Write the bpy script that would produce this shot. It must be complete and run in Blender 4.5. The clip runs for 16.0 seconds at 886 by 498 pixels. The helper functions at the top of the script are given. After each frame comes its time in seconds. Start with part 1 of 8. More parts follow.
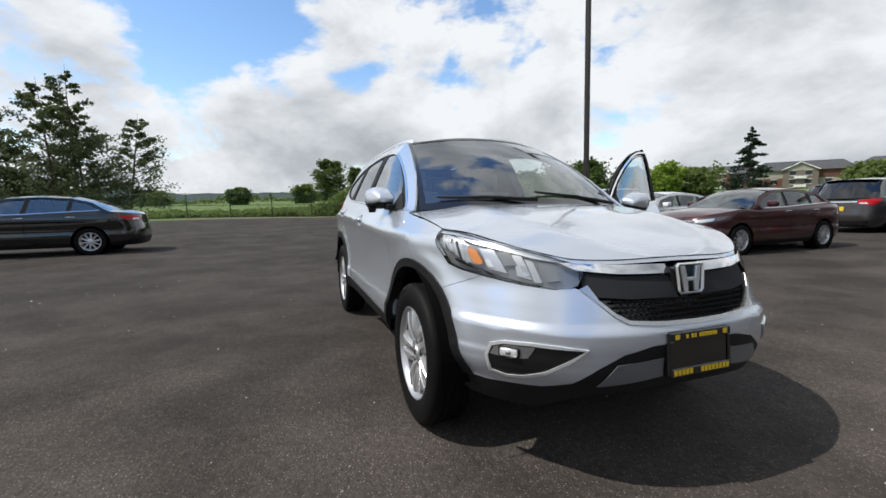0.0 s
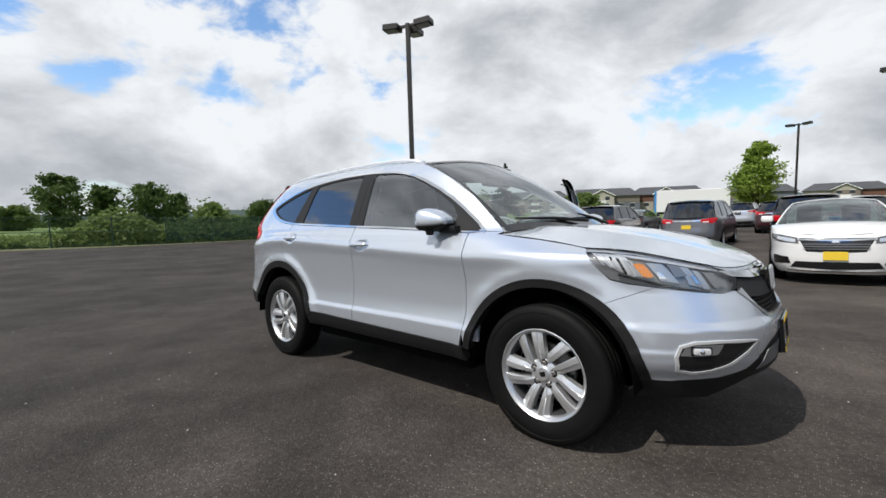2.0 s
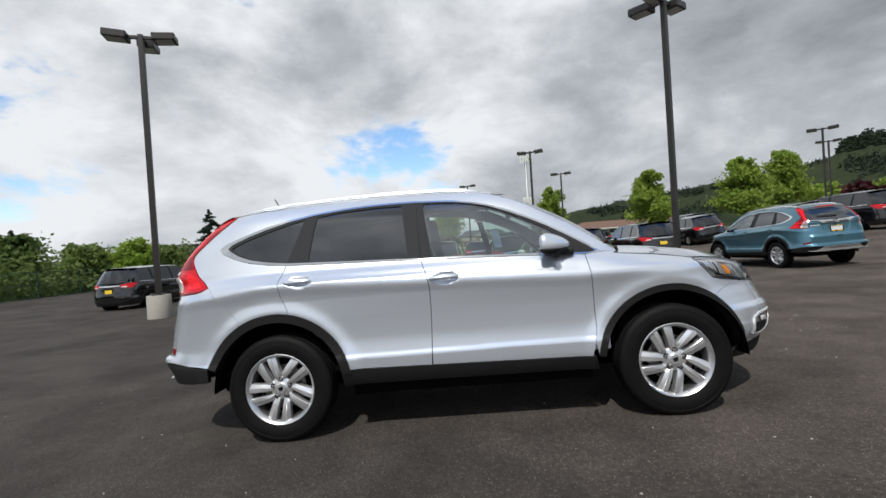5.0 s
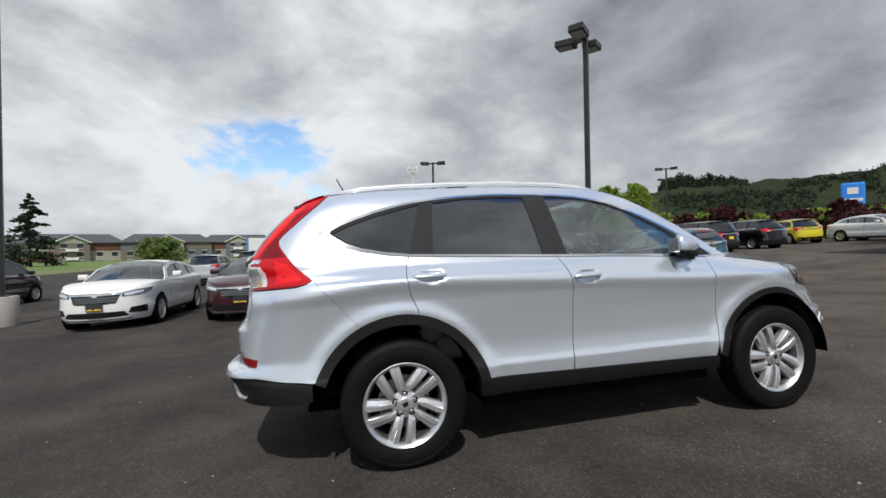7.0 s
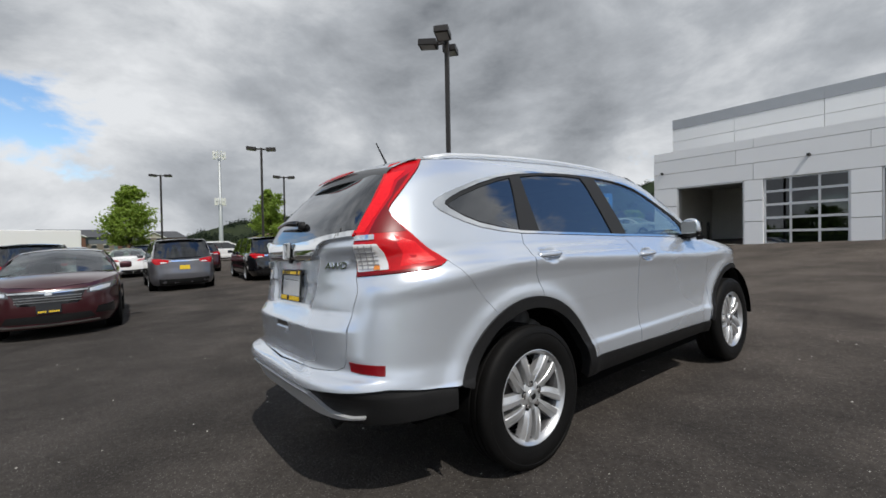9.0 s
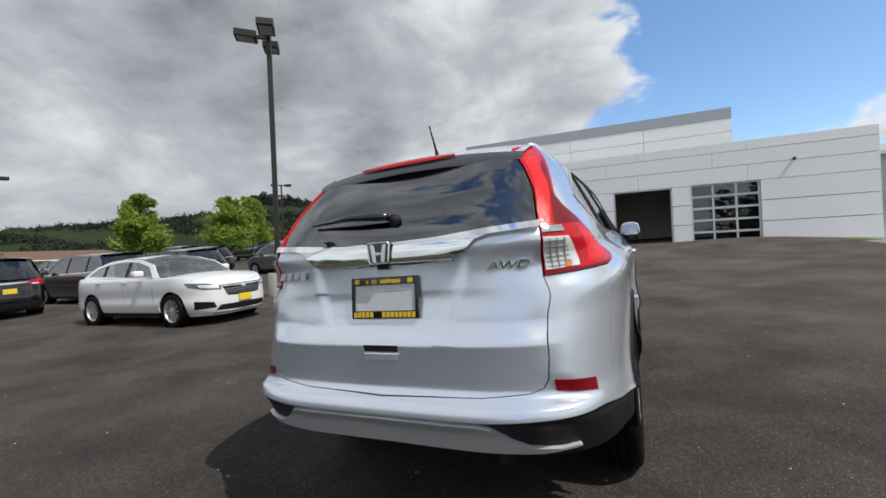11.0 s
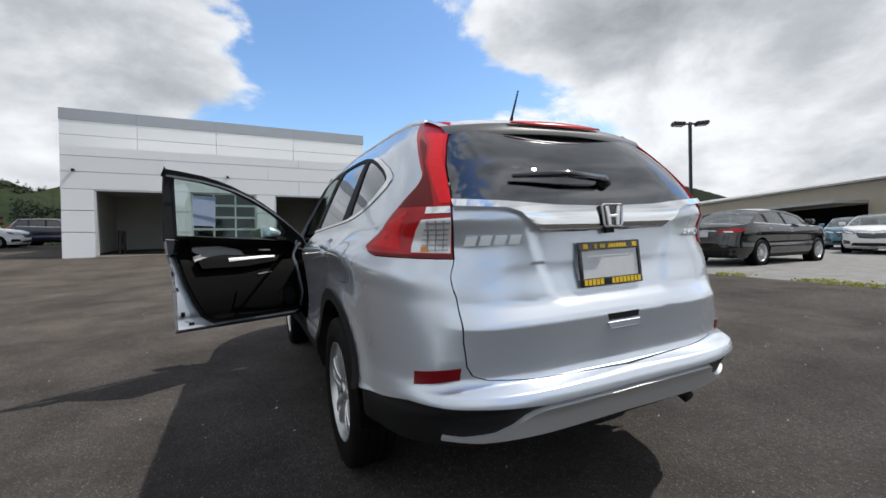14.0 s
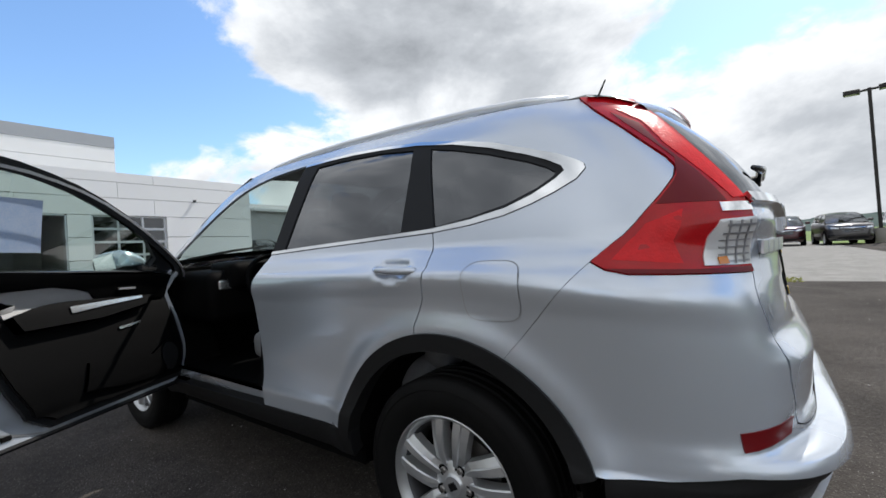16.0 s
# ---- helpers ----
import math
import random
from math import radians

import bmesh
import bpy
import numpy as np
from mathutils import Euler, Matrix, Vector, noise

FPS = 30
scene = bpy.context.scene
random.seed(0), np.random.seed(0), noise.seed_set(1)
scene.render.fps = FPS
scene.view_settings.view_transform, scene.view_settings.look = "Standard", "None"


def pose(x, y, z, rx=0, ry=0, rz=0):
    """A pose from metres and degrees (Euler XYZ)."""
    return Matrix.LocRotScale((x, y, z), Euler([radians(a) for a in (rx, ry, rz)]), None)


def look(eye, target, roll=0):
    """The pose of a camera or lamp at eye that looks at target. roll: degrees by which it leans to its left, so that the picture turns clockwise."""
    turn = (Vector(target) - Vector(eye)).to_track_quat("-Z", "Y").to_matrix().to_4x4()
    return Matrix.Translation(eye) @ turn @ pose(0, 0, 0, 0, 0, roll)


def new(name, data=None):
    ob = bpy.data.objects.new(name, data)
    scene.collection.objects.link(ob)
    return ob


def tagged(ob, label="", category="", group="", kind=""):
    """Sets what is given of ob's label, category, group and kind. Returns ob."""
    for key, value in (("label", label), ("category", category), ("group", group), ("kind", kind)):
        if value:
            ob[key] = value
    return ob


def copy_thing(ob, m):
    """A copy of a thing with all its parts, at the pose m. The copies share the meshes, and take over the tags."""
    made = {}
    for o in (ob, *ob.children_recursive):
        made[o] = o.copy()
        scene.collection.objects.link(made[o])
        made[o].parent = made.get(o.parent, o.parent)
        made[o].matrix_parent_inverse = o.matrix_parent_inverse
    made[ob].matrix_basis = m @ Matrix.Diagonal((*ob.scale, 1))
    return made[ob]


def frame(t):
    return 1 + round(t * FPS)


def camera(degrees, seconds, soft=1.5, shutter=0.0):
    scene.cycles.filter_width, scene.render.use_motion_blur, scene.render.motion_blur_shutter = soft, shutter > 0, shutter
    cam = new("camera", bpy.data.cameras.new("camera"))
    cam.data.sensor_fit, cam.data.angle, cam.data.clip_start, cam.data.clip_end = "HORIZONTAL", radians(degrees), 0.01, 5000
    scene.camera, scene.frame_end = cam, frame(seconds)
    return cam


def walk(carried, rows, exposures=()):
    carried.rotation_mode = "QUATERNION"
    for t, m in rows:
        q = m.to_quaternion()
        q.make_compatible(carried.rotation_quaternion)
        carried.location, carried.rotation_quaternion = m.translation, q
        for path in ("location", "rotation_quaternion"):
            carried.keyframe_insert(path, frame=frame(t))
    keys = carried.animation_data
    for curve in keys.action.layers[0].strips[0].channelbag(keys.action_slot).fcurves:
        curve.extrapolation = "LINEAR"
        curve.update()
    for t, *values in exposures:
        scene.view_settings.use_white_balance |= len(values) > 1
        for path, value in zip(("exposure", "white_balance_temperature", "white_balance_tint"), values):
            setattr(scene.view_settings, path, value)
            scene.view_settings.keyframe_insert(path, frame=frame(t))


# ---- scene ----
cam = camera(92.3, 16.0, soft=1.6, shutter=0.0)
PATH = [
    (0, (3.339, -1.448, 1.236), (1.483, -0.750, 0.974), -1.72),
    (0.5, (3.140, -1.812, 1.251), (1.360, -0.943, 0.979), -1.41),
    (1, (2.916, -2.160, 1.259), (1.279, -1.042, 0.997), -1.48),
    (1.5, (2.650, -2.489, 1.262), (1.170, -1.157, 1.076), -1.25),
    (2, (2.320, -2.761, 1.268), (1.003, -1.266, 1.088), -1.56),
    (2.5, (1.948, -3.019, 1.273), (0.846, -1.357, 1.113), -2.12),
    (3, (1.561, -3.209, 1.263), (0.601, -1.458, 1.146), -2.11),
    (3.5, (1.193, -3.370, 1.235), (0.397, -1.536, 1.178), -0.68),
    (4, (0.817, -3.510, 1.227), (0.271, -1.586, 1.192), -2.16),
    (4.5, (0.412, -3.586, 1.231), (0.094, -1.611, 1.194), -2.40),
    (5, (-0.009, -3.659, 1.251), (-0.115, -1.662, 1.232), -3.67),
    (5.2, (-0.184, -3.674, 1.254), (-0.243, -1.675, 1.238), -3.62),
    (7.3, (-1.873, -3.109, 1.209), (-1.294, -1.195, 1.204), -0.75),
    (7.5, (-2.026, -3.030, 1.199), (-1.359, -1.145, 1.160), -0.59),
    (8, (-2.357, -2.791, 1.163), (-1.486, -0.991, 1.152), -1.65),
    (8.5, (-2.668, -2.540, 1.163), (-1.642, -0.823, 1.183), -0.36),
    (9, (-2.966, -2.279, 1.138), (-1.749, -0.691, 1.104), -0.97),
    (9.5, (-3.193, -1.947, 1.113), (-1.795, -0.518, 1.069), -1.11),
    (10, (-3.399, -1.615, 1.101), (-1.821, -0.387, 1.054), 0.01),
    (10.2, (-3.477, -1.476, 1.103), (-1.843, -0.323, 1.087), -0.69),
    (12.3, (-3.765, 0.110, 1.031), (-1.772, 0.272, 1.049), -1.30),
    (12.5, (-3.754, 0.281, 1.019), (-1.755, 0.314, 1.063), -1.19),
    (13, (-3.698, 0.653, 1.019), (-1.712, 0.414, 1.019), -2.11),
    (13.5, (-3.589, 1.000, 1.005), (-1.654, 0.493, 0.974), -2.17),
    (14, (-3.430, 1.301, 0.995), (-1.617, 0.456, 0.979), -0.95),
    (14.5, (-3.177, 1.549, 0.996), (-1.522, 0.425, 1.025), -1.62),
    (15, (-2.882, 1.761, 0.998), (-1.347, 0.479, 1.015), -1.76),
    (15.5, (-2.550, 1.925, 1.018), (-1.227, 0.425, 1.034), -2.54),
    (16, (-2.154, 1.992, 1.043), (-0.976, 0.376, 1.072), -3.97),
]
walk(cam, [(t, look(eye, target, roll)) for t, eye, target, roll in PATH],
     [(0, .0), (3.5, -.02), (5, -.08), (7.5, -.16), (9.0, -.22), (10, -.15), (12.5, .06), (13.5, .10), (15, .16), (16, .26)])

# ---- light: broken cloud, sun from the car's right ----
SUN_TO = Vector((-.26, -1.15, 1.67)).normalized()


def build_world():
    world = bpy.data.worlds.new("sky")
    scene.world = world
    world.use_nodes = True
    nt = world.node_tree
    nt.nodes.clear()

    def nd(kind, **kw):
        n = nt.nodes.new(kind)
        for k, v in kw.items():
            if isinstance(k, str) and k in n.inputs:
                n.inputs[k].default_value = v
        return n

    def link(a, b):
        nt.links.new(a, b)

    def math_node(op, a, b=None, clamp=False):
        n = nt.nodes.new("ShaderNodeMath")
        n.operation, n.use_clamp = op, clamp
        for i, v in enumerate((a, b)):
            if v is None:
                continue
            if isinstance(v, (int, float)):
                n.inputs[i].default_value = v
            else:
                link(v, n.inputs[i])
        return n.outputs[0]

    def toward(az, el, power):
        """1 in the given direction, falling off around it."""
        a, e = radians(az), radians(el)
        d = nt.nodes.new("ShaderNodeVectorMath")
        d.operation = "DOT_PRODUCT"
        link(direction, d.inputs[0])
        d.inputs[1].default_value = (math.cos(a) * math.cos(e), math.sin(a) * math.cos(e), math.sin(e))
        return math_node("POWER", math_node("MAXIMUM", d.outputs["Value"], 0.0), power)

    coord = nt.nodes.new("ShaderNodeTexCoord")
    direction = coord.outputs["Generated"]
    sep = nt.nodes.new("ShaderNodeSeparateXYZ")
    link(direction, sep.inputs[0])
    up = math_node("MAXIMUM", sep.outputs["Z"], 0.0)
    # clouds: billows flattened along the horizon
    comb = nt.nodes.new("ShaderNodeCombineXYZ")
    link(sep.outputs["X"], comb.inputs[0])
    link(sep.outputs["Y"], comb.inputs[1])
    link(math_node("MULTIPLY", sep.outputs["Z"], 1.75), comb.inputs[2])
    # the same billows read a little further up the sky, for lit tops and grey bases
    lift = nt.nodes.new("ShaderNodeVectorMath")
    lift.operation = "ADD"
    link(comb.outputs[0], lift.inputs[0])
    lift.inputs[1].default_value = (0, 0, 0.11)
    sky = nt.nodes.new("ShaderNodeTexSky")
    sky.sky_type, sky.sun_disc = "NISHITA", False
    sky.sun_elevation = math.asin(SUN_TO.z)
    sky.sun_rotation = math.atan2(SUN_TO.x, SUN_TO.y)
    sky.air_density, sky.dust_density, sky.ozone_density = 1.0, 0.6, 2.0

    def noise_node(scale, detail, rough, w, dist=0.0, src=None):
        n = nt.nodes.new("ShaderNodeTexNoise")
        n.noise_dimensions = "4D"
        n.inputs["Scale"].default_value, n.inputs["Detail"].default_value = scale, detail
        n.inputs["Roughness"].default_value, n.inputs["W"].default_value, n.inputs["Distortion"].default_value = rough, w, dist
        link(src or comb.outputs[0], n.inputs["Vector"])
        return n.outputs["Fac"]

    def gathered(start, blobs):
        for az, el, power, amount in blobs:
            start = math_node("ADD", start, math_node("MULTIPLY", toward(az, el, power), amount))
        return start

    puff = noise_node(3.0, 11.0, 0.56, 3.7, 0.3)
    above = noise_node(3.0, 4.0, 0.55, 3.7, 0.3, lift.outputs[0])
    base = noise_node(3.0, 4.0, 0.55, 3.7, 0.3)
    broad = noise_node(1.1, 2.0, 0.5, 8.1)
    small = noise_node(8.0, 8.0, 0.58, 1.3, 0.4)
    small_up = noise_node(8.0, 8.0, 0.58, 1.3, 0.4, lift.outputs[0])
    cover = math_node("ADD", math_node("MULTIPLY", puff, 0.60), math_node("MULTIPLY", broad, 0.20))
    cover = math_node("ADD", cover, math_node("MULTIPLY", small, 0.20))
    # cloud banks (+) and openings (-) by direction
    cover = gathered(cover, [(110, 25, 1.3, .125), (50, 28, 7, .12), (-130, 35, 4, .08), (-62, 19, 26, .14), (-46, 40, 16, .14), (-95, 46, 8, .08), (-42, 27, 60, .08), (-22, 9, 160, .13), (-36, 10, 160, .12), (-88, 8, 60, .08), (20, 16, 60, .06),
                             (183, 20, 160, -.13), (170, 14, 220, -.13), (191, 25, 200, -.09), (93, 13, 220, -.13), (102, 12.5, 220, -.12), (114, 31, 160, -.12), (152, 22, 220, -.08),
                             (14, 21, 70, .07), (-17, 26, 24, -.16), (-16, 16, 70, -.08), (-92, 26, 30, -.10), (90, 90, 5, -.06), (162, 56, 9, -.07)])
    # haze and stacked cloud low over the horizon
    cover = math_node("ADD", cover, math_node("MULTIPLY", math_node("POWER", math_node("SUBTRACT", 1.0, up, True), 10.0), 0.08))
    mask = nt.nodes.new("ShaderNodeMapRange")
    mask.interpolation_type = "SMOOTHSTEP"
    mask.inputs["From Min"].default_value, mask.inputs["From Max"].default_value = 0.47, 0.53
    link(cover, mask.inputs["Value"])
    # undersides and thick middles are grey, tops and edges bright
    thick = nt.nodes.new("ShaderNodeMapRange")
    thick.inputs["From Min"].default_value, thick.inputs["From Max"].default_value = 0.45, 1.0
    thick.inputs["To Min"].default_value, thick.inputs["To Max"].default_value = 0.0, 1.0
    dark = math_node("ADD", cover, math_node("MULTIPLY", math_node("SUBTRACT", puff, 0.5), 0.62))
    dark = math_node("ADD", dark, math_node("MULTIPLY", math_node("SUBTRACT", above, base), 1.05))
    dark = math_node("ADD", dark, math_node("MULTIPLY", math_node("SUBTRACT", small_up, small), 0.22))
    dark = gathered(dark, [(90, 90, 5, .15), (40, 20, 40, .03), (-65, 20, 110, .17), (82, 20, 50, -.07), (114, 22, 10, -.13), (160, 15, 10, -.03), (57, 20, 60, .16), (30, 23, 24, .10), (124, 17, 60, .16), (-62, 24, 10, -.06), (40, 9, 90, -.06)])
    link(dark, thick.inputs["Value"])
    ramp = nt.nodes.new("ShaderNodeValToRGB")
    ramp.color_ramp.elements[0].position, ramp.color_ramp.elements[0].color = 0.0, (0.90, 0.925, 0.955, 1)
    ramp.color_ramp.elements[1].position, ramp.color_ramp.elements[1].color = 1.0, (0.160, 0.176, 0.200, 1)
    mid = ramp.color_ramp.elements.new(0.42)
    mid.color = (0.50, 0.53, 0.57, 1)
    link(thick.outputs[0], ramp.inputs["Fac"])
    blue = nt.nodes.new("ShaderNodeBackground")
    blue.inputs["Strength"].default_value = 0.20
    deep = nt.nodes.new("ShaderNodeHueSaturation")
    deep.inputs["Saturation"].default_value = 1.12
    link(sky.outputs[0], deep.inputs["Color"])
    link(deep.outputs[0], blue.inputs["Color"])
    cloud = nt.nodes.new("ShaderNodeBackground")
    cloud.inputs["Strength"].default_value = 1.0
    link(ramp.outputs[0], cloud.inputs["Color"])
    mix = nt.nodes.new("ShaderNodeMixShader")
    link(mask.outputs[0], mix.inputs["Fac"])
    link(blue.outputs[0], mix.inputs[1])
    link(cloud.outputs[0], mix.inputs[2])
    out = nt.nodes.new("ShaderNodeOutputWorld")
    link(mix.outputs[0], out.inputs["Surface"])


build_world()
sun_data = bpy.data.lights.new("sun", "SUN")
sun_data.energy, sun_data.angle, sun_data.color = 4.0, radians(0.6), (1.0, 0.955, 0.89)
sun_lamp = new("sun", sun_data)
sun_lamp.matrix_world = look((0, 0, 40), Vector((0, 0, 40)) - SUN_TO)
scene.view_settings.exposure = 0.0


# ---- materials ----
def material(name, color, rough=0.6, metal=0.0, vary=0.0, scale=6.0, bump=0.0, bump_scale=60.0, coat=0.0, tint=None,
             transmission=0.0, spec=0.5, emit=0.0, scale2=None, per_object=0.0):
    """A procedural surface: base colour varied at two scales towards tint, with fine relief."""
    m = bpy.data.materials.new(name)
    m.use_nodes = True
    nt = m.node_tree
    b = nt.nodes["Principled BSDF"]
    b.inputs["Base Color"].default_value = (*color, 1)
    b.inputs["Roughness"].default_value, b.inputs["Metallic"].default_value = rough, metal
    b.inputs["Coat Weight"].default_value, b.inputs["Coat Roughness"].default_value = coat, 0.03
    b.inputs["Specular IOR Level"].default_value = spec
    b.inputs["Transmission Weight"].default_value = transmission
    if emit:
        b.inputs["Emission Color"].default_value, b.inputs["Emission Strength"].default_value = (*color, 1), emit
    co = nt.nodes.new("ShaderNodeTexCoord")
    if vary:
        tint = tint or tuple(c * 0.5 for c in color)
        n1, n2, add = nt.nodes.new("ShaderNodeTexNoise"), nt.nodes.new("ShaderNodeTexNoise"), nt.nodes.new("ShaderNodeMath")
        n1.inputs["Scale"].default_value, n1.inputs["Detail"].default_value = scale, 5
        n2.inputs["Scale"].default_value, n2.inputs["Detail"].default_value = scale2 or scale * 14, 4
        for n in (n1, n2):
            nt.links.new(co.outputs["Object"], n.inputs["Vector"])
        add.operation = "ADD"
        nt.links.new(n1.outputs["Fac"], add.inputs[0])
        nt.links.new(n2.outputs["Fac"], add.inputs[1])
        rng = nt.nodes.new("ShaderNodeMapRange")
        rng.inputs["From Min"].default_value, rng.inputs["From Max"].default_value, rng.inputs["To Max"].default_value = 0.72, 1.28, vary
        nt.links.new(add.outputs[0], rng.inputs["Value"])
        mx = nt.nodes.new("ShaderNodeMix")
        mx.data_type = "RGBA"
        mx.inputs["A"].default_value, mx.inputs["B"].default_value = (*color, 1), (*tint, 1)
        nt.links.new(rng.outputs[0], mx.inputs["Factor"])
        last = mx.outputs["Result"]
        if per_object:
            info, hsv, rv = nt.nodes.new("ShaderNodeObjectInfo"), nt.nodes.new("ShaderNodeHueSaturation"), nt.nodes.new("ShaderNodeMapRange")
            rv.inputs["To Min"].default_value, rv.inputs["To Max"].default_value = 1 - per_object, 1 + per_object
            nt.links.new(info.outputs["Random"], rv.inputs["Value"])
            nt.links.new(rv.outputs[0], hsv.inputs["Value"])
            nt.links.new(last, hsv.inputs["Color"])
            last = hsv.outputs[0]
        nt.links.new(last, b.inputs["Base Color"])
    if bump:
        n3, bp = nt.nodes.new("ShaderNodeTexNoise"), nt.nodes.new("ShaderNodeBump")
        n3.inputs["Scale"].default_value, n3.inputs["Detail"].default_value = bump_scale, 3
        bp.inputs["Strength"].default_value, bp.inputs["Distance"].default_value = bump, 0.01
        nt.links.new(co.outputs["Object"], n3.inputs["Vector"])
        nt.links.new(n3.outputs["Fac"], bp.inputs["Height"])
        nt.links.new(bp.outputs[0], b.inputs["Normal"])
    return m


def glass_material(name, tint, base=0.06):
    """A thin pane: clear or tinted, with a mirror film that grows at grazing angles from the share base."""
    m = bpy.data.materials.new(name)
    m.use_nodes = True
    nt = m.node_tree
    nt.nodes.clear()
    out, mix, tr, gl, lw = (nt.nodes.new("ShaderNode" + k) for k in ("OutputMaterial", "MixShader", "BsdfTransparent", "BsdfGlossy", "LayerWeight"))
    tr.inputs["Color"].default_value = (*tint, 1)
    gl.inputs["Roughness"].default_value = 0.0
    gl.inputs["Color"].default_value = (0.95, 0.97, 1.0, 1)
    lw.inputs["Blend"].default_value = 0.5
    pw, sc = nt.nodes.new("ShaderNodeMath"), nt.nodes.new("ShaderNodeMapRange")
    pw.operation = "POWER"
    pw.inputs[1].default_value = 4.5
    sc.inputs["To Min"].default_value, sc.inputs["To Max"].default_value = base, 1.0
    nt.links.new(lw.outputs["Facing"], pw.inputs[0])
    nt.links.new(pw.outputs[0], sc.inputs["Value"])
    nt.links.new(sc.outputs[0], mix.inputs["Fac"])
    nt.links.new(tr.outputs[0], mix.inputs[1])
    nt.links.new(gl.outputs[0], mix.inputs[2])
    nt.links.new(mix.outputs[0], out.inputs["Surface"])
    return m


def car_paint(name, color, metal=0.75, rough=0.30):
    m = material(name, color, rough, metal, vary=0.10, scale=900, scale2=2400, coat=1.0)
    return m


SILVER = car_paint("silver paint", (0.67, 0.72, 0.79), 0.64, 0.27)
CHROME = material("chrome", (0.86, 0.87, 0.88), 0.06, 1.0)
SKID = material("satin silver plastic", (0.66, 0.67, 0.68), 0.35, 0.55)
LAMP_BOWL = material("lamp housing", (0.27, 0.275, 0.28), 0.28, 0.6)
SATIN = material("satin silver trim", (0.62, 0.63, 0.64), 0.25, 0.9)
BLACK_TRIM = material("grained black plastic", (0.010, 0.010, 0.0105), 0.55, vary=0.5, scale=8, tint=(0.016, 0.016, 0.016), bump=0.15, bump_scale=700, spec=0.22)
GLOSS_BLACK = material("gloss black plastic", (0.008, 0.008, 0.009), 0.12, coat=0.6)
PILLAR_BLACK = material("dark pillar film", (0.030, 0.031, 0.033), 0.65, spec=0.08)
RUBBER = material("tyre rubber", (0.005, 0.005, 0.005), 0.6, vary=0.6, scale=14, tint=(0.009, 0.0085, 0.0085), bump=0.1, bump_scale=300, spec=0.12)
ALLOY = material("machined alloy", (0.70, 0.71, 0.72), 0.30, 0.75, vary=0.15, scale=40)
ALLOY_RIM = material("alloy rim", (0.62, 0.63, 0.64), 0.34, 0.85)
BRIGHT = material("bright satin metal", (0.86, 0.87, 0.88), 0.28, 0.55)
LAMP_DARK = material("smoked lamp lens", (0.10, 0.10, 0.105), 0.15, 0.2, coat=0.6)
# the rim's alloy again, with the barrel's shade put into a darker colour
ALLOY_SHADE = material("shaded alloy barrel", (0.10, 0.10, 0.105), 0.45, 0.7)
STEEL = material("brake steel", (0.33, 0.32, 0.31), 0.4, 0.9, vary=0.4, scale=30, tint=(0.16, 0.12, 0.10))
GLASS_CLEAR = glass_material("windscreen glass", (0.72, 0.84, 0.80), 0.24)
GLASS_FRONT = glass_material("front side glass", (0.66, 0.80, 0.74), 0.23)
GLASS_PRIVACY = glass_material("dark privacy glass", (0.030, 0.034, 0.038), 0.17)
LENS_CLEAR = glass_material("clear lamp lens", (0.93, 0.94, 0.95))
RED_LENS = material("red lamp lens", (0.52, 0.005, 0.010), 0.22, coat=0.3, vary=0.5, scale=18, tint=(0.28, 0.002, 0.005), spec=0.3)
RED_DEEP = material("deep red lens", (0.16, 0.003, 0.006), 0.30, coat=0.12, spec=0.25)
RED_BRIGHT = material("bright red lens", (0.80, 0.012, 0.018), 0.25, coat=0.12, vary=0.5, scale=60, tint=(0.50, 0.004, 0.008), spec=0.25, bump=0.2, bump_scale=160)
RIB_GREY = material("lens rib", (0.30, 0.30, 0.31), 0.3, 0.3)
PAPER = material("printed paper", (0.30, 0.40, 0.58), 0.6, vary=0.6, scale=14, tint=(0.50, 0.55, 0.62))
SKID_DARK = material("dark satin plastic", (0.16, 0.165, 0.17), 0.4, 0.3)
AMBER = material("amber lens", (0.72, 0.24, 0.03), 0.18, coat=0.6)
LAMP_SILVER = material("lamp reflector", (0.78, 0.785, 0.79), 0.30, 0.7)
LAMP_WHITE = material("clear ribbed lens", (0.80, 0.80, 0.80), 0.2, 0.3, coat=0.6)
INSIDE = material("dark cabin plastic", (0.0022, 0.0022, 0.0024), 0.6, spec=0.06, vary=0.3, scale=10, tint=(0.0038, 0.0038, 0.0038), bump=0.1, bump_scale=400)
CLOTH = material("grey seat cloth", (0.22, 0.22, 0.225), 0.85, vary=0.4, scale=12, tint=(0.15, 0.15, 0.155), bump=0.2, bump_scale=500)
TRIM_GREY = material("light grey door insert", (0.38, 0.375, 0.37), 0.7, vary=0.2, scale=20)
UNDER = material("under-body black", (0.004, 0.004, 0.004), 0.95, spec=0.05)
YELLOW = material("yellow lettering", (0.75, 0.50, 0.02), 0.5)
WHITE_PLATE = material("white blank plate", (0.62, 0.63, 0.64), 0.45, vary=0.15, scale=20)
# silver paint of the spoiler's lip and underside, its shade put into the colour
SPOILER_SHADE = material("shaded silver spoiler lip", (0.05, 0.052, 0.055), 0.35, coat=0.4)


# ---- building helpers ----
from mathutils.geometry import tessellate_polygon


def link_mesh(name, me, mat, parent=None, label=""):
    if mat is not None:
        me.materials.append(mat)
    ob = new(name, me)
    if parent is not None:
        ob.parent = parent
    if label:
        ob["label"] = label
    return ob


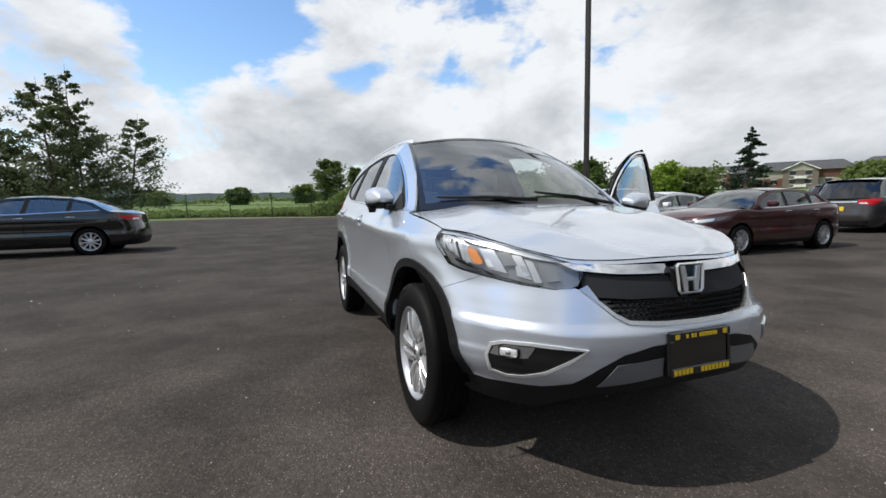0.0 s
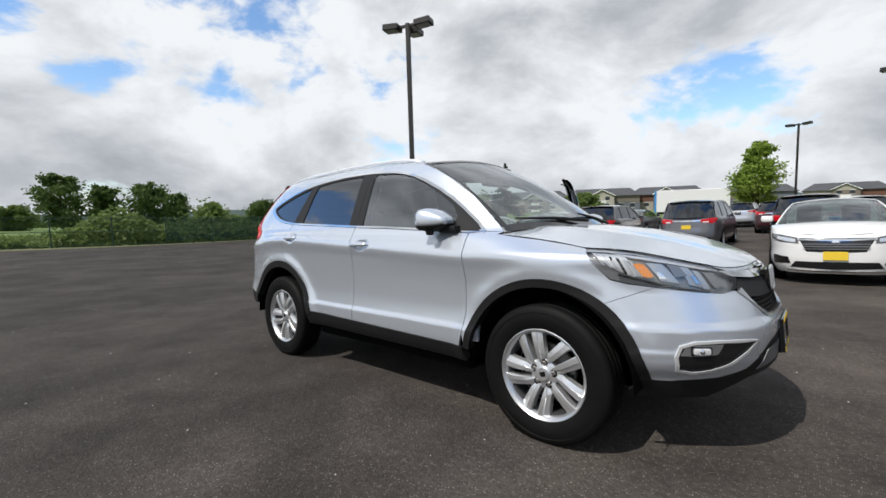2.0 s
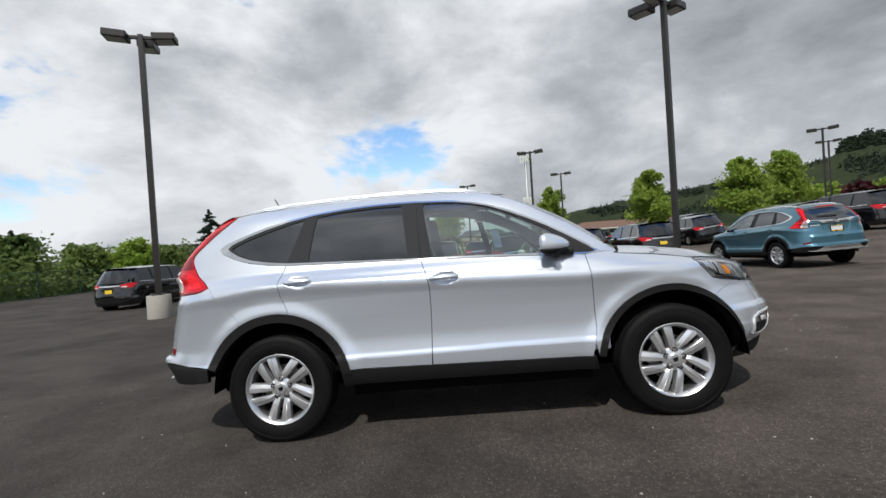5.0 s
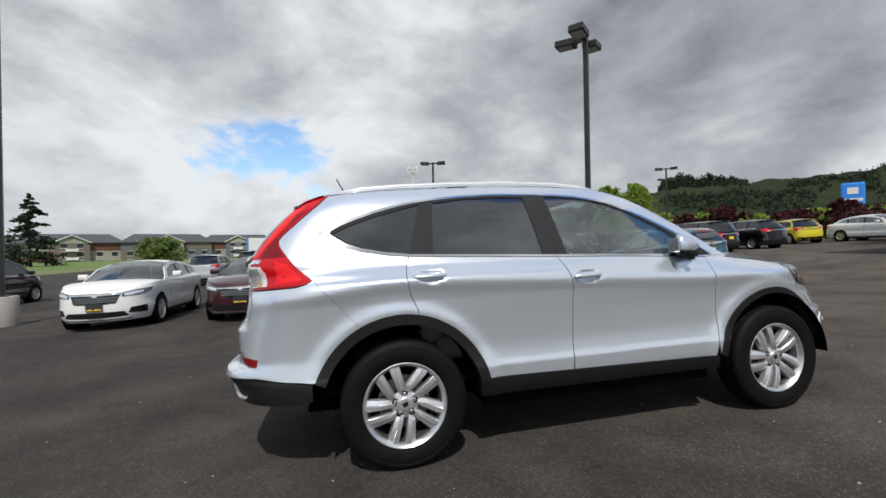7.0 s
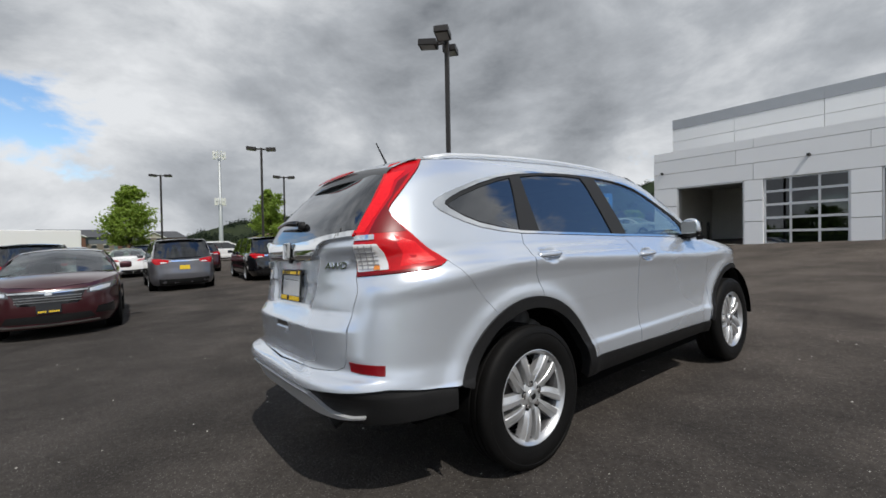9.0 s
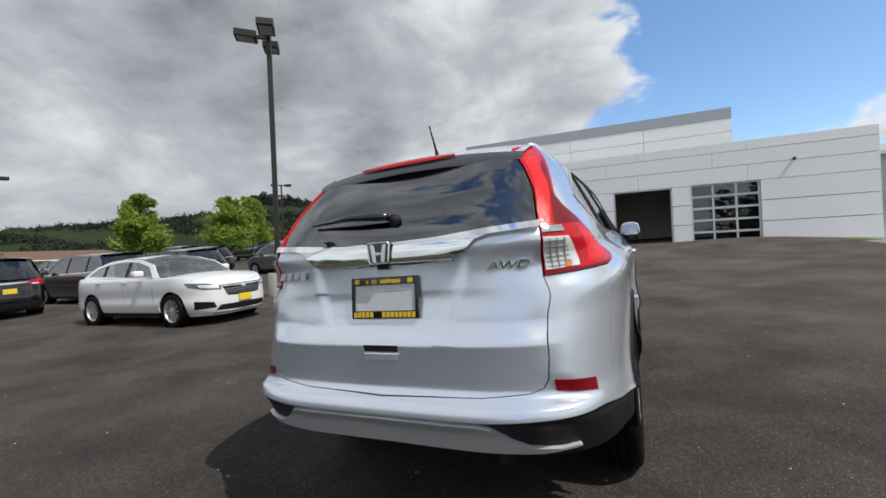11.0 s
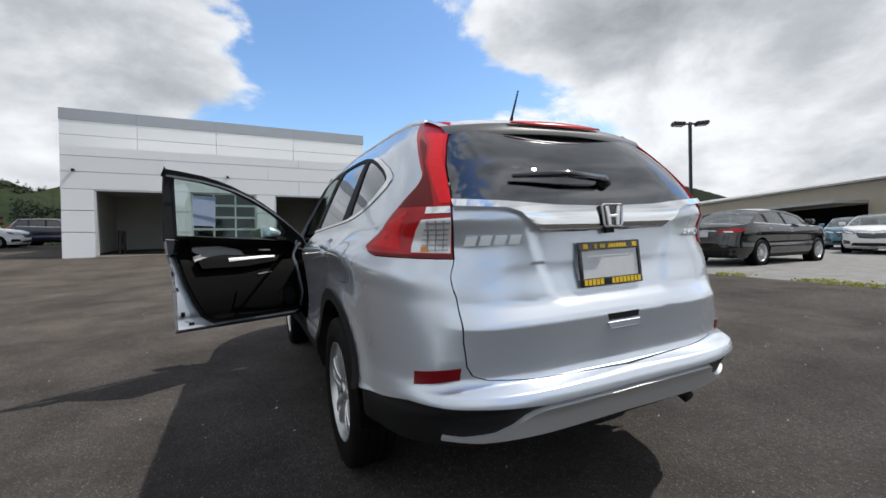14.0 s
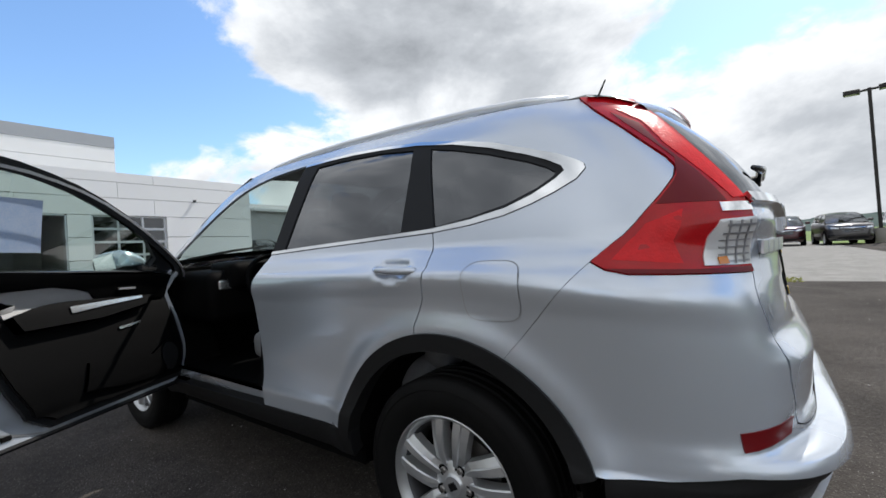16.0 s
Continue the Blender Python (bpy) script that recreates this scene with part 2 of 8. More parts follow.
def part(name, bm, mat, parent=None, label="", smooth=False):
    """Links a bmesh as one mesh object under a thing or a part."""
    me = bpy.data.meshes.new(name)
    bm.to_mesh(me)
    bm.free()
    if smooth:
        me.shade_smooth()
        if smooth != True:
            me.set_sharp_from_angle(angle=radians(smooth))
    return link_mesh(name, me, mat, parent, label)


def thing(name, m, label, category, group="", kind=""):
    ob = new(name)
    ob.empty_display_size = 0.1
    ob.matrix_world = m
    return tagged(ob, label, category, group, kind)


def add_box(bm, x0, x1, y0, y1, z0, z1, bevel=0.0, seg=1, m=None):
    co = [(x, y, z) for z in (z0, z1) for y in (y0, y1) for x in (x0, x1)]
    vs = [bm.verts.new(c) for c in co]
    fs = [bm.faces.new([vs[i] for i in q]) for q in ((0, 2, 3, 1), (4, 5, 7, 6), (0, 1, 5, 4), (2, 6, 7, 3), (0, 4, 6, 2), (1, 3, 7, 5))]
    geo = vs
    if bevel:
        es = list({e for f in fs for e in f.edges})
        r = bmesh.ops.bevel(bm, geom=es, offset=bevel, segments=seg, profile=0.5, affect="EDGES")
        geo = list({v for f in r["faces"] for v in f.verts} | {v for v in vs if v.is_valid})
    if m is not None:
        bmesh.ops.transform(bm, matrix=m, verts=geo)
    return geo


def box(x0, x1, y0, y1, z0, z1, bevel=0.0, seg=1, m=None):
    bm = bmesh.new()
    add_box(bm, x0, x1, y0, y1, z0, z1, bevel, seg, m)
    return bm


def add_lathe(bm, prof, n=32, m=None, close=False):
    """Turns a profile of (radius, height) about z."""
    rings = []
    for r, z in prof:
        rings.append([bm.verts.new((r * math.cos(2 * math.pi * i / n), r * math.sin(2 * math.pi * i / n), z)) for i in range(n)])
    for a, b in zip(rings, rings[1:]):
        for i in range(n):
            j = (i + 1) % n
            bm.faces.new((a[i], a[j], b[j], b[i]))
    if close:
        bm.faces.new(list(reversed(rings[0])))
        bm.faces.new(rings[-1])
    vs = [v for r in rings for v in r]
    if m is not None:
        bmesh.ops.transform(bm, matrix=m, verts=vs)
    return vs


def lathe(prof, n=32, m=None, close=False):
    bm = bmesh.new()
    add_lathe(bm, prof, n, m, close)
    return bm


def tube(pts, radius, n=8, bm=None, flat=1.0):
    """A round bar along a line of points."""
    bm = bm or bmesh.new()
    pts = [Vector(p) for p in pts]
    rings = []
    for i, p in enumerate(pts):
        d = (pts[min(i + 1, len(pts) - 1)] - pts[max(i - 1, 0)]).normalized()
        side = d.cross(Vector((0, 0, 1)))
        side = side.normalized() if side.length > 1e-4 else Vector((1, 0, 0))
        up = side.cross(d)
        r = radius[i] if isinstance(radius, (list, tuple)) else radius
        rings.append([bm.verts.new(p + side * (r * math.cos(2 * math.pi * k / n)) + up * (r * flat * math.sin(2 * math.pi * k / n))) for k in range(n)])
    for a, b in zip(rings, rings[1:]):
        for k in range(n):
            j = (k + 1) % n
            bm.faces.new((a[k], a[j], b[j], b[k]))
    bm.faces.new(list(reversed(rings[0])))
    bm.faces.new(rings[-1])
    return bm


def slab(outline, thick, m=None, bevel=0.0):
    """A flat plate from an outline in x, y, of the given thickness along z."""
    bm = bmesh.new()
    lo = [bm.verts.new((x, y, 0)) for x, y in outline]
    hi = [bm.verts.new((x, y, thick)) for x, y in outline]
    bm.faces.new(list(reversed(lo)))
    top = bm.faces.new(hi)
    n = len(lo)
    for i in range(n):
        j = (i + 1) % n
        bm.faces.new((lo[i], lo[j], hi[j], hi[i]))
    bmesh.ops.recalc_face_normals(bm, faces=bm.faces)
    if bevel:
        bmesh.ops.bevel(bm, geom=list(top.edges), offset=bevel, segments=1, affect="EDGES")
    if m is not None:
        bmesh.ops.transform(bm, matrix=m, verts=bm.verts)
    return bm


def clip_cell(poly, x0, x1, y0, y1):
    def cut(pts, ax, val, keep_less):
        res = []
        for i, p in enumerate(pts):
            q = pts[i - 1]
            pin = (p[ax] <= val) if keep_less else (p[ax] >= val)
            qin = (q[ax] <= val) if keep_less else (q[ax] >= val)
            if pin != qin:
                t = (val - q[ax]) / (p[ax] - q[ax])
                c = [q[0] + t * (p[0] - q[0]), q[1] + t * (p[1] - q[1])]
                c[ax] = val
                res.append(tuple(c))
            if pin:
                res.append(p)
        return res
    for ax, val, less in ((0, x0, False), (0, x1, True), (1, y0, False), (1, y1, True)):
        poly = cut(poly, ax, val, less)
        if len(poly) < 3:
            return []
    return poly


def inset(poly, d):
    """Moves each side of a 2D outline inwards by d."""
    area = sum(a[0] * b[1] - b[0] * a[1] for a, b in zip(poly, poly[1:] + poly[:1]))
    sg = 1 if area > 0 else -1
    res, n = [], len(poly)
    for i in range(n):
        p, q, r = poly[i - 1], poly[i], poly[(i + 1) % n]
        a, b = Vector((q[0] - p[0], q[1] - p[1])), Vector((r[0] - q[0], r[1] - q[1]))
        if a.length < 1e-6 or b.length < 1e-6:
            continue
        a.normalize(), b.normalize()
        na, nb = Vector((-a.y, a.x)) * sg, Vector((-b.y, b.x)) * sg
        m = na + nb
        k = min(1 / max(0.35, (1 + na.dot(nb)) / 2), 2.5)
        m = m / 2 * k
        res.append((q[0] + m.x * d, q[1] + m.y * d))
    return res


def skin(name, fn, fn_n, poly, mat, parent, off=0.0, rim=0.014, step=0.035, mirror=False, gap=0.0025, label="", xf=None):
    """A panel: the outline poly in the surface's own coordinates, cut into a fine net and laid on the surface fn, with a turned-in rim."""
    index, uv, faces = {}, [], []
    outlines = list(poly) if isinstance(poly[0], list) else [list(poly)]
    if gap:
        outlines[0] = inset(outlines[0], gap)
    flat = [p for o in outlines for p in o]
    for tri in tessellate_polygon([[Vector((u, v, 0)) for u, v in o] for o in outlines]):
        tri = [flat[k] for k in tri]
        us, vs = [p[0] for p in tri], [p[1] for p in tri]
        for i in range(math.floor(min(us) / step), math.ceil(max(us) / step)):
            strip = clip_cell(tri, i * step, (i + 1) * step, -99, 99)
            if not strip:
                continue
            sv = [p[1] for p in strip]
            for j in range(math.floor(min(sv) / step), math.ceil(max(sv) / step)):
                ids = []
                for u, v in clip_cell(strip, i * step, (i + 1) * step, j * step, (j + 1) * step):
                    key = (round(u * 10000), round(v * 10000))
                    if key not in index:
                        index[key] = len(uv)
                        uv.append((u, v))
                    if index[key] not in ids:
                        ids.append(index[key])
                if len(ids) > 2:
                    faces.append(ids)
    flip = Vector((1, -1, 1))
    co, no = [], []
    for u, v in uv:
        n = fn_n(u, v)
        p = fn(u, v) + n * off
        co.append(p * flip if mirror else p)
        no.append(n * flip if mirror else n)
    # orient faces along the normals
    for k, f in enumerate(faces):
        a, b, c = co[f[0]], co[f[1]], co[f[-1]]
        if (b - a).cross(c - a).dot(no[f[0]]) < 0:
            faces[k] = f[::-1]
    if rim:
        edges = {}
        for f in faces:
            for a, b in zip(f, f[1:] + f[:1]):
                edges[(a, b)] = edges.get((a, b), 0) + 1
        extra = {}
        for (a, b) in list(edges):
            if (b, a) in edges:
                continue
            out = ((co[b] - co[a]).cross(no[a]))
            if out.length < 1e-9:
                continue
            out.normalize()
            q = []
            for w, depth in ((b, 0.0), (a, 0.0), (a, rim), (b, rim)):
                q.append(len(co))
                co.append(co[w] - no[w] * depth)
                no.append(out)
            faces.append(q)
    me = bpy.data.meshes.new(name)
    if xf is not None:
        co = [xf @ c for c in co]
        no = [xf.to_3x3() @ n for n in no]
    me.from_pydata(co, [], faces)
    me.shade_smooth()
    me.normals_split_custom_set_from_vertices([tuple(n) for n in no])
    return link_mesh(name, me, mat, parent, label)


def grid_skin(name, fn, nu, nv, mat, parent, rim=0.0, label="", outward=Vector((0, 0, 1))):
    """A panel over the unit square."""
    co = [Vector(fn(i / nu, j / nv)) for j in range(nv + 1) for i in range(nu + 1)]
    faces = [(j * (nu + 1) + i, j * (nu + 1) + i + 1, (j + 1) * (nu + 1) + i + 1, (j + 1) * (nu + 1) + i) for j in range(nv) for i in range(nu)]
    a, b, c = (co[k] for k in (faces[len(faces) // 2][0], faces[len(faces) // 2][1], faces[len(faces) // 2][3]))
    if (b - a).cross(c - a).dot(outward) < 0:
        faces = [f[::-1] for f in faces]
    me = bpy.data.meshes.new(name)
    me.from_pydata(co, [], faces)
    me.shade_smooth()
    return link_mesh(name, me, mat, parent, label)


def arc(cx, cz, r, a0, a1, n=16):
    return [(cx + r * math.cos(radians(a0 + (a1 - a0) * i / n)), cz + r * math.sin(radians(a0 + (a1 - a0) * i / n))) for i in range(n + 1)]


# ---- silver crossover: body surfaces, in the car's own axes (front +x, left +y) ----
def pch(xs, ys):
    """Smooth interpolation through a short table without overshoot."""
    xs, ys = np.array(xs, float), np.array(ys, float)
    h, d = np.diff(xs), np.diff(ys) / np.diff(xs)
    m = np.zeros(len(xs))
    m[0], m[-1] = d[0], d[-1]
    for i in range(1, len(xs) - 1):
        if d[i - 1] * d[i] > 0:
            w1, w2 = 2 * h[i] + h[i - 1], h[i] + 2 * h[i - 1]
            m[i] = (w1 + w2) / (w1 / d[i - 1] + w2 / d[i])

    def f(x):
        x = min(max(x, xs[0]), xs[-1])
        i = min(int(np.searchsorted(xs, x, side="right")) - 1, len(xs) - 2)
        i = max(i, 0)
        t = (x - xs[i]) / h[i]
        return float((2 * t**3 - 3 * t**2 + 1) * ys[i] + (t**3 - 2 * t**2 + t) * h[i] * m[i]
                     + (-2 * t**3 + 3 * t**2) * ys[i + 1] + (t**3 - t**2) * h[i] * m[i + 1])
    return f


# half width, front reach and rear reach of the body by height
HALF = pch([.15, .25, .32, .40, .46, .52, .555, .66, .78, .88, .950, .962, 1.02, 1.06, 1.10, 1.20, 1.30, 1.40, 1.50, 1.58, 1.66],
           [.74, .80, .845, .880, .889, .890, .879, .869, .873, .886, .900, .899, .868, .849, .825, .780, .735, .688, .638, .58, .50])
NOSE = pch([.15, .22, .30, .38, .46, .56, .66, .76, .84, .90, .96, 1.02, 1.10, 1.20, 1.30, 1.40, 1.50, 1.60],
           [2.02, 2.10, 2.18, 2.20, 2.215, 2.215, 2.20, 2.175, 2.14, 2.10, 2.03, 1.93, 1.78, 1.58, 1.38, 1.20, 1.02, .84])
TAIL = pch([.20, .28, .36, .44, .50, .56, .598, .616, .70, .78, .88, .98, 1.08, 1.16, 1.22, 1.28, 1.36, 1.44, 1.52, 1.58, 1.64],
           [-2.16, -2.20, -2.235, -2.265, -2.29, -2.33, -2.318, -2.258, -2.240, -2.228, -2.214, -2.195, -2.19, -2.185, -2.165, -2.135, -2.08, -2.005, -1.915, -1.845, -1.77])
# the rear corners, without the ledges of the tailgate and the bumper
TAIL_CORNER = pch([.20, .28, .36, .44, .50, .56, .60, .64, .70, .80, .98, 1.08, 1.16, 1.22, 1.28, 1.36, 1.44, 1.52, 1.58, 1.64],
                  [-2.16, -2.20, -2.235, -2.265, -2.288, -2.310, -2.296, -2.272, -2.258, -2.240, -2.200, -2.19, -2.185, -2.165, -2.135, -2.08, -2.005, -1.915, -1.845, -1.77])
FRONT_C = pch([.15, .95, 1.12, 1.66], [.95, .95, .20, -.10])
REAR_C = pch([.15, .60, 1.0, 1.30, 1.66], [-1.25, -1.25, -1.25, -1.15, -.95])
REAR_N = pch([.15, .62, 1.05, 1.11, 1.17, 1.30, 1.60], [4.5, 4.5, 4.0, 4.5, 5.6, 5.6, 6.2])
FRONT_N = pch([.15, .40, .50, .62, .72, .80, 1.66], [2.6, 2.6, 2.95, 3.0, 2.8, 2.65, 2.6])
SC, SL = 1.45, 1.30      # where the corner begins along the side, and its length


def crease(s, z):
    """The shoulder crease climbs towards the tail: the height at which the width is read."""
    w = min(max((z - .80) / .13, 0), 1) * min(max((1.135 - z) / .085, 0), 1)
    x = min(max(s, -1.15), .75)
    return z - w * (.032 - .050 * x) * min(max((2.1 - abs(s)) / .7, 0), 1)


def wall(s, z):
    """The body's right wall: s runs along it from the tail's middle (-2.75) to the nose's middle (2.75); on the flank s is x."""
    if abs(s) > SC + SL:
        p = wall((2 * (SC + SL) - abs(s)) * (1 if s > 0 else -1), z)
        return Vector((p.x, -p.y, p.z))
    b = HALF(crease(s, z))
    if s >= 0:
        c, a, n = FRONT_C(z), NOSE(z) - FRONT_C(z), FRONT_N(z)
    else:
        c, a, n = -REAR_C(z), -TAIL_CORNER(z) + REAR_C(z), REAR_N(z)
    k = abs(s)
    if k <= SC:
        q = max(k - c, 0) / a
        x, y = k, b * max(1 - q**n, 1e-9)**(1 / n)
    else:
        q0 = min(max((SC - c) / a, 0), 1)
        t0 = math.atan2(q0, max(1 - q0**n, 0)**(1 / n))
        t = t0 + (math.pi / 2 - t0) * min((k - SC) / SL, 1)
        st, ct = math.sin(t), max(math.cos(t), 0)
        rho = (st**n + ct**n)**(-1 / n)
        x, y = c + a * rho * st, b * rho * ct
    if s < 0 and z < 1.0:
        e = min(max((.70 + .14 * min(max((.70 - z) / .12, 0), 1) - y) / .12, 0), 1)
        ledge = .034 * min(max((.868 - z) / .062, 0), 1) * min(max((z - .64) / .16, 0), 1)      # the pressed shelf across the tailgate
        x += (TAIL_CORNER(z) - TAIL(z) + ledge) * e * e * (3 - 2 * e) * min(max((x - 1.6) / .4, 0), 1)
    if s >= 0 and .50 < z < .70:      # the pressed line along the front bumper
        e = max(1 - (.640 - z) / .13, 0) if z < .640 else max(1 - (z - .640) / .028, 0)
        e *= min(max((x - 1.62) / .20, 0), 1)
        x, y = x + .012 * e, y + .012 * e * min(y / .5, 1)
    if s < 0 and .84 < z < 1.125:      # the number-plate hollow in the tailgate
        e = min(max((z - .845) / .05, 0), 1) * min(max((.30 + .32 * (z - .85) - y) / .055, 0), 1)
        x -= .011 * e * e * (3 - 2 * e)
    r = math.hypot(x - 1.31, z - .355)      # flares round the wheels
    if r < .75 and z < 1.0:
        y += .016 * math.exp(-(max(r - .515, 0) / .055)**2) * min(max((y - .5) / .3, 0), 1)
    if .95 < z < 1.12:      # the hollows behind the door handles
        for hs, hz in ((-.127, 1.010), (-1.117, 1.062)):
            q = 1 - ((s - hs) / .092)**2 - ((z - hz) / .040)**2
            if q > 0:
                y -= .020 * min(q * 1.6, 1)**1.2
    return Vector((x if s >= 0 else -x, -y, z))


def s_front(y, z):
    lo, hi = SC, SC + SL
    for _ in range(40):
        mid = (lo + hi) / 2
        lo, hi = (mid, hi) if -wall(mid, z).y > abs(y) else (lo, mid)
    return lo


def s_rear(y, z):
    lo, hi = SC, SC + SL
    for _ in range(40):
        mid = (lo + hi) / 2
        lo, hi = (mid, hi) if -wall(-mid, z).y > abs(y) else (lo, mid)
    return -lo


def s_at(x, z):
    """The wall coordinate at which the wall reaches x at the height z."""
    k, sg = abs(x), 1 if x >= 0 else -1
    if k <= SC:
        return x
    lo, hi = SC, SC + SL
    for _ in range(40):
        mid = (lo + hi) / 2
        lo, hi = (mid, hi) if abs(wall(sg * mid, z).x) < k else (lo, mid)
    return sg * lo


def wall_n(s, z):
    e = 0.004
    du, dv = wall(s + e, z) - wall(s - e, z), wall(s, z + e) - wall(s, z - e)
    n = du.cross(dv)
    return n.normalized() if n.length > 1e-12 else Vector((1 if s > 0 else -1, 0, 0))




# ---- the silver crossover ----
HERO = Matrix(((0.99964, 0.00047, -0.02684, 0), (0.00047, 0.9994, 0.03465, 0), (0.02684, -0.03465, 0.99904, 0), (0, 0, 0, 1)))
suv = thing("crossover_suv", HERO, "silver crossover with its driver door standing open on asphalt", "car")
MID = SC + SL
AX = 1.305                     # axle from the middle
HUB = 0.355


def sill(s):
    return 0.4385 - 0.0212 * s


def ring(outer, inner):
    """A band between two outlines."""
    return [list(outer), list(inner)]


def sarc(cx, cz, r, a0, a1, n=16):
    """An arc in side view, in wall coordinates."""
    return [(s_at(x, z), z) for x, z in arc(cx, cz, r, a0, a1, n)]


def wp(name, poly, mat, parent=None, sides=(-1, 1), **kw):
    """A panel on the body's wall, on one or both flanks."""
    made = []
    for sg in sides:
        made.append(skin(name, wall, wall_n, poly, mat, parent or suv, mirror=sg > 0, **kw))
    return made


DOOR_REAR = [(-.258, sill(-.258)), (-.256, .54), (-.243, .75), (-.238, .95), (-.258, 1.05), (-.288, 1.137)]
DOOR_FRONT = [(.809, 1.083), (.817, .95), (.824, .80), (.822, .60), (.803, .50), (.781, sill(.781))]
RDOOR_REAR = [(-1.235, 1.184), (-1.256, 1.12), (-1.266, 1.07), (-1.25, .97), (-1.21, .88), (-AX + .504 * math.cos(radians(79)), HUB + .504 * math.sin(radians(79)))]
BELT = [(-1.235, 1.184), (-.9, 1.167), (-.6, 1.153), (-.288, 1.137), (.1, 1.122), (.45, 1.104), (.809, 1.083)]
DLO_TOP = [(s_at(-1.742, 1.338), 1.338), (s_at(-1.736, 1.353), 1.353), (s_at(-1.706, 1.371), 1.371), (s_at(-1.65, 1.397), 1.397), (s_at(-1.565, 1.427), 1.427), (-1.42, 1.476), (-1.24, 1.518),
           (-1.056, 1.549), (-.86, 1.567), (-.675, 1.577), (-.50, 1.578), (-.344, 1.574), (-.19, 1.565), (-.044, 1.552), (.08, 1.530), (.197, 1.500), (.33, 1.450), (.465, 1.388), (.60, 1.315), (.716, 1.242), (.84, 1.158), (.915, 1.092)]
DLO_TAIL = [(-1.235, 1.184), (-1.38, 1.199), (-1.50, 1.221), (s_at(-1.59, 1.248), 1.248), (s_at(-1.66, 1.277), 1.277), (s_at(-1.72, 1.309), 1.309)]
EDGE_TOP = [(1.03, 1.088), (.96, 1.145), (.86, 1.225), (.75, 1.310), (.62, 1.395), (.50, 1.462), (.37, 1.527), (.25, 1.578), (.12, 1.602), (.0, 1.615), (-.25, 1.627), (-.5, 1.632),
            (-.75, 1.631), (-1.0, 1.626), (-1.25, 1.617), (-1.45, 1.607)]
LAMP_OUT = [(s_at(x, z), z) for x, z in ((-1.685, 1.585), (-1.74, 1.527), (-1.82, 1.456), (-1.89, 1.39), (-1.942, 1.342), (-1.964, 1.313), (-1.962, 1.285), (-1.937, 1.243), (-1.90, 1.195), (-1.85, 1.138), (-1.778, 1.075))]
LAMP_LOW = [(s_at(-1.815, 1.054), 1.054), (s_at(-1.87, 1.041), 1.041), (s_rear(.76, 1.034), 1.034)]
LAMP_IN = [(s_rear(.630, 1.026), 1.026), (s_rear(.628, 1.11), 1.11), (s_rear(.626, 1.20), 1.20), (s_rear(.614, 1.26), 1.26), (s_rear(.592, 1.36), 1.36), (s_rear(.55, 1.45), 1.45), (s_rear(.495, 1.53), 1.53), (s_rear(.475, 1.56), 1.56)]
ARCH_F = .489
ARCH_R = .504
SPLIT_F = [(s_at(1.655, .762), .762), (s_at(1.80, .822), .822)]
HL_LOW = [(s_at(1.625, .855), .855), (s_at(1.70, .836), .836), (s_at(1.80, .820), .820), (s_front(.62, .797), .797), (s_front(.53, .787), .787), (s_front(.472, .797), .797)]
HOOD_LINE = [(.95, 1.077), (1.10, 1.062), (1.25, 1.044), (1.40, 1.020), (s_at(1.505, 1.0), 1.000), (s_at(1.60, .995), .995), (s_at(1.70, .983), .983), (s_at(1.80, .962), .962), (s_front(.60, .935), .935),
             (s_front(.52, .912), .912), (s_front(.45, .897), .897), (s_front(.30, .893), .893), (s_front(.15, .896), .896), (MID, .898)]

# flank: one pressed side panel from the rear arch over the roof rail to the windscreen pillar
wp("side_panel", RDOOR_REAR[::-1] + DLO_TAIL[1:] + DLO_TOP + EDGE_TOP + LAMP_OUT + sarc(-AX, HUB, ARCH_R, 117, 79, 10)[:-1], SILVER, gap=.0015, step=.024)
wp("front_fender", [(.809, 1.083), (.915, 1.092), (1.03, 1.088), (1.0, 1.075)] + HOOD_LINE[1:5] + [HL_LOW[0], HL_LOW[1], SPLIT_F[1], SPLIT_F[0]] + sarc(AX, HUB, ARCH_F, 52, 172, 26)
   + DOOR_FRONT[::-1][1:-1], SILVER, step=.024)
wp("front_bumper", [SPLIT_F[0]] + HL_LOW[2:] + [(s_front(.445, .785), .785), (s_front(.39, .735), .735), (s_front(.345, .692), .692), (s_front(.30, .668), .668), (s_front(.15, .655), .655), (MID, .652),
    (MID, .590), (s_front(.22, .585), .585), (s_front(.34, .558), .558), (s_front(.43, .505), .505), (s_front(.50, .445), .445), (s_front(.58, .415), .415), (s_at(1.86, .400), .400), (s_at(1.765, .405), .405)]
   + sarc(AX, HUB, ARCH_F, 8, 52, 12), SILVER, gap=0.0, step=.02)
RB_TOP = [LAMP_OUT[-1]] + LAMP_LOW + [LAMP_IN[0], (s_rear(.640, .90), .90), (s_rear(.640, .76), .76), (s_rear(.634, .68), .68), (s_rear(.615, .6465), .6465), (s_rear(.57, .6305), .6305), (s_rear(.40, .6155), .6155), (-MID, .6085)]
RB_LOW = [(-MID, .556), (s_rear(.42, .556), .556), (s_rear(.62, .566), .566), (s_rear(.80, .570), .570), (s_at(-1.95, .548), .548), (s_at(-1.80, .535), .535)] + sarc(-AX, HUB, ARCH_R, 159, 117, 12)
opposite = lambda pts: [(-2 * MID - s, z) for s, z in pts]
skin("rear_bumper", wall, wall_n, RB_TOP + opposite(RB_TOP[:-1])[::-1] + opposite(RB_LOW[1:])[::-1] + RB_LOW, SILVER, suv, gap=0, step=.022)


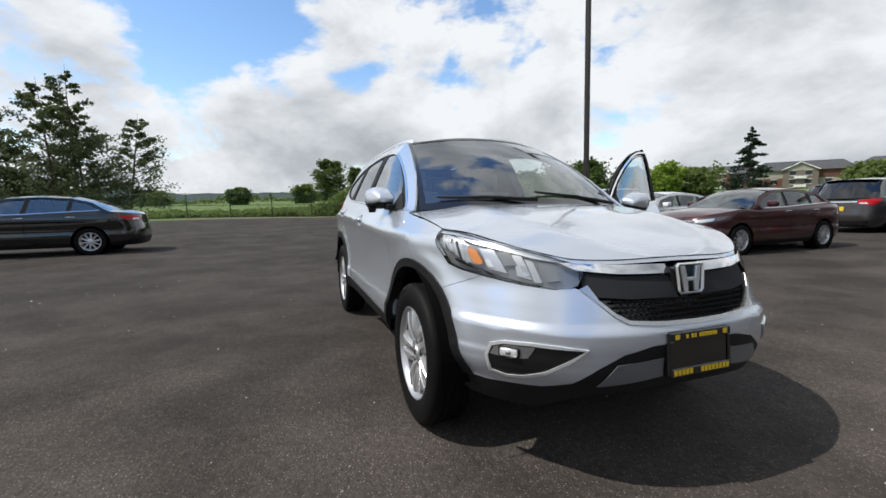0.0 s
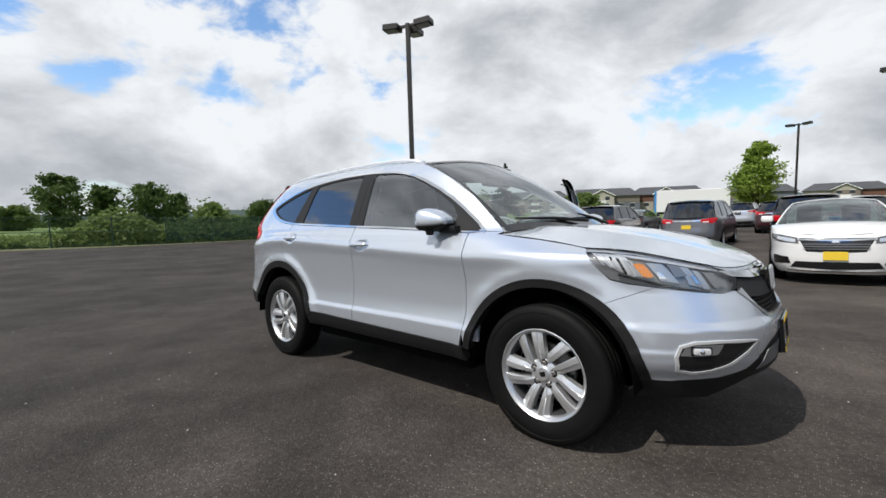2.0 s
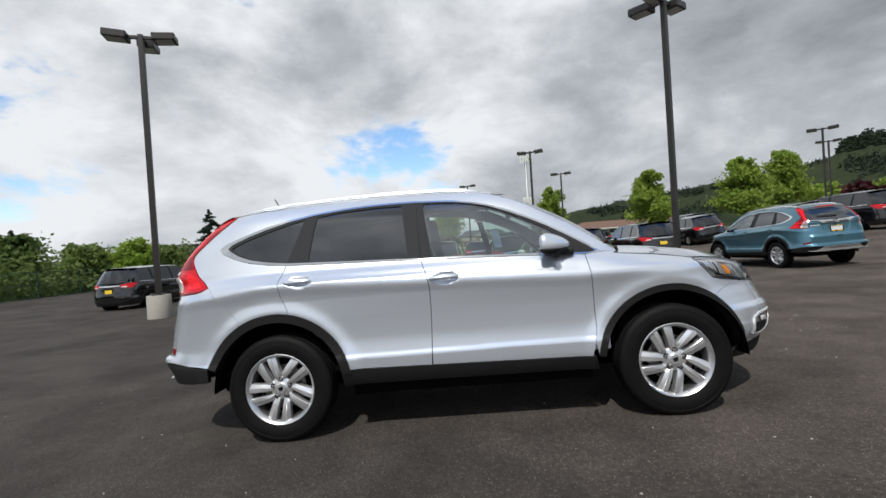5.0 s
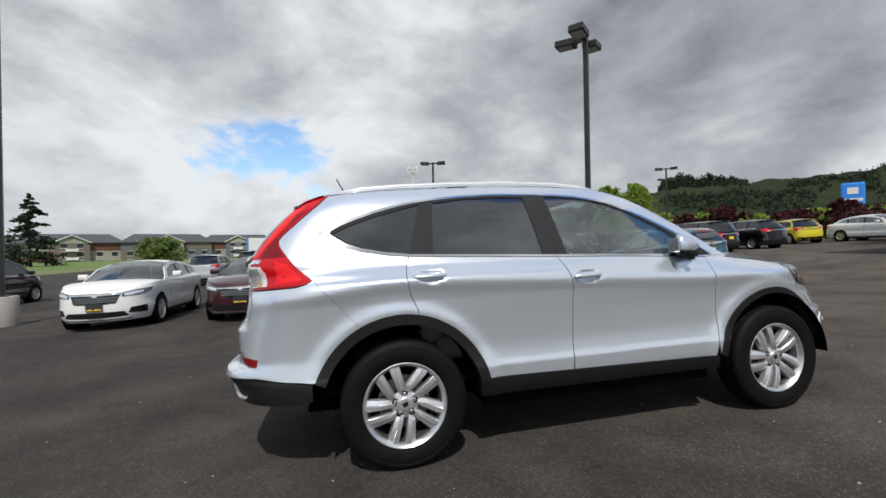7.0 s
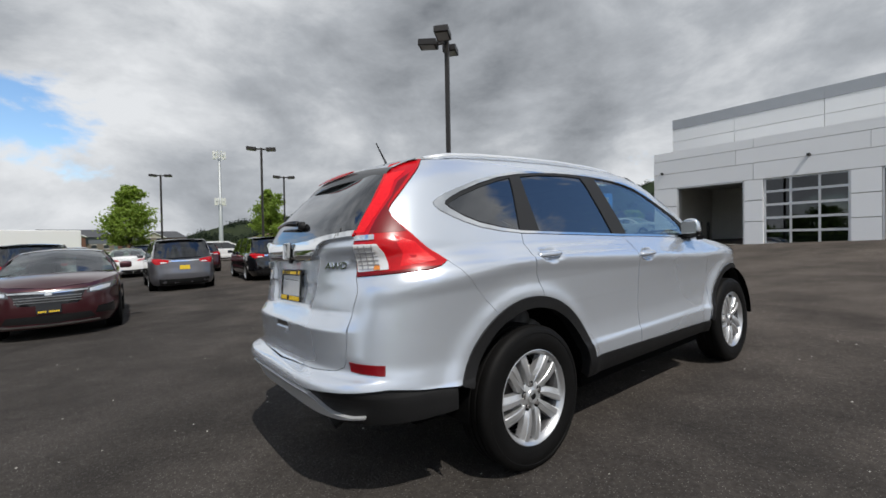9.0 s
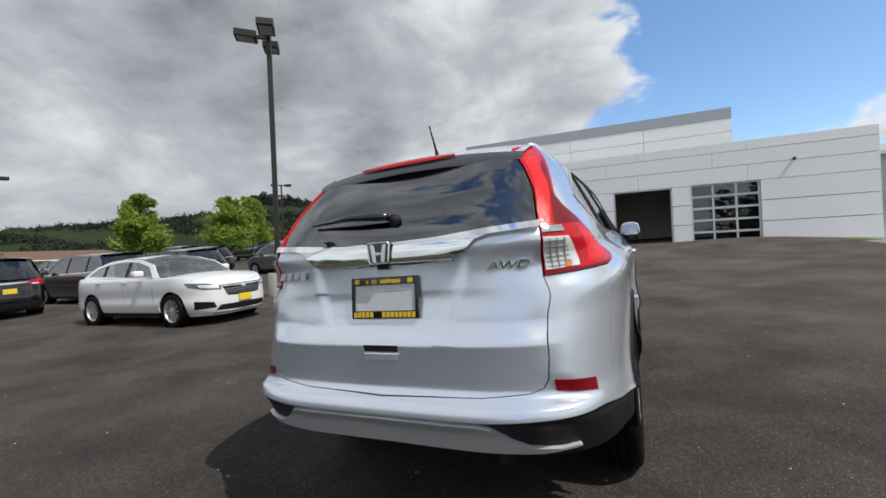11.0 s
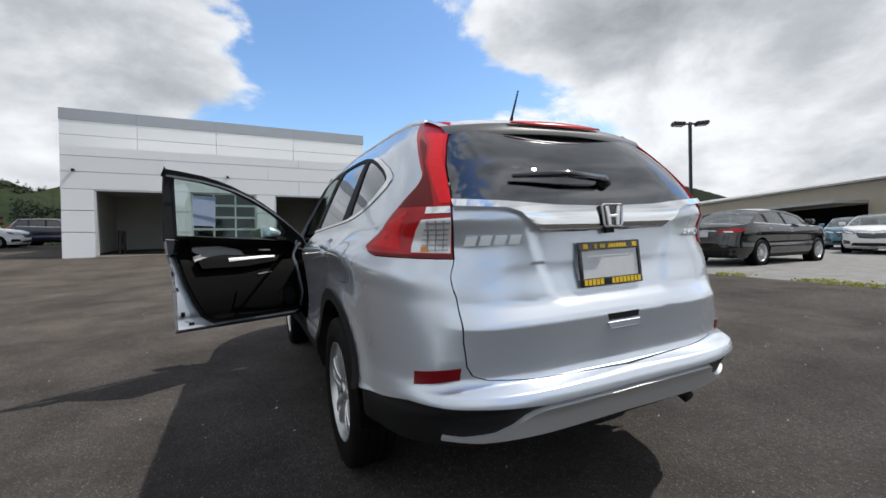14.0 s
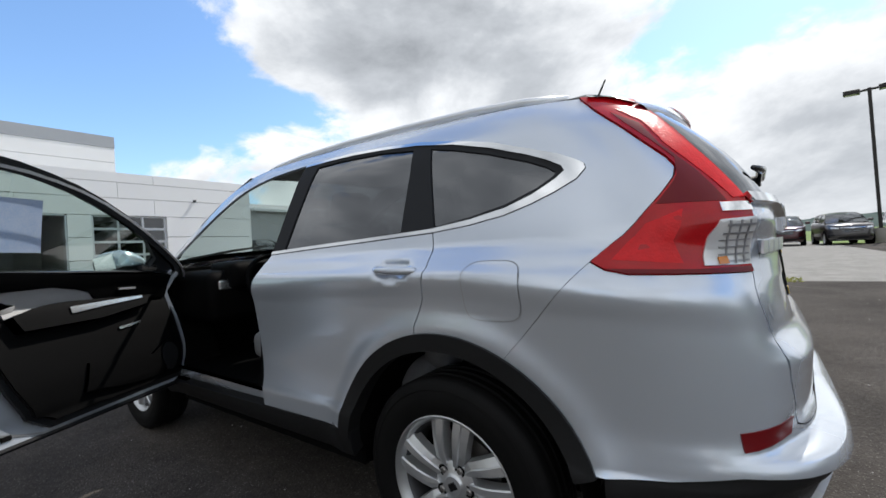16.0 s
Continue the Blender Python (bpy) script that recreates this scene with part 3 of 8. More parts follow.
# tailgate: one lid over the full width
tg = [(s_rear(.625, 1.205), 1.205), (s_rear(.628, 1.03), 1.03), (s_rear(.638, .90), .90), (s_rear(.638, .76), .76), (s_rear(.632, .68), .68), (s_rear(.613, .647), .647), (s_rear(.57, .631), .631), (s_rear(.4, .616), .616), (-MID, .609)]
tg_top = [(-MID, 1.185), (s_rear(.25, 1.19), 1.19), (s_rear(.45, 1.205), 1.205)]
tailgate = skin("tailgate", wall, wall_n, [(-2 * MID - s, z) for s, z in tg[:-1]] + tg[::-1] + tg_top[::-1] + [(-2 * MID - s, z) for s, z in tg_top[1:][::-1]][::-1], SILVER, suv, gap=0.0022, step=.0155)
rg = [(-MID, 1.19), (s_rear(.25, 1.195), 1.195), (s_rear(.45, 1.212), 1.212)] + LAMP_IN[2:] + [(s_rear(.3, 1.565), 1.565), (-MID, 1.57)]
skin("rear_window", wall, wall_n, rg + [(-2 * MID - s, z) for s, z in rg[1:-1][::-1]], GLASS_PRIVACY, tailgate, gap=0.004, off=-.002, rim=0.0, label="dark privacy rear window")
gar_top = [(s_rear(.622, 1.222), 1.222), (s_rear(.45, 1.212), 1.212), (s_rear(.25, 1.196), 1.196), (-MID, 1.19)]
gar_low = [(s_rear(.622, 1.198), 1.198), (s_rear(.45, 1.190), 1.190), (s_rear(.40, 1.175), 1.175), (s_rear(.352, 1.135), 1.135), (s_rear(.30, 1.124), 1.124), (-MID, 1.120)]
skin("chrome_garnish", wall, wall_n, gar_top + opposite(gar_top[:-1])[::-1] + opposite(gar_low[:-1]) + gar_low[::-1], CHROME, tailgate, off=.020, rim=.05, gap=0.0, label="wide chrome garnish")

# dark lower bodywork
LT = [(s_at(-1.80, .535), .535), (s_at(-1.95, .548), .548), (s_rear(.80, .570), .570), (s_rear(.62, .566), .566), (s_rear(.42, .556), .556), (-MID, .556)]
LB = [(-MID, .405), (s_rear(.6, .41), .41), (s_at(-1.95, .415), .415), (s_at(-1.80, .43), .43)]
skin("rear_lower_trim", wall, wall_n, LT + opposite(LT[:-1])[::-1] + opposite(LB[1:])[::-1] + LB, BLACK_TRIM, suv, off=-.012, gap=0, rim=.03)
sk = [(-MID, .546), (s_rear(.40, .540), .540), (s_rear(.442, .528), .528), (s_rear(.50, .482), .482), (s_rear(.56, .456), .456), (s_rear(.66, .449), .449), (s_rear(.72, .457), .457), (s_rear(.72, .449), .449), (s_rear(.60, .433), .433), (s_rear(.40, .428), .428), (-MID, .432)]
skin("skid_plate", wall, wall_n, sk + opposite(sk[1:-1])[::-1], SKID, suv, off=.004, rim=.03, gap=0, label="satin silver rear skid plate")
wp("front_lower_trim", [(MID, .590), (s_front(.22, .585), .585), (s_front(.34, .558), .558), (s_front(.43, .505), .505), (s_front(.50, .445), .445), (s_front(.58, .415), .415), (s_at(1.86, .400), .400), (s_at(1.765, .405), .405),
   (s_at(1.70, .335), .335), (s_at(1.73, .306), .306), (s_at(1.84, .304), .304), (s_front(.577, .31), .31), (s_front(.52, .355), .355), (s_front(.43, .395), .395), (s_front(.2, .415), .415), (MID, .42)], BLACK_TRIM, off=-.002, gap=0)
wp("rocker_trim", [(-.87, sill(-.87)), (.80, sill(.80)), (.82, .335), (-.86, .35)], BLACK_TRIM, off=.004, rim=.05, gap=0.001)
for sx, r1 in ((AX, ARCH_F), (-AX, ARCH_R)):
    a0, a1 = (6, 172) if sx > 0 else (9, 160)
    wp("wheel_arch_trim", sarc(sx, HUB, r1 + .004, a0, a1, 30) + sarc(sx, HUB, .450, a1, a0, 30), BLACK_TRIM, off=.010, rim=.06, gap=0)


# doors, windows and their trims; the driver's door is swung open
# the hinge line leans, so that the open door tips a little
SWING = Matrix.Translation((.525, 1.293, .897)) @ Matrix.Rotation(radians(62.2), 4, Vector((-.169, .125, -.978))) @ Matrix.Translation((-.272, -.794, -.8925))
FR_GLASS = [(-.212, 1.150), (.1, 1.136), (.45, 1.118), (.655, 1.106), (.70, 1.170), (.62, 1.262), (.53, 1.318), (.42, 1.378), (.30, 1.438), (.18, 1.487), (.06, 1.520), (-.06, 1.536), (-.25, 1.549), (-.262, 1.52)]
FR_TOP = [(-.311, 1.5725)] + [p for p in DLO_TOP if p[0] > -.31]
FR_FRAME = [(-.288, 1.139), (.1, 1.124), (.45, 1.106), (.809, 1.086), (.90, 1.094)] + [(s, z - .003) for s, z in FR_TOP[::-1][1:]]
RR_GLASS = [(-1.082, 1.196), (-.75, 1.176), (-.377, 1.156), (-.402, 1.40), (-.418, 1.548), (-.60, 1.553), (-.86, 1.543), (-1.043, 1.521), (-1.06, 1.42)]
RR_FRAME = [(-.29, 1.139), (-.312, 1.573), (-.344, 1.574), (-.50, 1.578), (-.675, 1.574), (-.86, 1.564), (-1.056, 1.545), (-1.10, 1.537), (-1.16, 1.35), (-1.235, 1.186), (-.9, 1.169), (-.6, 1.155)]
QT_GLASS = [(-1.232, 1.204), (-1.38, 1.228), (-1.50, 1.257), (s_at(-1.60, 1.297), 1.297), (s_at(-1.648, 1.327), 1.327), (s_at(-1.655, 1.340), 1.340), (s_at(-1.62, 1.362), 1.362), (s_at(-1.55, 1.392), 1.392), (-1.40, 1.442), (-1.25, 1.484), (-1.135, 1.510), (-1.16, 1.42)]
TRIM_LINE = .013


def build_front_door(sg):
    xf = SWING if sg > 0 else None
    kw = dict(mirror=sg > 0, xf=xf)
    door = skin("front_door", wall, wall_n, DOOR_REAR + [p for p in BELT if p[0] > -.28] + DOOR_FRONT[1:], SILVER, suv, rim=.03, step=.0165, label="open driver door" if sg > 0 else "", **kw)
    skin("window_frame", wall, wall_n, ring(FR_FRAME, FR_GLASS), PILLAR_BLACK, door, off=-.003, rim=.03, gap=0, **kw)
    skin("window_glass", wall, wall_n, FR_GLASS, GLASS_FRONT, door, off=-.008, rim=0, gap=-.004, label="lightly tinted side glass", **kw).visible_shadow = False
    top = [(s, z) for s, z in FR_TOP]
    skin("window_trim", wall, wall_n, top + [(s, z - TRIM_LINE - .004 * (s > .3)) for s, z in top[::-1]], CHROME, door, off=.003, rim=.008, gap=0, **kw)
    bl = [(-.288, 1.137), (.1, 1.122), (.45, 1.104), (.809, 1.083), (.915, 1.090)]
    skin("belt_trim", wall, wall_n, bl + [(s, z + TRIM_LINE) for s, z in bl[::-1]], CHROME, door, off=.004, rim=.01, gap=0, **kw)
    handle(door, -.232, 1.010, xf, sg)
    mirror_on(door, xf, sg)
    if sg > 0:
        inner_door(door, kw)
    return door


def handle(door, s0, z0, xf, sg):
    """The bar of a door handle that begins at s0."""
    flip = Matrix.Diagonal((1, -1, 1, 1)) if sg > 0 else Matrix.Identity(4)
    m = (xf or Matrix.Identity(4)) @ flip
    pts = [(s0 - .005 + .19 * t, (wall(s0 + .19 * t, z0 + .05).y + wall(s0 + .19 * t, z0 - .05).y) / 2 - .010 - .022 * math.sin(math.pi * min(max(t, .04), .96))**.5, z0 + .004 * t) for t in [i / 12 for i in range(13)]]
    bar = tube(pts, [.011] + [.015] * 11 + [.010], 10, flat=1.0)
    bmesh.ops.transform(bar, matrix=m, verts=bar.verts)
    bmesh.ops.recalc_face_normals(bar, faces=bar.faces)
    part("door_handle", bar, SILVER, door, smooth=True)


def mirror_on(door, xf, sg):
    flip = Matrix.Diagonal((1, -1, 1, 1)) if sg > 0 else Matrix.Identity(4)
    m = (xf or Matrix.Identity(4)) @ flip
    def shell(z0, z1):
        """The housing between two heights: deep and square at the glass, tapering towards the front."""
        bm = bmesh.new()
        add_box(bm, 0, 1, -1, 1, 0, 1, 0)
        bmesh.ops.subdivide_edges(bm, edges=bm.edges[:], cuts=7, use_grid_fill=True)
        for v in bm.verts:
            a, b, c = v.co.x, v.co.y, z0 + (z1 - z0) * v.co.z
            k = (c - 1.165) / .075
            end = min(a * 5, 1)**.5 * .18 + .82
            wide = (1 - .42 * a**2.2) * (1 - .14 * k * k - .10 * k**4) * end
            tall = (1 - .48 * a**2.4) * (1 - .16 * abs(b)**3) * end
            v.co = ((.500 + .195 * a * (1 - .12 * k * k) + .03 * (b + 1) * (1 - a)), -.890 + .080 * b * wide + .035 * a, 1.165 + (c - 1.165) * tall - .006 * a)
        bmesh.ops.transform(bm, matrix=m, verts=bm.verts)
        bmesh.ops.recalc_face_normals(bm, faces=bm.faces)
        return bm
    cap = part("mirror_cap", shell(1.128, 1.243), SILVER, door, smooth=True)
    part("mirror_base", shell(1.098, 1.127), BLACK_TRIM, cap, smooth=True)
    arm = tube([(.60, -.93, 1.105), (.60, -.93, 1.075)], [.030, .020], 10)
    add_box(arm, .62, .735, -.86, -.775, 1.090, 1.130, .012, 2)
    bmesh.ops.transform(arm, matrix=m, verts=arm.verts)
    bmesh.ops.recalc_face_normals(arm, faces=arm.faces)
    part("mirror_arm", arm, BLACK_TRIM, cap)
    sail = skin("mirror_sail", wall, wall_n, [(.655, 1.10), (.88, 1.092), (.70, 1.205)], BLACK_TRIM, door, mirror=sg > 0, xf=xf, off=.006, rim=.012, gap=0)
    face = box(-.003, .003, -.056, .056, -.040, .050, .0028, 2)
    bmesh.ops.transform(face, matrix=m @ Matrix.Translation((.508, -.890, 1.167)) @ Matrix.Rotation(radians(-8), 4, "Z"), verts=face.verts)
    part("mirror_glass", face, CHROME, cap, "mirror glass")


def inner_door(door, kw):
    """Trim of the open door's inside."""
    seal = [(.0, .447), (.755, .440), (.795, .62), (.795, 1.09), (.4, 1.12), (-.222, 1.15), (-.214, .95), (-.192, .80), (-.145, .64), (-.080, .515)]
    trim = [(.02, .478), (.742, .470), (.775, .62), (.775, 1.08), (.4, 1.108), (-.196, 1.138), (-.186, .95), (-.164, .80), (-.118, .655), (-.055, .540)]
    skin("door_inner_panel", wall, wall_n, [(s, z - .022 * (z < .5)) for s, z in DOOR_REAR] + [p for p in BELT if p[0] > -.28] + [(s, z - .022 * (z < .5)) for s, z in DOOR_FRONT[1:]], SILVER, door, off=-.034, rim=.03, gap=.002, **kw)
    skin("door_seal", wall, wall_n, ring(seal, trim), BLACK_TRIM, door, off=-.050, rim=.016, gap=0, **kw)
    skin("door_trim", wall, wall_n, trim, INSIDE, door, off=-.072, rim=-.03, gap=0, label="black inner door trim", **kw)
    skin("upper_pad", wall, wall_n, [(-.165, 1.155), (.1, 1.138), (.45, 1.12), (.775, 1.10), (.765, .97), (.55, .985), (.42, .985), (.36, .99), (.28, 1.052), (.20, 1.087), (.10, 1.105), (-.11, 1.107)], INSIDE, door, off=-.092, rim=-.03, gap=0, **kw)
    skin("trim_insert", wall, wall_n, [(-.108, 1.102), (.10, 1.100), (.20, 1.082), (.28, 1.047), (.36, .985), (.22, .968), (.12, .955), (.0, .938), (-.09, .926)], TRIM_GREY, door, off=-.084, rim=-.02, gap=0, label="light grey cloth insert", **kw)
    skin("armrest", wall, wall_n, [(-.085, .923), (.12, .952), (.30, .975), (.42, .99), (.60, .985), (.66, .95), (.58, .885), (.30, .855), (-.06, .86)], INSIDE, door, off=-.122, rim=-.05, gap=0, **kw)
    skin("armrest_strip", wall, wall_n, [(.15, .899), (.56, .908), (.565, .926), (.15, .921)], SATIN, door, off=-.129, rim=-.01, gap=0, label="bright metal strip", **kw)
    skin("inner_handle", wall, wall_n, [(.425, 1.045), (.53, 1.040), (.53, 1.056), (.43, 1.062)], BRIGHT, door, off=-.108, rim=-.02, gap=0, **kw)
    skin("map_pocket", wall, wall_n, [(.15, .56), (.60, .53), (.70, .60), (.70, .69), (.62, .66), (.55, .628), (.36, .640), (.19, .672)], INSIDE, door, off=-.090, rim=-.02, gap=0, **kw)
    skin("pull_cup", wall, wall_n, [(.40, .79), (.53, .80), (.54, .812), (.40, .802)], SATIN, door, off=-.080, rim=-.01, gap=0, **kw)
    skin("speaker_grille", wall, wall_n, arc(.66, .60, .060, 0, 342, 18), BLACK_TRIM, door, off=-.094, rim=-.01, gap=0, **kw)
    # latch, hinge straps, screws and plugs along the bare edge
    for s0, z0, w0, h0, mt in ((-.238, .985, .016, .050, STEEL), (-.236, .860, .010, .016, UNDER), (-.228, .740, .010, .014, UNDER), (.808, .960, .012, .045, STEEL), (.806, .620, .012, .045, STEEL), (-.150, .475, .018, .010, UNDER), (-.205, .560, .012, .014, UNDER)):
        skin("edge_fitting", wall, wall_n, [(s0 - w0, z0 - h0), (s0 + w0, z0 - h0), (s0 + w0, z0 + h0), (s0 - w0, z0 + h0)], mt, door, off=-.040, rim=-.006, gap=0, **kw)
    skin("edge_rib", wall, wall_n, [(-.20, .50), (-.02, .432), (.30, .428), (.30, .434), (-.015, .440), (-.192, .506)], SKID_DARK, door, off=-.038, rim=-.004, gap=0, **kw)
    for i in range(4):
        skin("window_switch", wall, wall_n, [(.45 + i * .032, .952), (.472 + i * .032, .953), (.472 + i * .032, .966), (.45 + i * .032, .965)], GLOSS_BLACK, door, off=-.126, rim=-.006, gap=0, **kw)
    high = list(FR_TOP)
    skin("frame_flange", wall, wall_n, [(s - .012, z - .03) for s, z in high] + [(s, z + .012 * min(max((.80 - s) / .5, .2), 1)) for s, z in high[::-1]], PILLAR_BLACK, door, off=-.030, rim=-.03, gap=0, **kw)
    skin("frame_strip", wall, wall_n, [(s, z - .016) for s, z in high] + [(s, z - .004) for s, z in high[::-1]], BRIGHT, door, off=-.064, rim=-.006, gap=0, **kw)
    skin("frame_cap", wall, wall_n, [(s, z - .004) for s, z in high] + [(s, z + .012 * min(max((.80 - s) / .5, .2), 1)) for s, z in high[::-1]], PILLAR_BLACK, door, off=-.012, rim=.012, gap=0, **kw)
    skin("rear_flange", wall, wall_n, [(-.285, 1.12), (-.195, 1.12), (-.222, 1.36), (-.245, 1.55), (-.312, 1.598)], PILLAR_BLACK, door, off=-.030, rim=-.03, gap=0, **kw)
    skin("bottom_strip", wall, wall_n, [(-.262, .418), (.77, .396), (.77, .420), (-.262, .440)], BLACK_TRIM, door, off=-.036, rim=-.01, gap=0, **kw)
    skin("notice_sheet", wall, wall_n, [(-.085, 1.22), (.085, 1.215), (.07, 1.43), (-.10, 1.43)], PAPER, door, off=-.012, rim=0, gap=0, label="white and blue price sheet", **kw)


for sg in (-1, 1):
    build_front_door(sg)
    rear_door = wp("rear_door", [(-.262, sill(-.262))] + DOOR_REAR[1:] + BELT[2:0:-1] + RDOOR_REAR + sarc(-AX, HUB, ARCH_R, 79, 11.5, 14)[1:], SILVER, sides=(sg,), step=.0165)[0]
    wp("window_frame", ring(RR_FRAME, RR_GLASS), PILLAR_BLACK, rear_door, (sg,), off=-.002, rim=.02, gap=0)
    wp("window_glass", RR_GLASS, GLASS_PRIVACY, rear_door, (sg,), off=-.008, rim=0, gap=-.004, label="dark privacy glass")
    handle(rear_door, -1.222, 1.062, None, sg)
    bl = [(-1.235, 1.184), (-.9, 1.167), (-.6, 1.153), (-.292, 1.137)]
    wp("belt_trim", bl + [(s, z + TRIM_LINE) for s, z in bl[::-1]], CHROME, rear_door, (sg,), off=.004, rim=.01, gap=0)
    tp = [p for p in DLO_TOP if -1.12 < p[0] < -.33] + [(-.314, 1.5725)]
    wp("window_trim", tp + [(s, z - TRIM_LINE) for s, z in tp[::-1]], CHROME, rear_door, (sg,), off=.003, rim=.008, gap=0)
    quarter = wp("quarter_frame", ring([(-1.10, 1.537), (-1.16, 1.35), (-1.235, 1.186)] + DLO_TAIL[1:] + DLO_TOP[:7], QT_GLASS[::-1]), PILLAR_BLACK, None, (sg,), off=-.002, rim=.02, gap=0)[0]
    wp("quarter_glass", QT_GLASS, GLASS_PRIVACY, quarter, (sg,), off=-.008, rim=0, gap=-.004, label="dark privacy glass")
    qo = [(-1.235, 1.184)] + DLO_TAIL[1:] + DLO_TOP[:8]
    qi = [(-1.235, 1.198), (-1.38, 1.217), (-1.50, 1.243), (s_at(-1.59, 1.276), 1.276), (s_at(-1.655, 1.314), 1.314), (s_at(-1.682, 1.338), 1.338), (s_at(-1.67, 1.356), 1.356), (s_at(-1.62, 1.382), 1.382), (s_at(-1.55, 1.411), 1.411), (-1.41, 1.459), (-1.24, 1.504), (-1.056, 1.535)]
    wp("quarter_trim", qo + qi[::-1], CHROME, quarter, (sg,), off=.004, rim=.012, gap=0)

# hood, windscreen, roof
HOOD_X = sorted({(round(wall(s, z).x, 4), round(-wall(s, z).y, 4), z) for s, z in HOOD_LINE})
hood_y = pch([p[0] for p in HOOD_X], [p[1] for p in HOOD_X])
hood_z = pch([p[0] for p in HOOD_X], [p[2] for p in HOOD_X])
hood_mid = pch([.9, 1.20, 1.50, 1.75, 1.95, 2.05, HOOD_X[-1][0]], [1.13, 1.122, 1.088, 1.035, .975, .930, .899])


def hood_fn(u, v):
    k = 1 - (1 - u)**1.8
    x0 = 1.03 + .17 * (1 - (2 * v - 1)**2)
    x = x0 + (HOOD_X[-1][0] - .0015 - x0) * k
    w = 2 * v - 1
    ye, ze, zm = hood_y(x) - .003, hood_z(x) + .003, hood_mid(x)
    zm = max(zm, ze)
    crease = .010 * math.exp(-((abs(w) - .62) / .10)**2) * (1 - k)**.3
    return x, w * ye, ze + (zm - ze) * (1 - abs(w)**2.6) + crease


hood = grid_skin("hood", hood_fn, 36, 40, SILVER, suv)
wp("hood_lip", HOOD_LINE[2:] + [(s, z - .013) for s, z in HOOD_LINE[:1:-1]], SILVER, hood, off=-.003, rim=0, gap=0)


def screen_fn(u, v):
    w = 2 * v - 1
    x0, z0, y0 = 1.02 + .19 * (1 - w * w), 1.085 + .030 * (1 - w * w), .735
    x1, z1, y1 = .235 + .125 * (1 - w * w), 1.582 + .045 * (1 - w * w), .575
    bulge = .035 * math.sin(math.pi * u)
    return x0 + (x1 - x0) * u + bulge * .5, w * (y0 + (y1 - y0) * u), z0 + (z1 - z0) * u + bulge


windscreen = grid_skin("windscreen", screen_fn, 20, 24, GLASS_CLEAR, suv, label="clear windscreen with black edge band")
windscreen.visible_shadow = False
for k, (u0, u1, v0, v1) in enumerate(((0, .06, 0, 1), (.965, 1, 0, 1), (0, 1, 0, .022), (0, 1, .978, 1))):
    band = grid_skin("windscreen_band", lambda a, b: tuple(Vector(screen_fn(u0 + (u1 - u0) * a, v0 + (v1 - v0) * b)) + Vector((.002, 0, .003))), 16, 16, GLOSS_BLACK, windscreen)
roof_z = pch([-1.95, -1.72, -1.45, -1.0, -.5, 0, .12, .25, .40], [1.575, 1.588, 1.607, 1.626, 1.632, 1.615, 1.602, 1.578, 1.55])
roof_mid = pch([-1.95, -1.72, -1.45, -1.0, -.5, 0, .2, .38, .5], [1.605, 1.622, 1.645, 1.664, 1.672, 1.662, 1.648, 1.627, 1.60])


def roof_fn(u, v):
    w = 2 * v - 1
    x0 = .235 + .125 * (1 - w * w)
    x = x0 + (-1.715 - x0) * u
    ze = roof_z(x)
    ye = -wall(max(x, -1.45), ze).y if x > -1.45 else -wall(-1.45, 1.607).y - (abs(x) - 1.45) * .06
    return x, w * ye, ze + (roof_mid(x) - ze) * (1 - abs(w)**2.4)


roof = grid_skin("roof", roof_fn, 40, 24, SILVER, suv)
for sg in (-1, 1):
    pts = [(x, sg * (-wall(max(x, -1.45), roof_z(x)).y - .055), roof_z(x) + h) for x, h in ((.16, .006), (.06, .020), (-.15, .030), (-.5, .034), (-.9, .034), (-1.25, .032), (-1.48, .026), (-1.64, .006))]
    part("roof_rail", tube(pts, .021, 10, flat=.75), BRIGHT, roof, "satin silver roof rail", smooth=True)

# tail spoiler with its brake lamp, aerial
def spoiler_fn(u, v):
    w = 2 * v - 1
    x0, x1 = -1.712, -1.902 + .058 * w * w
    z0, z1 = roof_z(-1.712) + (roof_mid(-1.712) - roof_z(-1.712)) * (1 - abs(w)**2.4), 1.570 - .030 * w * w
    return x0 + (x1 - x0) * u, w * (.562 - .028 * u), z0 + (z1 - z0) * u + .006 * math.sin(math.pi * u)


def lip_fn(u, v):
    p = Vector(spoiler_fn(1, v))
    return p.x - .004 - .038 * u - .008 * math.sin(math.pi * u), p.y, p.z - .056 * u * (1 - .30 * abs(2 * v - 1)**3)


spoiler = grid_skin("spoiler", spoiler_fn, 10, 32, SILVER, suv)
grid_skin("spoiler_lip", lip_fn, 5, 32, SPOILER_SHADE, spoiler, outward=Vector((-1, 0, 0)))
grid_skin("spoiler_underside", lambda u, v: tuple(Vector(lip_fn(1, v)) + Vector((.10 * u, 0, -.012 * u))), 3, 32, SPOILER_SHADE, spoiler, outward=Vector((0, 0, -1)))
grid_skin("brake_lamp", lambda u, v: (lambda q: (q[0] - .006 - .008 * math.sin(math.pi * u), q[1], q[2] + .007))(lip_fn(.46 * u * math.sin(math.pi * min(max(v, .04), .96))**.3, .27 + .46 * v)), 4, 24, RED_LENS, spoiler, outward=Vector((-1, 0, 0)), label="red high brake lamp")
part("aerial", tube([(-1.56, 0, 1.655), (-1.575, 0, 1.69), (-1.632, 0, 1.80)], [.012, .006, .0035], 8), BLACK_TRIM, roof, "short black rod aerial")

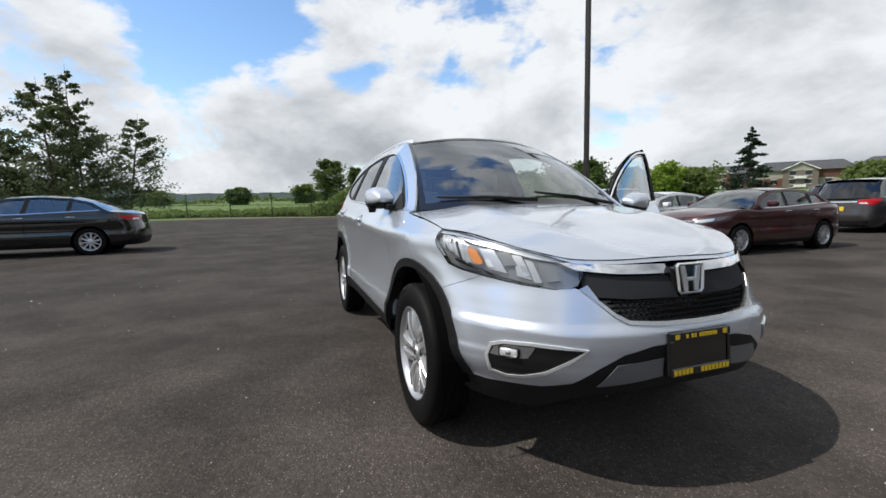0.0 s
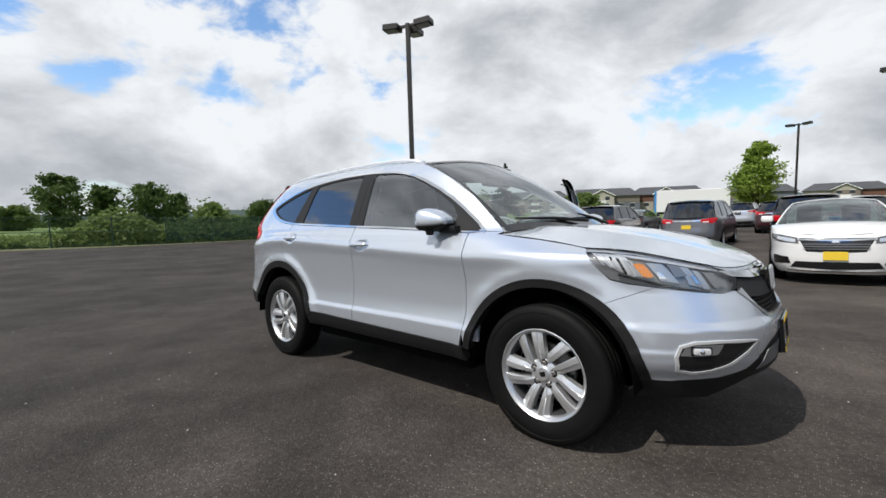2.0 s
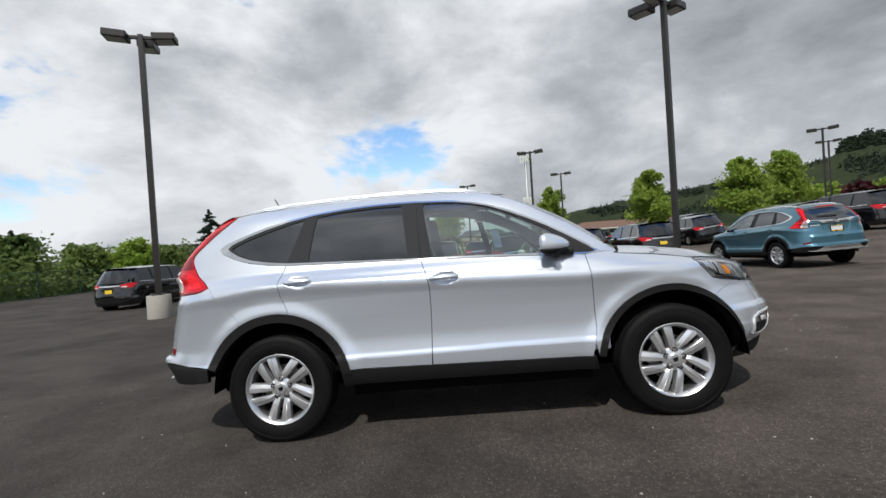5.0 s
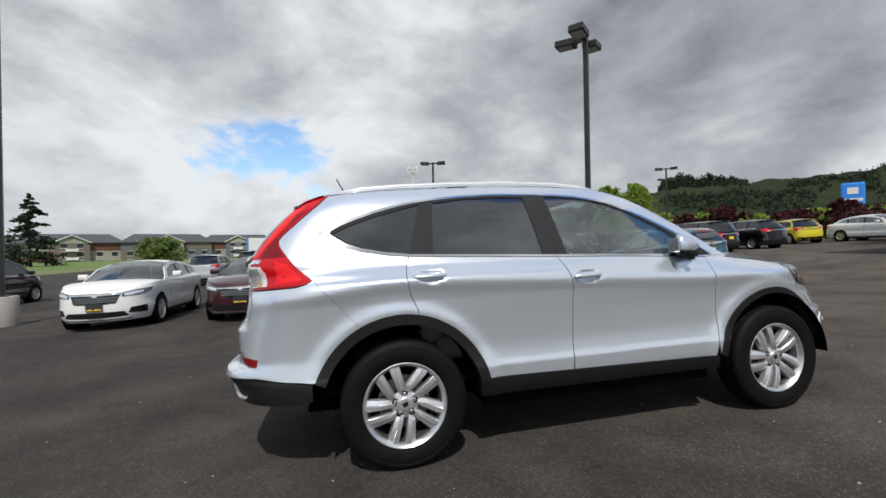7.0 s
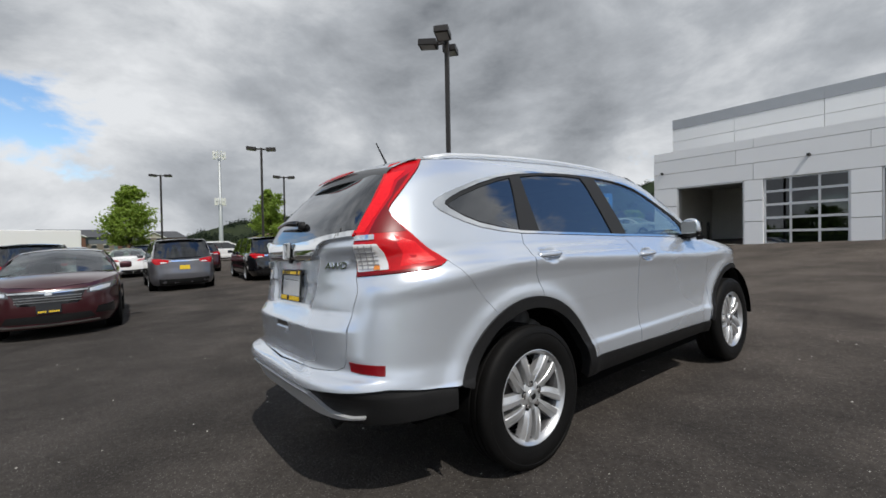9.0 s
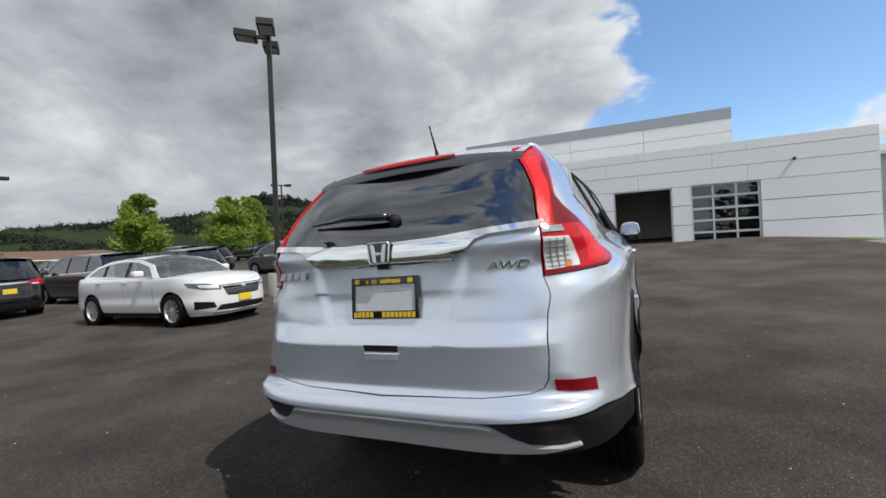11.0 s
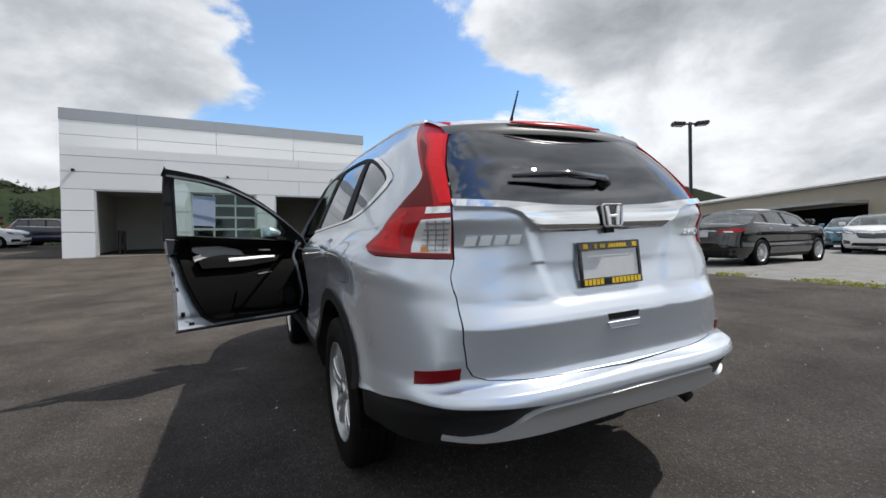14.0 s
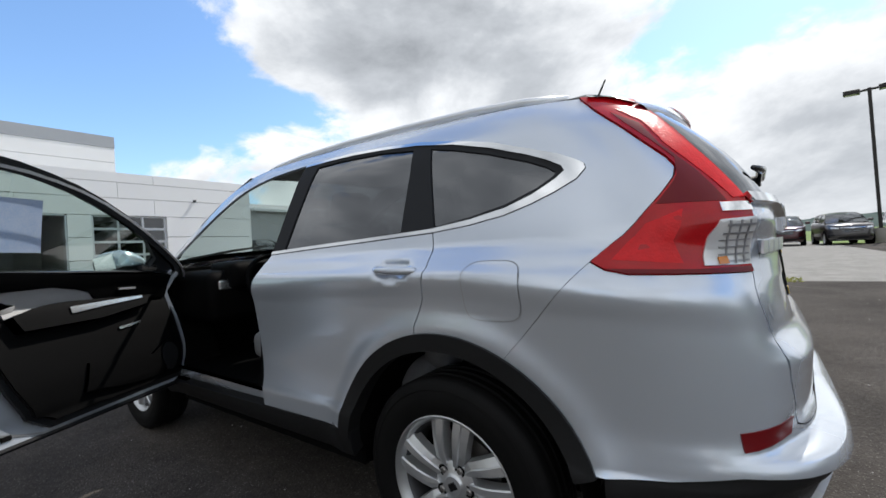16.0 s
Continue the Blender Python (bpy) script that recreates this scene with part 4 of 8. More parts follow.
# tail lamps
for sg in (-1, 1):
    lamp = wp("tail_lamp", LAMP_OUT[:1] + LAMP_IN[::-1] + LAMP_LOW[::-1] + LAMP_OUT[:0:-1], RED_LENS, None, (sg,), off=.006, rim=.03, gap=.002, label="tall red tail lamp")[0]
    clear = wp("clear_lens", [(s_rear(.634, 1.045), 1.045), (s_rear(.742, 1.050), 1.050), (s_rear(.737, 1.075), 1.075), (s_rear(.725, 1.13), 1.13), (s_rear(.712, 1.165), 1.165), (s_rear(.634, 1.168), 1.168)], LAMP_WHITE, lamp, (sg,), off=.010, rim=.006, gap=.002, label="clear ribbed reversing lens")[0]
    for i in range(6):
        z = 1.056 + i * .0185
        wp("lens_rib", [(s_rear(.640, z), z), (s_rear(.712 - i * .002, z), z), (s_rear(.712 - i * .002, z + .005), z + .005), (s_rear(.640, z + .005), z + .005)], RIB_GREY, clear, (sg,), off=.0125, rim=.003, gap=0)
    for y0 in (.655, .676, .697):
        wp("lens_rib", [(s_rear(y0, 1.052), 1.052), (s_rear(y0 + .003, 1.052), 1.052), (s_rear(y0 + .003, 1.160), 1.160), (s_rear(y0, 1.160), 1.160)], RIB_GREY, clear, (sg,), off=.0128, rim=.003, gap=0)
    wp("turn_bulb", [(s_rear(.695, 1.052), 1.052), (s_rear(.715, 1.052), 1.052), (s_rear(.713, 1.072), 1.072), (s_rear(.696, 1.074), 1.074)], AMBER, clear, (sg,), off=.0135, rim=.003, gap=0)
    wp("lamp_top_strip", [(s_rear(.634, 1.180), 1.180), (s_rear(.70, 1.181), 1.181), (s_rear(.690, 1.203), 1.203), (s_rear(.630, 1.202), 1.202)], CHROME, lamp, (sg,), off=.010, rim=.006, gap=0)
    wp("lamp_dark_band", [(s_rear(.672, 1.208), 1.208), (s_at(-1.925, 1.212), 1.212), (s_at(-1.968, 1.285), 1.285), (s_at(-1.960, 1.335), 1.335), (s_at(-1.90, 1.397), 1.397), (s_at(-1.83, 1.463), 1.463), (s_at(-1.79, 1.503), 1.503), (s_rear(.600, 1.455), 1.455), (s_rear(.636, 1.38), 1.38), (s_rear(.656, 1.29), 1.29)], RED_DEEP, lamp, (sg,), off=.0072, rim=.001, gap=0)
    wp("lamp_core", [(s_at(-1.80, 1.515), 1.515), (s_rear(.53, 1.50), 1.50), (s_rear(.585, 1.40), 1.40), (s_rear(.612, 1.30), 1.30), (s_rear(.622, 1.215), 1.215), (s_rear(.655, 1.215), 1.215), (s_rear(.650, 1.29), 1.29), (s_rear(.630, 1.38), 1.38), (s_rear(.59, 1.46), 1.46)], RED_BRIGHT, lamp, (sg,), off=.0075, rim=.001, gap=0)
    wp("lamp_core", [(s_at(-1.83, 1.078), 1.078), (s_at(-1.905, 1.165), 1.165), (s_rear(.735, 1.195), 1.195), (s_rear(.76, 1.12), 1.12), (s_rear(.765, 1.062), 1.062)], RED_BRIGHT, lamp, (sg,), off=.0070, rim=.001, gap=0)
    wp("lamp_foot", [(s_rear(.632, 1.028), 1.028), (s_rear(.76, 1.036), 1.036), (s_at(-1.87, 1.043), 1.043), (s_at(-1.82, 1.055), 1.055), (s_at(-1.87, 1.053), 1.053), (s_rear(.76, 1.046), 1.046), (s_rear(.632, 1.042), 1.042)], RED_DEEP, lamp, (sg,), off=.0076, rim=.001, gap=0)
    wp("rear_reflector", [(s_rear(.652, .636), .636), (s_rear(.778, .620), .620), (s_rear(.772, .662), .662), (s_rear(.648, .677), .677)], RED_DEEP, None, (sg,), off=.003, rim=.01, gap=0, label="red bumper reflector")

# tailgate fittings: plate, badge, wiper, grip
def on_tail(y, z, off=0.0):
    p = wall(s_rear(abs(y), z), z)
    n = wall_n(s_rear(abs(y), z), z)
    return Vector((p.x, y, z)) + Vector((n.x, n.y * (-1 if y > 0 else 1), n.z)) * off


def letters(text, size, depth, m, mat, name, parent):
    cu = bpy.data.curves.new(name, "FONT")
    cu.body, cu.size, cu.extrude, cu.align_x, cu.align_y = text, size, depth, "CENTER", "CENTER"
    tmp = bpy.data.objects.new(name, cu)
    me = bpy.data.meshes.new_from_object(tmp)
    bpy.data.objects.remove(tmp)
    bpy.data.curves.remove(cu)
    me.name = name
    me.transform(m)
    return link_mesh(name, me, mat, parent)


def bars(n, width, height, depth, m, mat, name, parent, seed=1):
    """Plain bars in place of lettering."""
    rnd = random.Random(seed)
    w = width / n
    for i in range(n):
        if rnd.random() < .12 and 0 < i < n - 1:
            continue
        part(name, box(-width / 2 + i * w + w * .10, -width / 2 + (i + 1) * w - w * .14, -height / 2, height / 2, 0, depth, 0, 1, m), mat, parent)


def licence(parent, m, back):
    """Plate with a black surround and rows of yellow bars; lies in x, y, facing z."""
    p = part("number_plate", box(-.140, .140, -.062, .062, 0, .004, .002, 1, m), back, parent, "blank plate in a black dealer surround")
    bm = bmesh.new()
    add_box(bm, -.158, .158, .052, .083, .0, .010, .003)
    add_box(bm, -.158, .158, -.083, -.052, .0, .010, .003)
    add_box(bm, -.158, -.142, -.052, .052, .0, .010, .003)
    add_box(bm, .142, .158, -.052, .052, .0, .010, .003)
    bmesh.ops.transform(bm, matrix=m, verts=bm.verts)
    part("plate_surround", bm, GLOSS_BLACK, p)
    bars(15, .292, .021, .002, m @ Matrix.Translation((0, -.067, .0098)), YELLOW, "surround_bar", p, 3)
    bars(12, .165, .015, .002, m @ Matrix.Translation((0, .066, .0098)), YELLOW, "surround_bar", p, 4)
    for x in (-.125, .125):
        part("surround_mark", box(x - .011, x + .011, .058, .076, .0098, .0115, 0, 1, m), YELLOW, p)


lean_p = on_tail(0, .98)
lic = Matrix.Translation((lean_p.x - .012, 0, .979)) @ Matrix.Rotation(radians(-90), 4, "Z") @ Matrix.Rotation(radians(90 - 6), 4, "X")
licence(tailgate, lic, WHITE_PLATE)
part("plate_groove", box(-.105, .105, .026, .031, .004, .0052, 0, 1, lic), SATIN, tailgate)


def badge(parent, m):
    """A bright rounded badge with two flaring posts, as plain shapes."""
    outer = [(-.052, .036), (-.044, .044), (.044, .044), (.052, .036), (.046, -.032), (.036, -.042), (-.036, -.042), (-.046, -.032)]
    inner = [(-.044, .034), (-.038, .037), (.038, .037), (.044, .034), (.038, -.030), (.031, -.035), (-.031, -.035), (-.038, -.030)]
    bm = bmesh.new()
    lo, li = [bm.verts.new((x, y, .006)) for x, y in outer], [bm.verts.new((x, y, .012)) for x, y in [((a[0] + b[0]) / 2, (a[1] + b[1]) / 2) for a, b in zip(outer, inner)]]
    lj = [bm.verts.new((x, y, .004)) for x, y in inner]
    for i in range(8):
        j = (i + 1) % 8
        bm.faces.new((lo[j], lo[i], li[i], li[j]))
        bm.faces.new((li[j], li[i], lj[i], lj[j]))
    bmesh.ops.transform(bm, matrix=m, verts=bm.verts)
    bd = part("badge_rim", bm, LAMP_SILVER, parent, "bright badge")
    back = slab(outer, .005, m)
    part("badge_back", back, GLOSS_BLACK, bd)
    for sg in (-1, 1):
        post = slab([(sg * .012, -.034), (sg * .026, -.034), (sg * .037, .036), (sg * .020, .036), (sg * .014, .004), (0, .004), (0, -.006), (sg * .012, -.006)], .008, m @ Matrix.Translation((0, 0, .003)), .002)
        part("badge_post", post, LAMP_SILVER, bd)


bp = on_tail(0, 1.156, .022)
badge(tailgate, Matrix.Translation(bp) @ Matrix.Rotation(radians(-90), 4, "Z") @ Matrix.Rotation(radians(86), 4, "X") @ Matrix.Diagonal((1.06, 1.04, 1.1, 1)))
for txt, y, z, w in (("", .50, 1.086, .21), ("AWD", -.515, 1.078, .12)):
    p = on_tail(y, z, .002)
    n = wall_n(s_rear(abs(y), z), z)
    az = math.degrees(math.atan2(n.y * (-1 if y > 0 else 1), n.x))
    m = Matrix.Translation(p) @ Matrix.Rotation(radians(az + 90), 4, "Z") @ Matrix.Rotation(radians(88), 4, "X")
    sh = Matrix.Identity(4)
    sh[0][1] = .35
    if txt:
        letters(txt, .054, .003, m @ sh @ Matrix.Diagonal((1.15, .8, 1, 1)), CHROME, "drive_lettering", tailgate)
    else:
        bars(4, w, .033, .006, m @ sh, LAMP_SILVER, "model_bar", tailgate, 9)
grip = on_tail(0, .775, .001)
gm = Matrix.Translation(grip) @ Matrix.Rotation(radians(-90), 4, "Z") @ Matrix.Rotation(radians(90), 4, "X")
part("grip_hollow", slab([(-.080, .026), (.080, .026), (.074, .002), (-.074, .002)], .002, gm, .001), GLOSS_BLACK, tailgate)
part("grip_ledge", slab([(-.083, -.004), (.083, -.004), (.072, -.030), (-.072, -.030)], .005, gm, .003), SILVER, tailgate)
part("camera_pod", box(-.022, .022, -.012, .010, 0, .014, .004, 2, Matrix.Translation(on_tail(0, 1.105, .01)) @ gm.to_3x3().to_4x4()), BLACK_TRIM, tailgate)
w0, w1 = on_tail(-.02, 1.290, .030), on_tail(.39, 1.300, .018)
wiper = part("rear_wiper", tube([w0, w0.lerp(w1, .45) + Vector((-.012, 0, .012)), w1], [.016, .014, .007], 8), GLOSS_BLACK, tailgate, "black rear wiper", smooth=True)
part("wiper_pivot", lathe([(.0, .028), (.020, .024), (.024, .010), (.026, 0)], 20, Matrix.Translation(on_tail(-.04, 1.290, .0)) @ Matrix.Rotation(radians(-75), 4, "Y")), BLACK_TRIM, wiper, smooth=True)
ex = tube([(-2.02, -.45, .40), (-2.14, -.45, .385), (-2.195, -.45, .36)], .026, 14)
part("exhaust_pipe", ex, BLACK_TRIM, suv, "dark exhaust tail pipe", smooth=True)

# nose: headlamps, grille, fog lamps
HL = [(s_at(1.505, 1.0), .998), (s_at(1.60, .993), .993), (s_at(1.70, .979), .979), (s_at(1.80, .958), .958), (s_front(.60, .931), .931), (s_front(.52, .908), .908), (s_front(.455, .885), .885), (s_front(.425, .845), .845),
      (s_front(.45, .805), .805), (s_front(.475, .793), .793), (s_front(.53, .787), .787), (s_front(.62, .797), .797), (s_at(1.80, .820), .820), (s_at(1.70, .836), .836), (s_at(1.625, .855), .855), (s_at(1.55, .93), .93)]
for sg in (-1, 1):
    hl = wp("headlamp", HL, LENS_CLEAR, None, (sg,), off=.004, rim=0, gap=.002, label="clear swept headlamp")[0]
    hl.visible_shadow = False
    wp("headlamp_bowl", HL, LAMP_BOWL, hl, (sg,), off=-.020, rim=-.024, gap=.0015)
    def lit(name, pts, mat, off=-.010, rim=.010):
        wp(name, [(s_at(x, z), z) for x, z in pts], mat, hl, (sg,), off=off, rim=rim, gap=0)
    # bright outer wedge, amber lamp, slanted reflector blades, grey light bar
    lit("outer_reflector", [(1.526, .994), (1.603, .981), (1.676, .967), (1.709, .941), (1.757, .865), (1.696, .878), (1.639, .909), (1.578, .955)], LAMP_SILVER)
    lit("turn_lamp", [(1.716, .926), (1.735, .931), (1.756, .924), (1.778, .896), (1.796, .870), (1.780, .864), (1.756, .869), (1.732, .900)], AMBER, -.004, .012)
    lit("turn_lamp_rim", [(1.690, .944), (1.703, .941), (1.751, .868), (1.738, .870)], SATIN, -.005, .012)
    for pts in ([(1.762, .934), (1.820, .929), (1.890, .838), (1.822, .850)], [(1.884, .914), (1.912, .910), (1.970, .819), (1.924, .831)], [(1.926, .897), (1.950, .889), (1.998, .810), (1.976, .811)]):
        lit("reflector_blade", pts, ALLOY_RIM, -.009, .012)
    lit("light_bar", [(1.60, .985), (1.719, .966), (1.834, .946), (1.942, .916), (2.020, .886), (1.954, .899), (1.837, .930), (1.733, .952)], LAMP_SILVER, -.006, .012)
    lit("lamp_sill", [(1.66, .872), (1.78, .838), (1.90, .809), (1.99, .792), (2.0, .799), (1.90, .818), (1.78, .848), (1.66, .882)], GLOSS_BLACK, -.004, .010)
    # fluted steps of the outer wedge and dark hoods over the main reflectors
    for i in range(5):
        x, z = 1.555 + i * .030, .982 - i * .008
        lit("reflector_flute", [(x, z), (x + .012, z - .002), (x + .052, z - .062 - i * .006), (x + .040, z - .058 - i * .006)], GLOSS_BLACK if i == 3 else ALLOY_RIM, -.006, .008)
    for pts in ([(1.838, .926), (1.878, .918), (1.915, .872), (1.872, .866)], [(1.962, .886), (2.000, .880), (2.035, .820), (2.010, .812)]):
        lit("lamp_hood", pts, LAMP_BOWL, -.007, .010)
    for pts in ([(1.800, .888), (1.822, .886), (1.842, .858), (1.818, .858)], [(1.922, .872), (1.936, .870), (1.960, .834), (1.946, .834)]):
        lit("lamp_bulb", pts, CHROME, -.003, .008)
    # fog lamp nest: a black hollow in a bright frame that broadens along its foot
    FR_ = [(s_at(x, z), z) for x, z in ((1.884, .452), (1.886, .520), (1.902, .570), (1.955, .590), (2.04, .596), (2.10, .593), (2.156, .582), (2.125, .530), (2.07, .480), (2.00, .450), (1.94, .440))]
    FI_ = inset(FR_, .012)
    fog = wp("fog_nest", FI_, BLACK_TRIM, None, (sg,), off=.0035, rim=.004, gap=-.004)[0]
    wp("fog_trim", ring(FR_, FI_), BRIGHT, fog, (sg,), off=.007, rim=.014, gap=0)
    wp("fog_reflector", [(s_at(x, z), z) for x, z in ((1.906, .528), (1.920, .560), (1.962, .574), (2.050, .578), (2.030, .534), (1.98, .526))], LAMP_BOWL, fog, (sg,), off=.0055, rim=.006, gap=0)
    z0, s0 = .550, s_at(1.975, .550)
    c, n = wall(s0, z0), wall_n(s0, z0)
    flip = Matrix.Diagonal((1, -1, 1, 1)) if sg > 0 else Matrix.Identity(4)
    side = Vector((-n.y, n.x, 0)).normalized()
    up = n.cross(side)
    turn = Matrix((side, up, n)).transposed().to_4x4()
    fm = flip @ Matrix.Translation(c + n * .006) @ turn
    fl_ = part("fog_lamp", box(-.044, .044, -.019, .019, 0, .006, .004, 1, fm), GLOSS_BLACK, fog)
    part("fog_lens", box(-.036, .036, -.014, .014, .005, .012, .006, 3, fm), LAMP_WHITE, fl_, "clear fog lens", smooth=40)
    part("fog_bulb", lathe([(.0, .004), (.010, .002), (.012, -.002)], 14, fm @ Matrix.Translation((0, 0, .012))), CHROME, fl_, smooth=True)
    wp("lower_insert", [(s_front(.36, .52), .52), (s_front(.17, .535), .535), (s_front(.17, .465), .465), (s_front(.42, .435), .435)], SKID_DARK, None, (sg,), off=.004, rim=.004, gap=0, label="satin lower bumper insert")


def on_nose(y, z, off=0.0):
    p, n = wall(s_front(abs(y), z), z), wall_n(s_front(abs(y), z), z)
    return Vector((p.x, y, z)) + Vector((n.x, n.y * (-1 if y > 0 else 1), n.z)) * off


GR = [(MID, .893), (s_front(.15, .892), .892), (s_front(.30, .889), .889), (s_front(.44, .890), .890), (s_front(.425, .845), .845), (s_front(.45, .80), .80), (s_front(.445, .785), .785), (s_front(.39, .735), .735), (s_front(.345, .692), .692), (s_front(.30, .668), .668), (s_front(.15, .655), .655), (MID, .652)]
grille = skin("grille", wall, wall_n, GR + [(2 * MID - s, z) for s, z in GR[1:-1][::-1]], GLOSS_BLACK, suv, off=-.035, rim=-.03, gap=.002, label="black grille with chrome wing bars")
low = [(s_front(.455, .79), .79), (s_front(.40, .735), .735), (s_front(.352, .69), .69), (s_front(.305, .664), .664), (s_front(.15, .651), .651), (MID, .648)]
lowi = [(s, z + .016) for s, z in low]
lowi[0] = (s_front(.425, .805), .805)
strip = low + lowi[::-1]
for sg in (-1, 1):
    wp("grille_trim", strip, SATIN, grille, (sg,), off=.006, rim=.02, gap=0)
    wp("grille_wing", [(s_front(.50, .884), .884), (s_front(.30, .875), .875), (s_front(.085, .872), .872), (s_front(.085, .838), .838), (s_front(.30, .842), .842), (s_front(.45, .856), .856)], CHROME, grille, (sg,), off=.006, rim=.03, gap=0)
    wp("grille_panel", [(s_front(.44, .852), .852), (s_front(.30, .838), .838), (s_front(.06, .834), .834), (s_front(.06, .752), .752), (s_front(.28, .755), .755), (s_front(.40, .765), .765), (s_front(.44, .80), .80)], PILLAR_BLACK, grille, (sg,), off=-.006, rim=.03, gap=0)
mesh_bars = bmesh.new()
for i in range(5):
    z = .668 + i * .019
    for j in range(-13, 14):
        y = (j + .5 * (i % 2)) * .026
        if abs(y) > .31 + (z - .668) * .5:
            continue
        p = on_nose(y, z, -.016)
        add_box(mesh_bars, p.x - .006, p.x + .006, p.y - .010, p.y + .010, z - .0022, z + .0022)
        add_box(mesh_bars, p.x - .006, p.x + .006, p.y + .0105, p.y + .0135, z - .009, z + .011)
part("grille_mesh", mesh_bars, BLACK_TRIM, grille)
nb = on_nose(0, .812, .012)
badge(grille, Matrix.Translation(nb) @ Matrix.Rotation(radians(90), 4, "Z") @ Matrix.Rotation(radians(84), 4, "X") @ Matrix.Diagonal((1.45, 1.42, 1.3, 1)))
part("badge_plinth", slab([(-.085, .045), (.085, .045), (.07, -.05), (-.07, -.05)], .03, Matrix.Translation(nb - Vector((.034, 0, 0))) @ Matrix.Rotation(radians(90), 4, "Z") @ Matrix.Rotation(radians(84), 4, "X"), .008), GLOSS_BLACK, grille)
fl = Matrix.Translation((2.228, 0, .545)) @ Matrix.Rotation(radians(90), 4, "Z") @ Matrix.Rotation(radians(86), 4, "X")
licence(suv, fl, GLOSS_BLACK)
part("plate_bracket", box(-.16, .16, -.085, .085, -.028, .0, .006, 1, fl), BLACK_TRIM, suv)

# wipers and cowl
cowl = grid_skin("cowl", lambda u, v: (1.03 + .19 * (1 - (2 * v - 1)**2) - .05 + .07 * u, (2 * v - 1) * .73, 1.082 + .028 * (1 - (2 * v - 1)**2) - .012 * u), 4, 20, BLACK_TRIM, suv)
for y0, y1, u1 in ((.58, -.05, .10), (-.08, -.62, .09)):
    a = Vector(screen_fn(.02, .5 + y0 / 1.46)) + Vector((.03, 0, .018))
    b = Vector(screen_fn(u1, .5 + y1 / 1.42)) + Vector((.015, 0, .016))
    part("wiper", tube([a, a.lerp(b, .5) + Vector((0, 0, .008)), b], [.012, .010, .006], 8), BLACK_TRIM, suv, "black windscreen wiper", smooth=True)

# under-body, wheel wells, fuel flap
for x0, x1, y1, z0, z1 in ((-1.85, 1.80, .60, .29, .33), (-.82, .80, .80, .26, .42), (-2.12, -1.78, .50, .42, .52), (1.78, 1.96, .42, .34, .60), (1.05, 1.95, .55, .50, .86)):
    part("underbody", box(x0, x1, -y1, y1, z0, z1, .01), UNDER, suv)
for sx in (AX, -AX):
    for sg in (-1, 1):
        bm = bmesh.new()
        rows_ = []
        for yy in (.53, .70, .885):
            rows_.append([bm.verts.new((sx + .452 * math.cos(radians(a)), sg * yy, HUB + .452 * math.sin(radians(a)))) for a in range(0, 181, 6)])
        for a, b in zip(rows_, rows_[1:]):
            for i in range(len(a) - 1):
                bm.faces.new((a[i], a[i + 1], b[i + 1], b[i]))
        bm.faces.new(rows_[0])
        part("wheel_well", bm, UNDER, suv)
def rounded(cx, cz, hw, hh, power=4.0, n=32):
    """A rounded rectangle in wall coordinates."""
    return [(cx + hw * math.copysign(abs(math.cos(a))**(2 / power), math.cos(a)), cz + hh * math.copysign(abs(math.sin(a))**(2 / power), math.sin(a))) for a in [2 * math.pi * i / n for i in range(n)]]


flap = rounded(-1.500, 1.000, .088, .086)
wp("fuel_flap", flap, SILVER, None, (1,), off=.0015, rim=.003, gap=0)
wp("fuel_flap_seam", ring(rounded(-1.500, 1.000, .0905, .0885), flap), SKID_DARK, None, (1,), off=.0010, rim=0, gap=0)


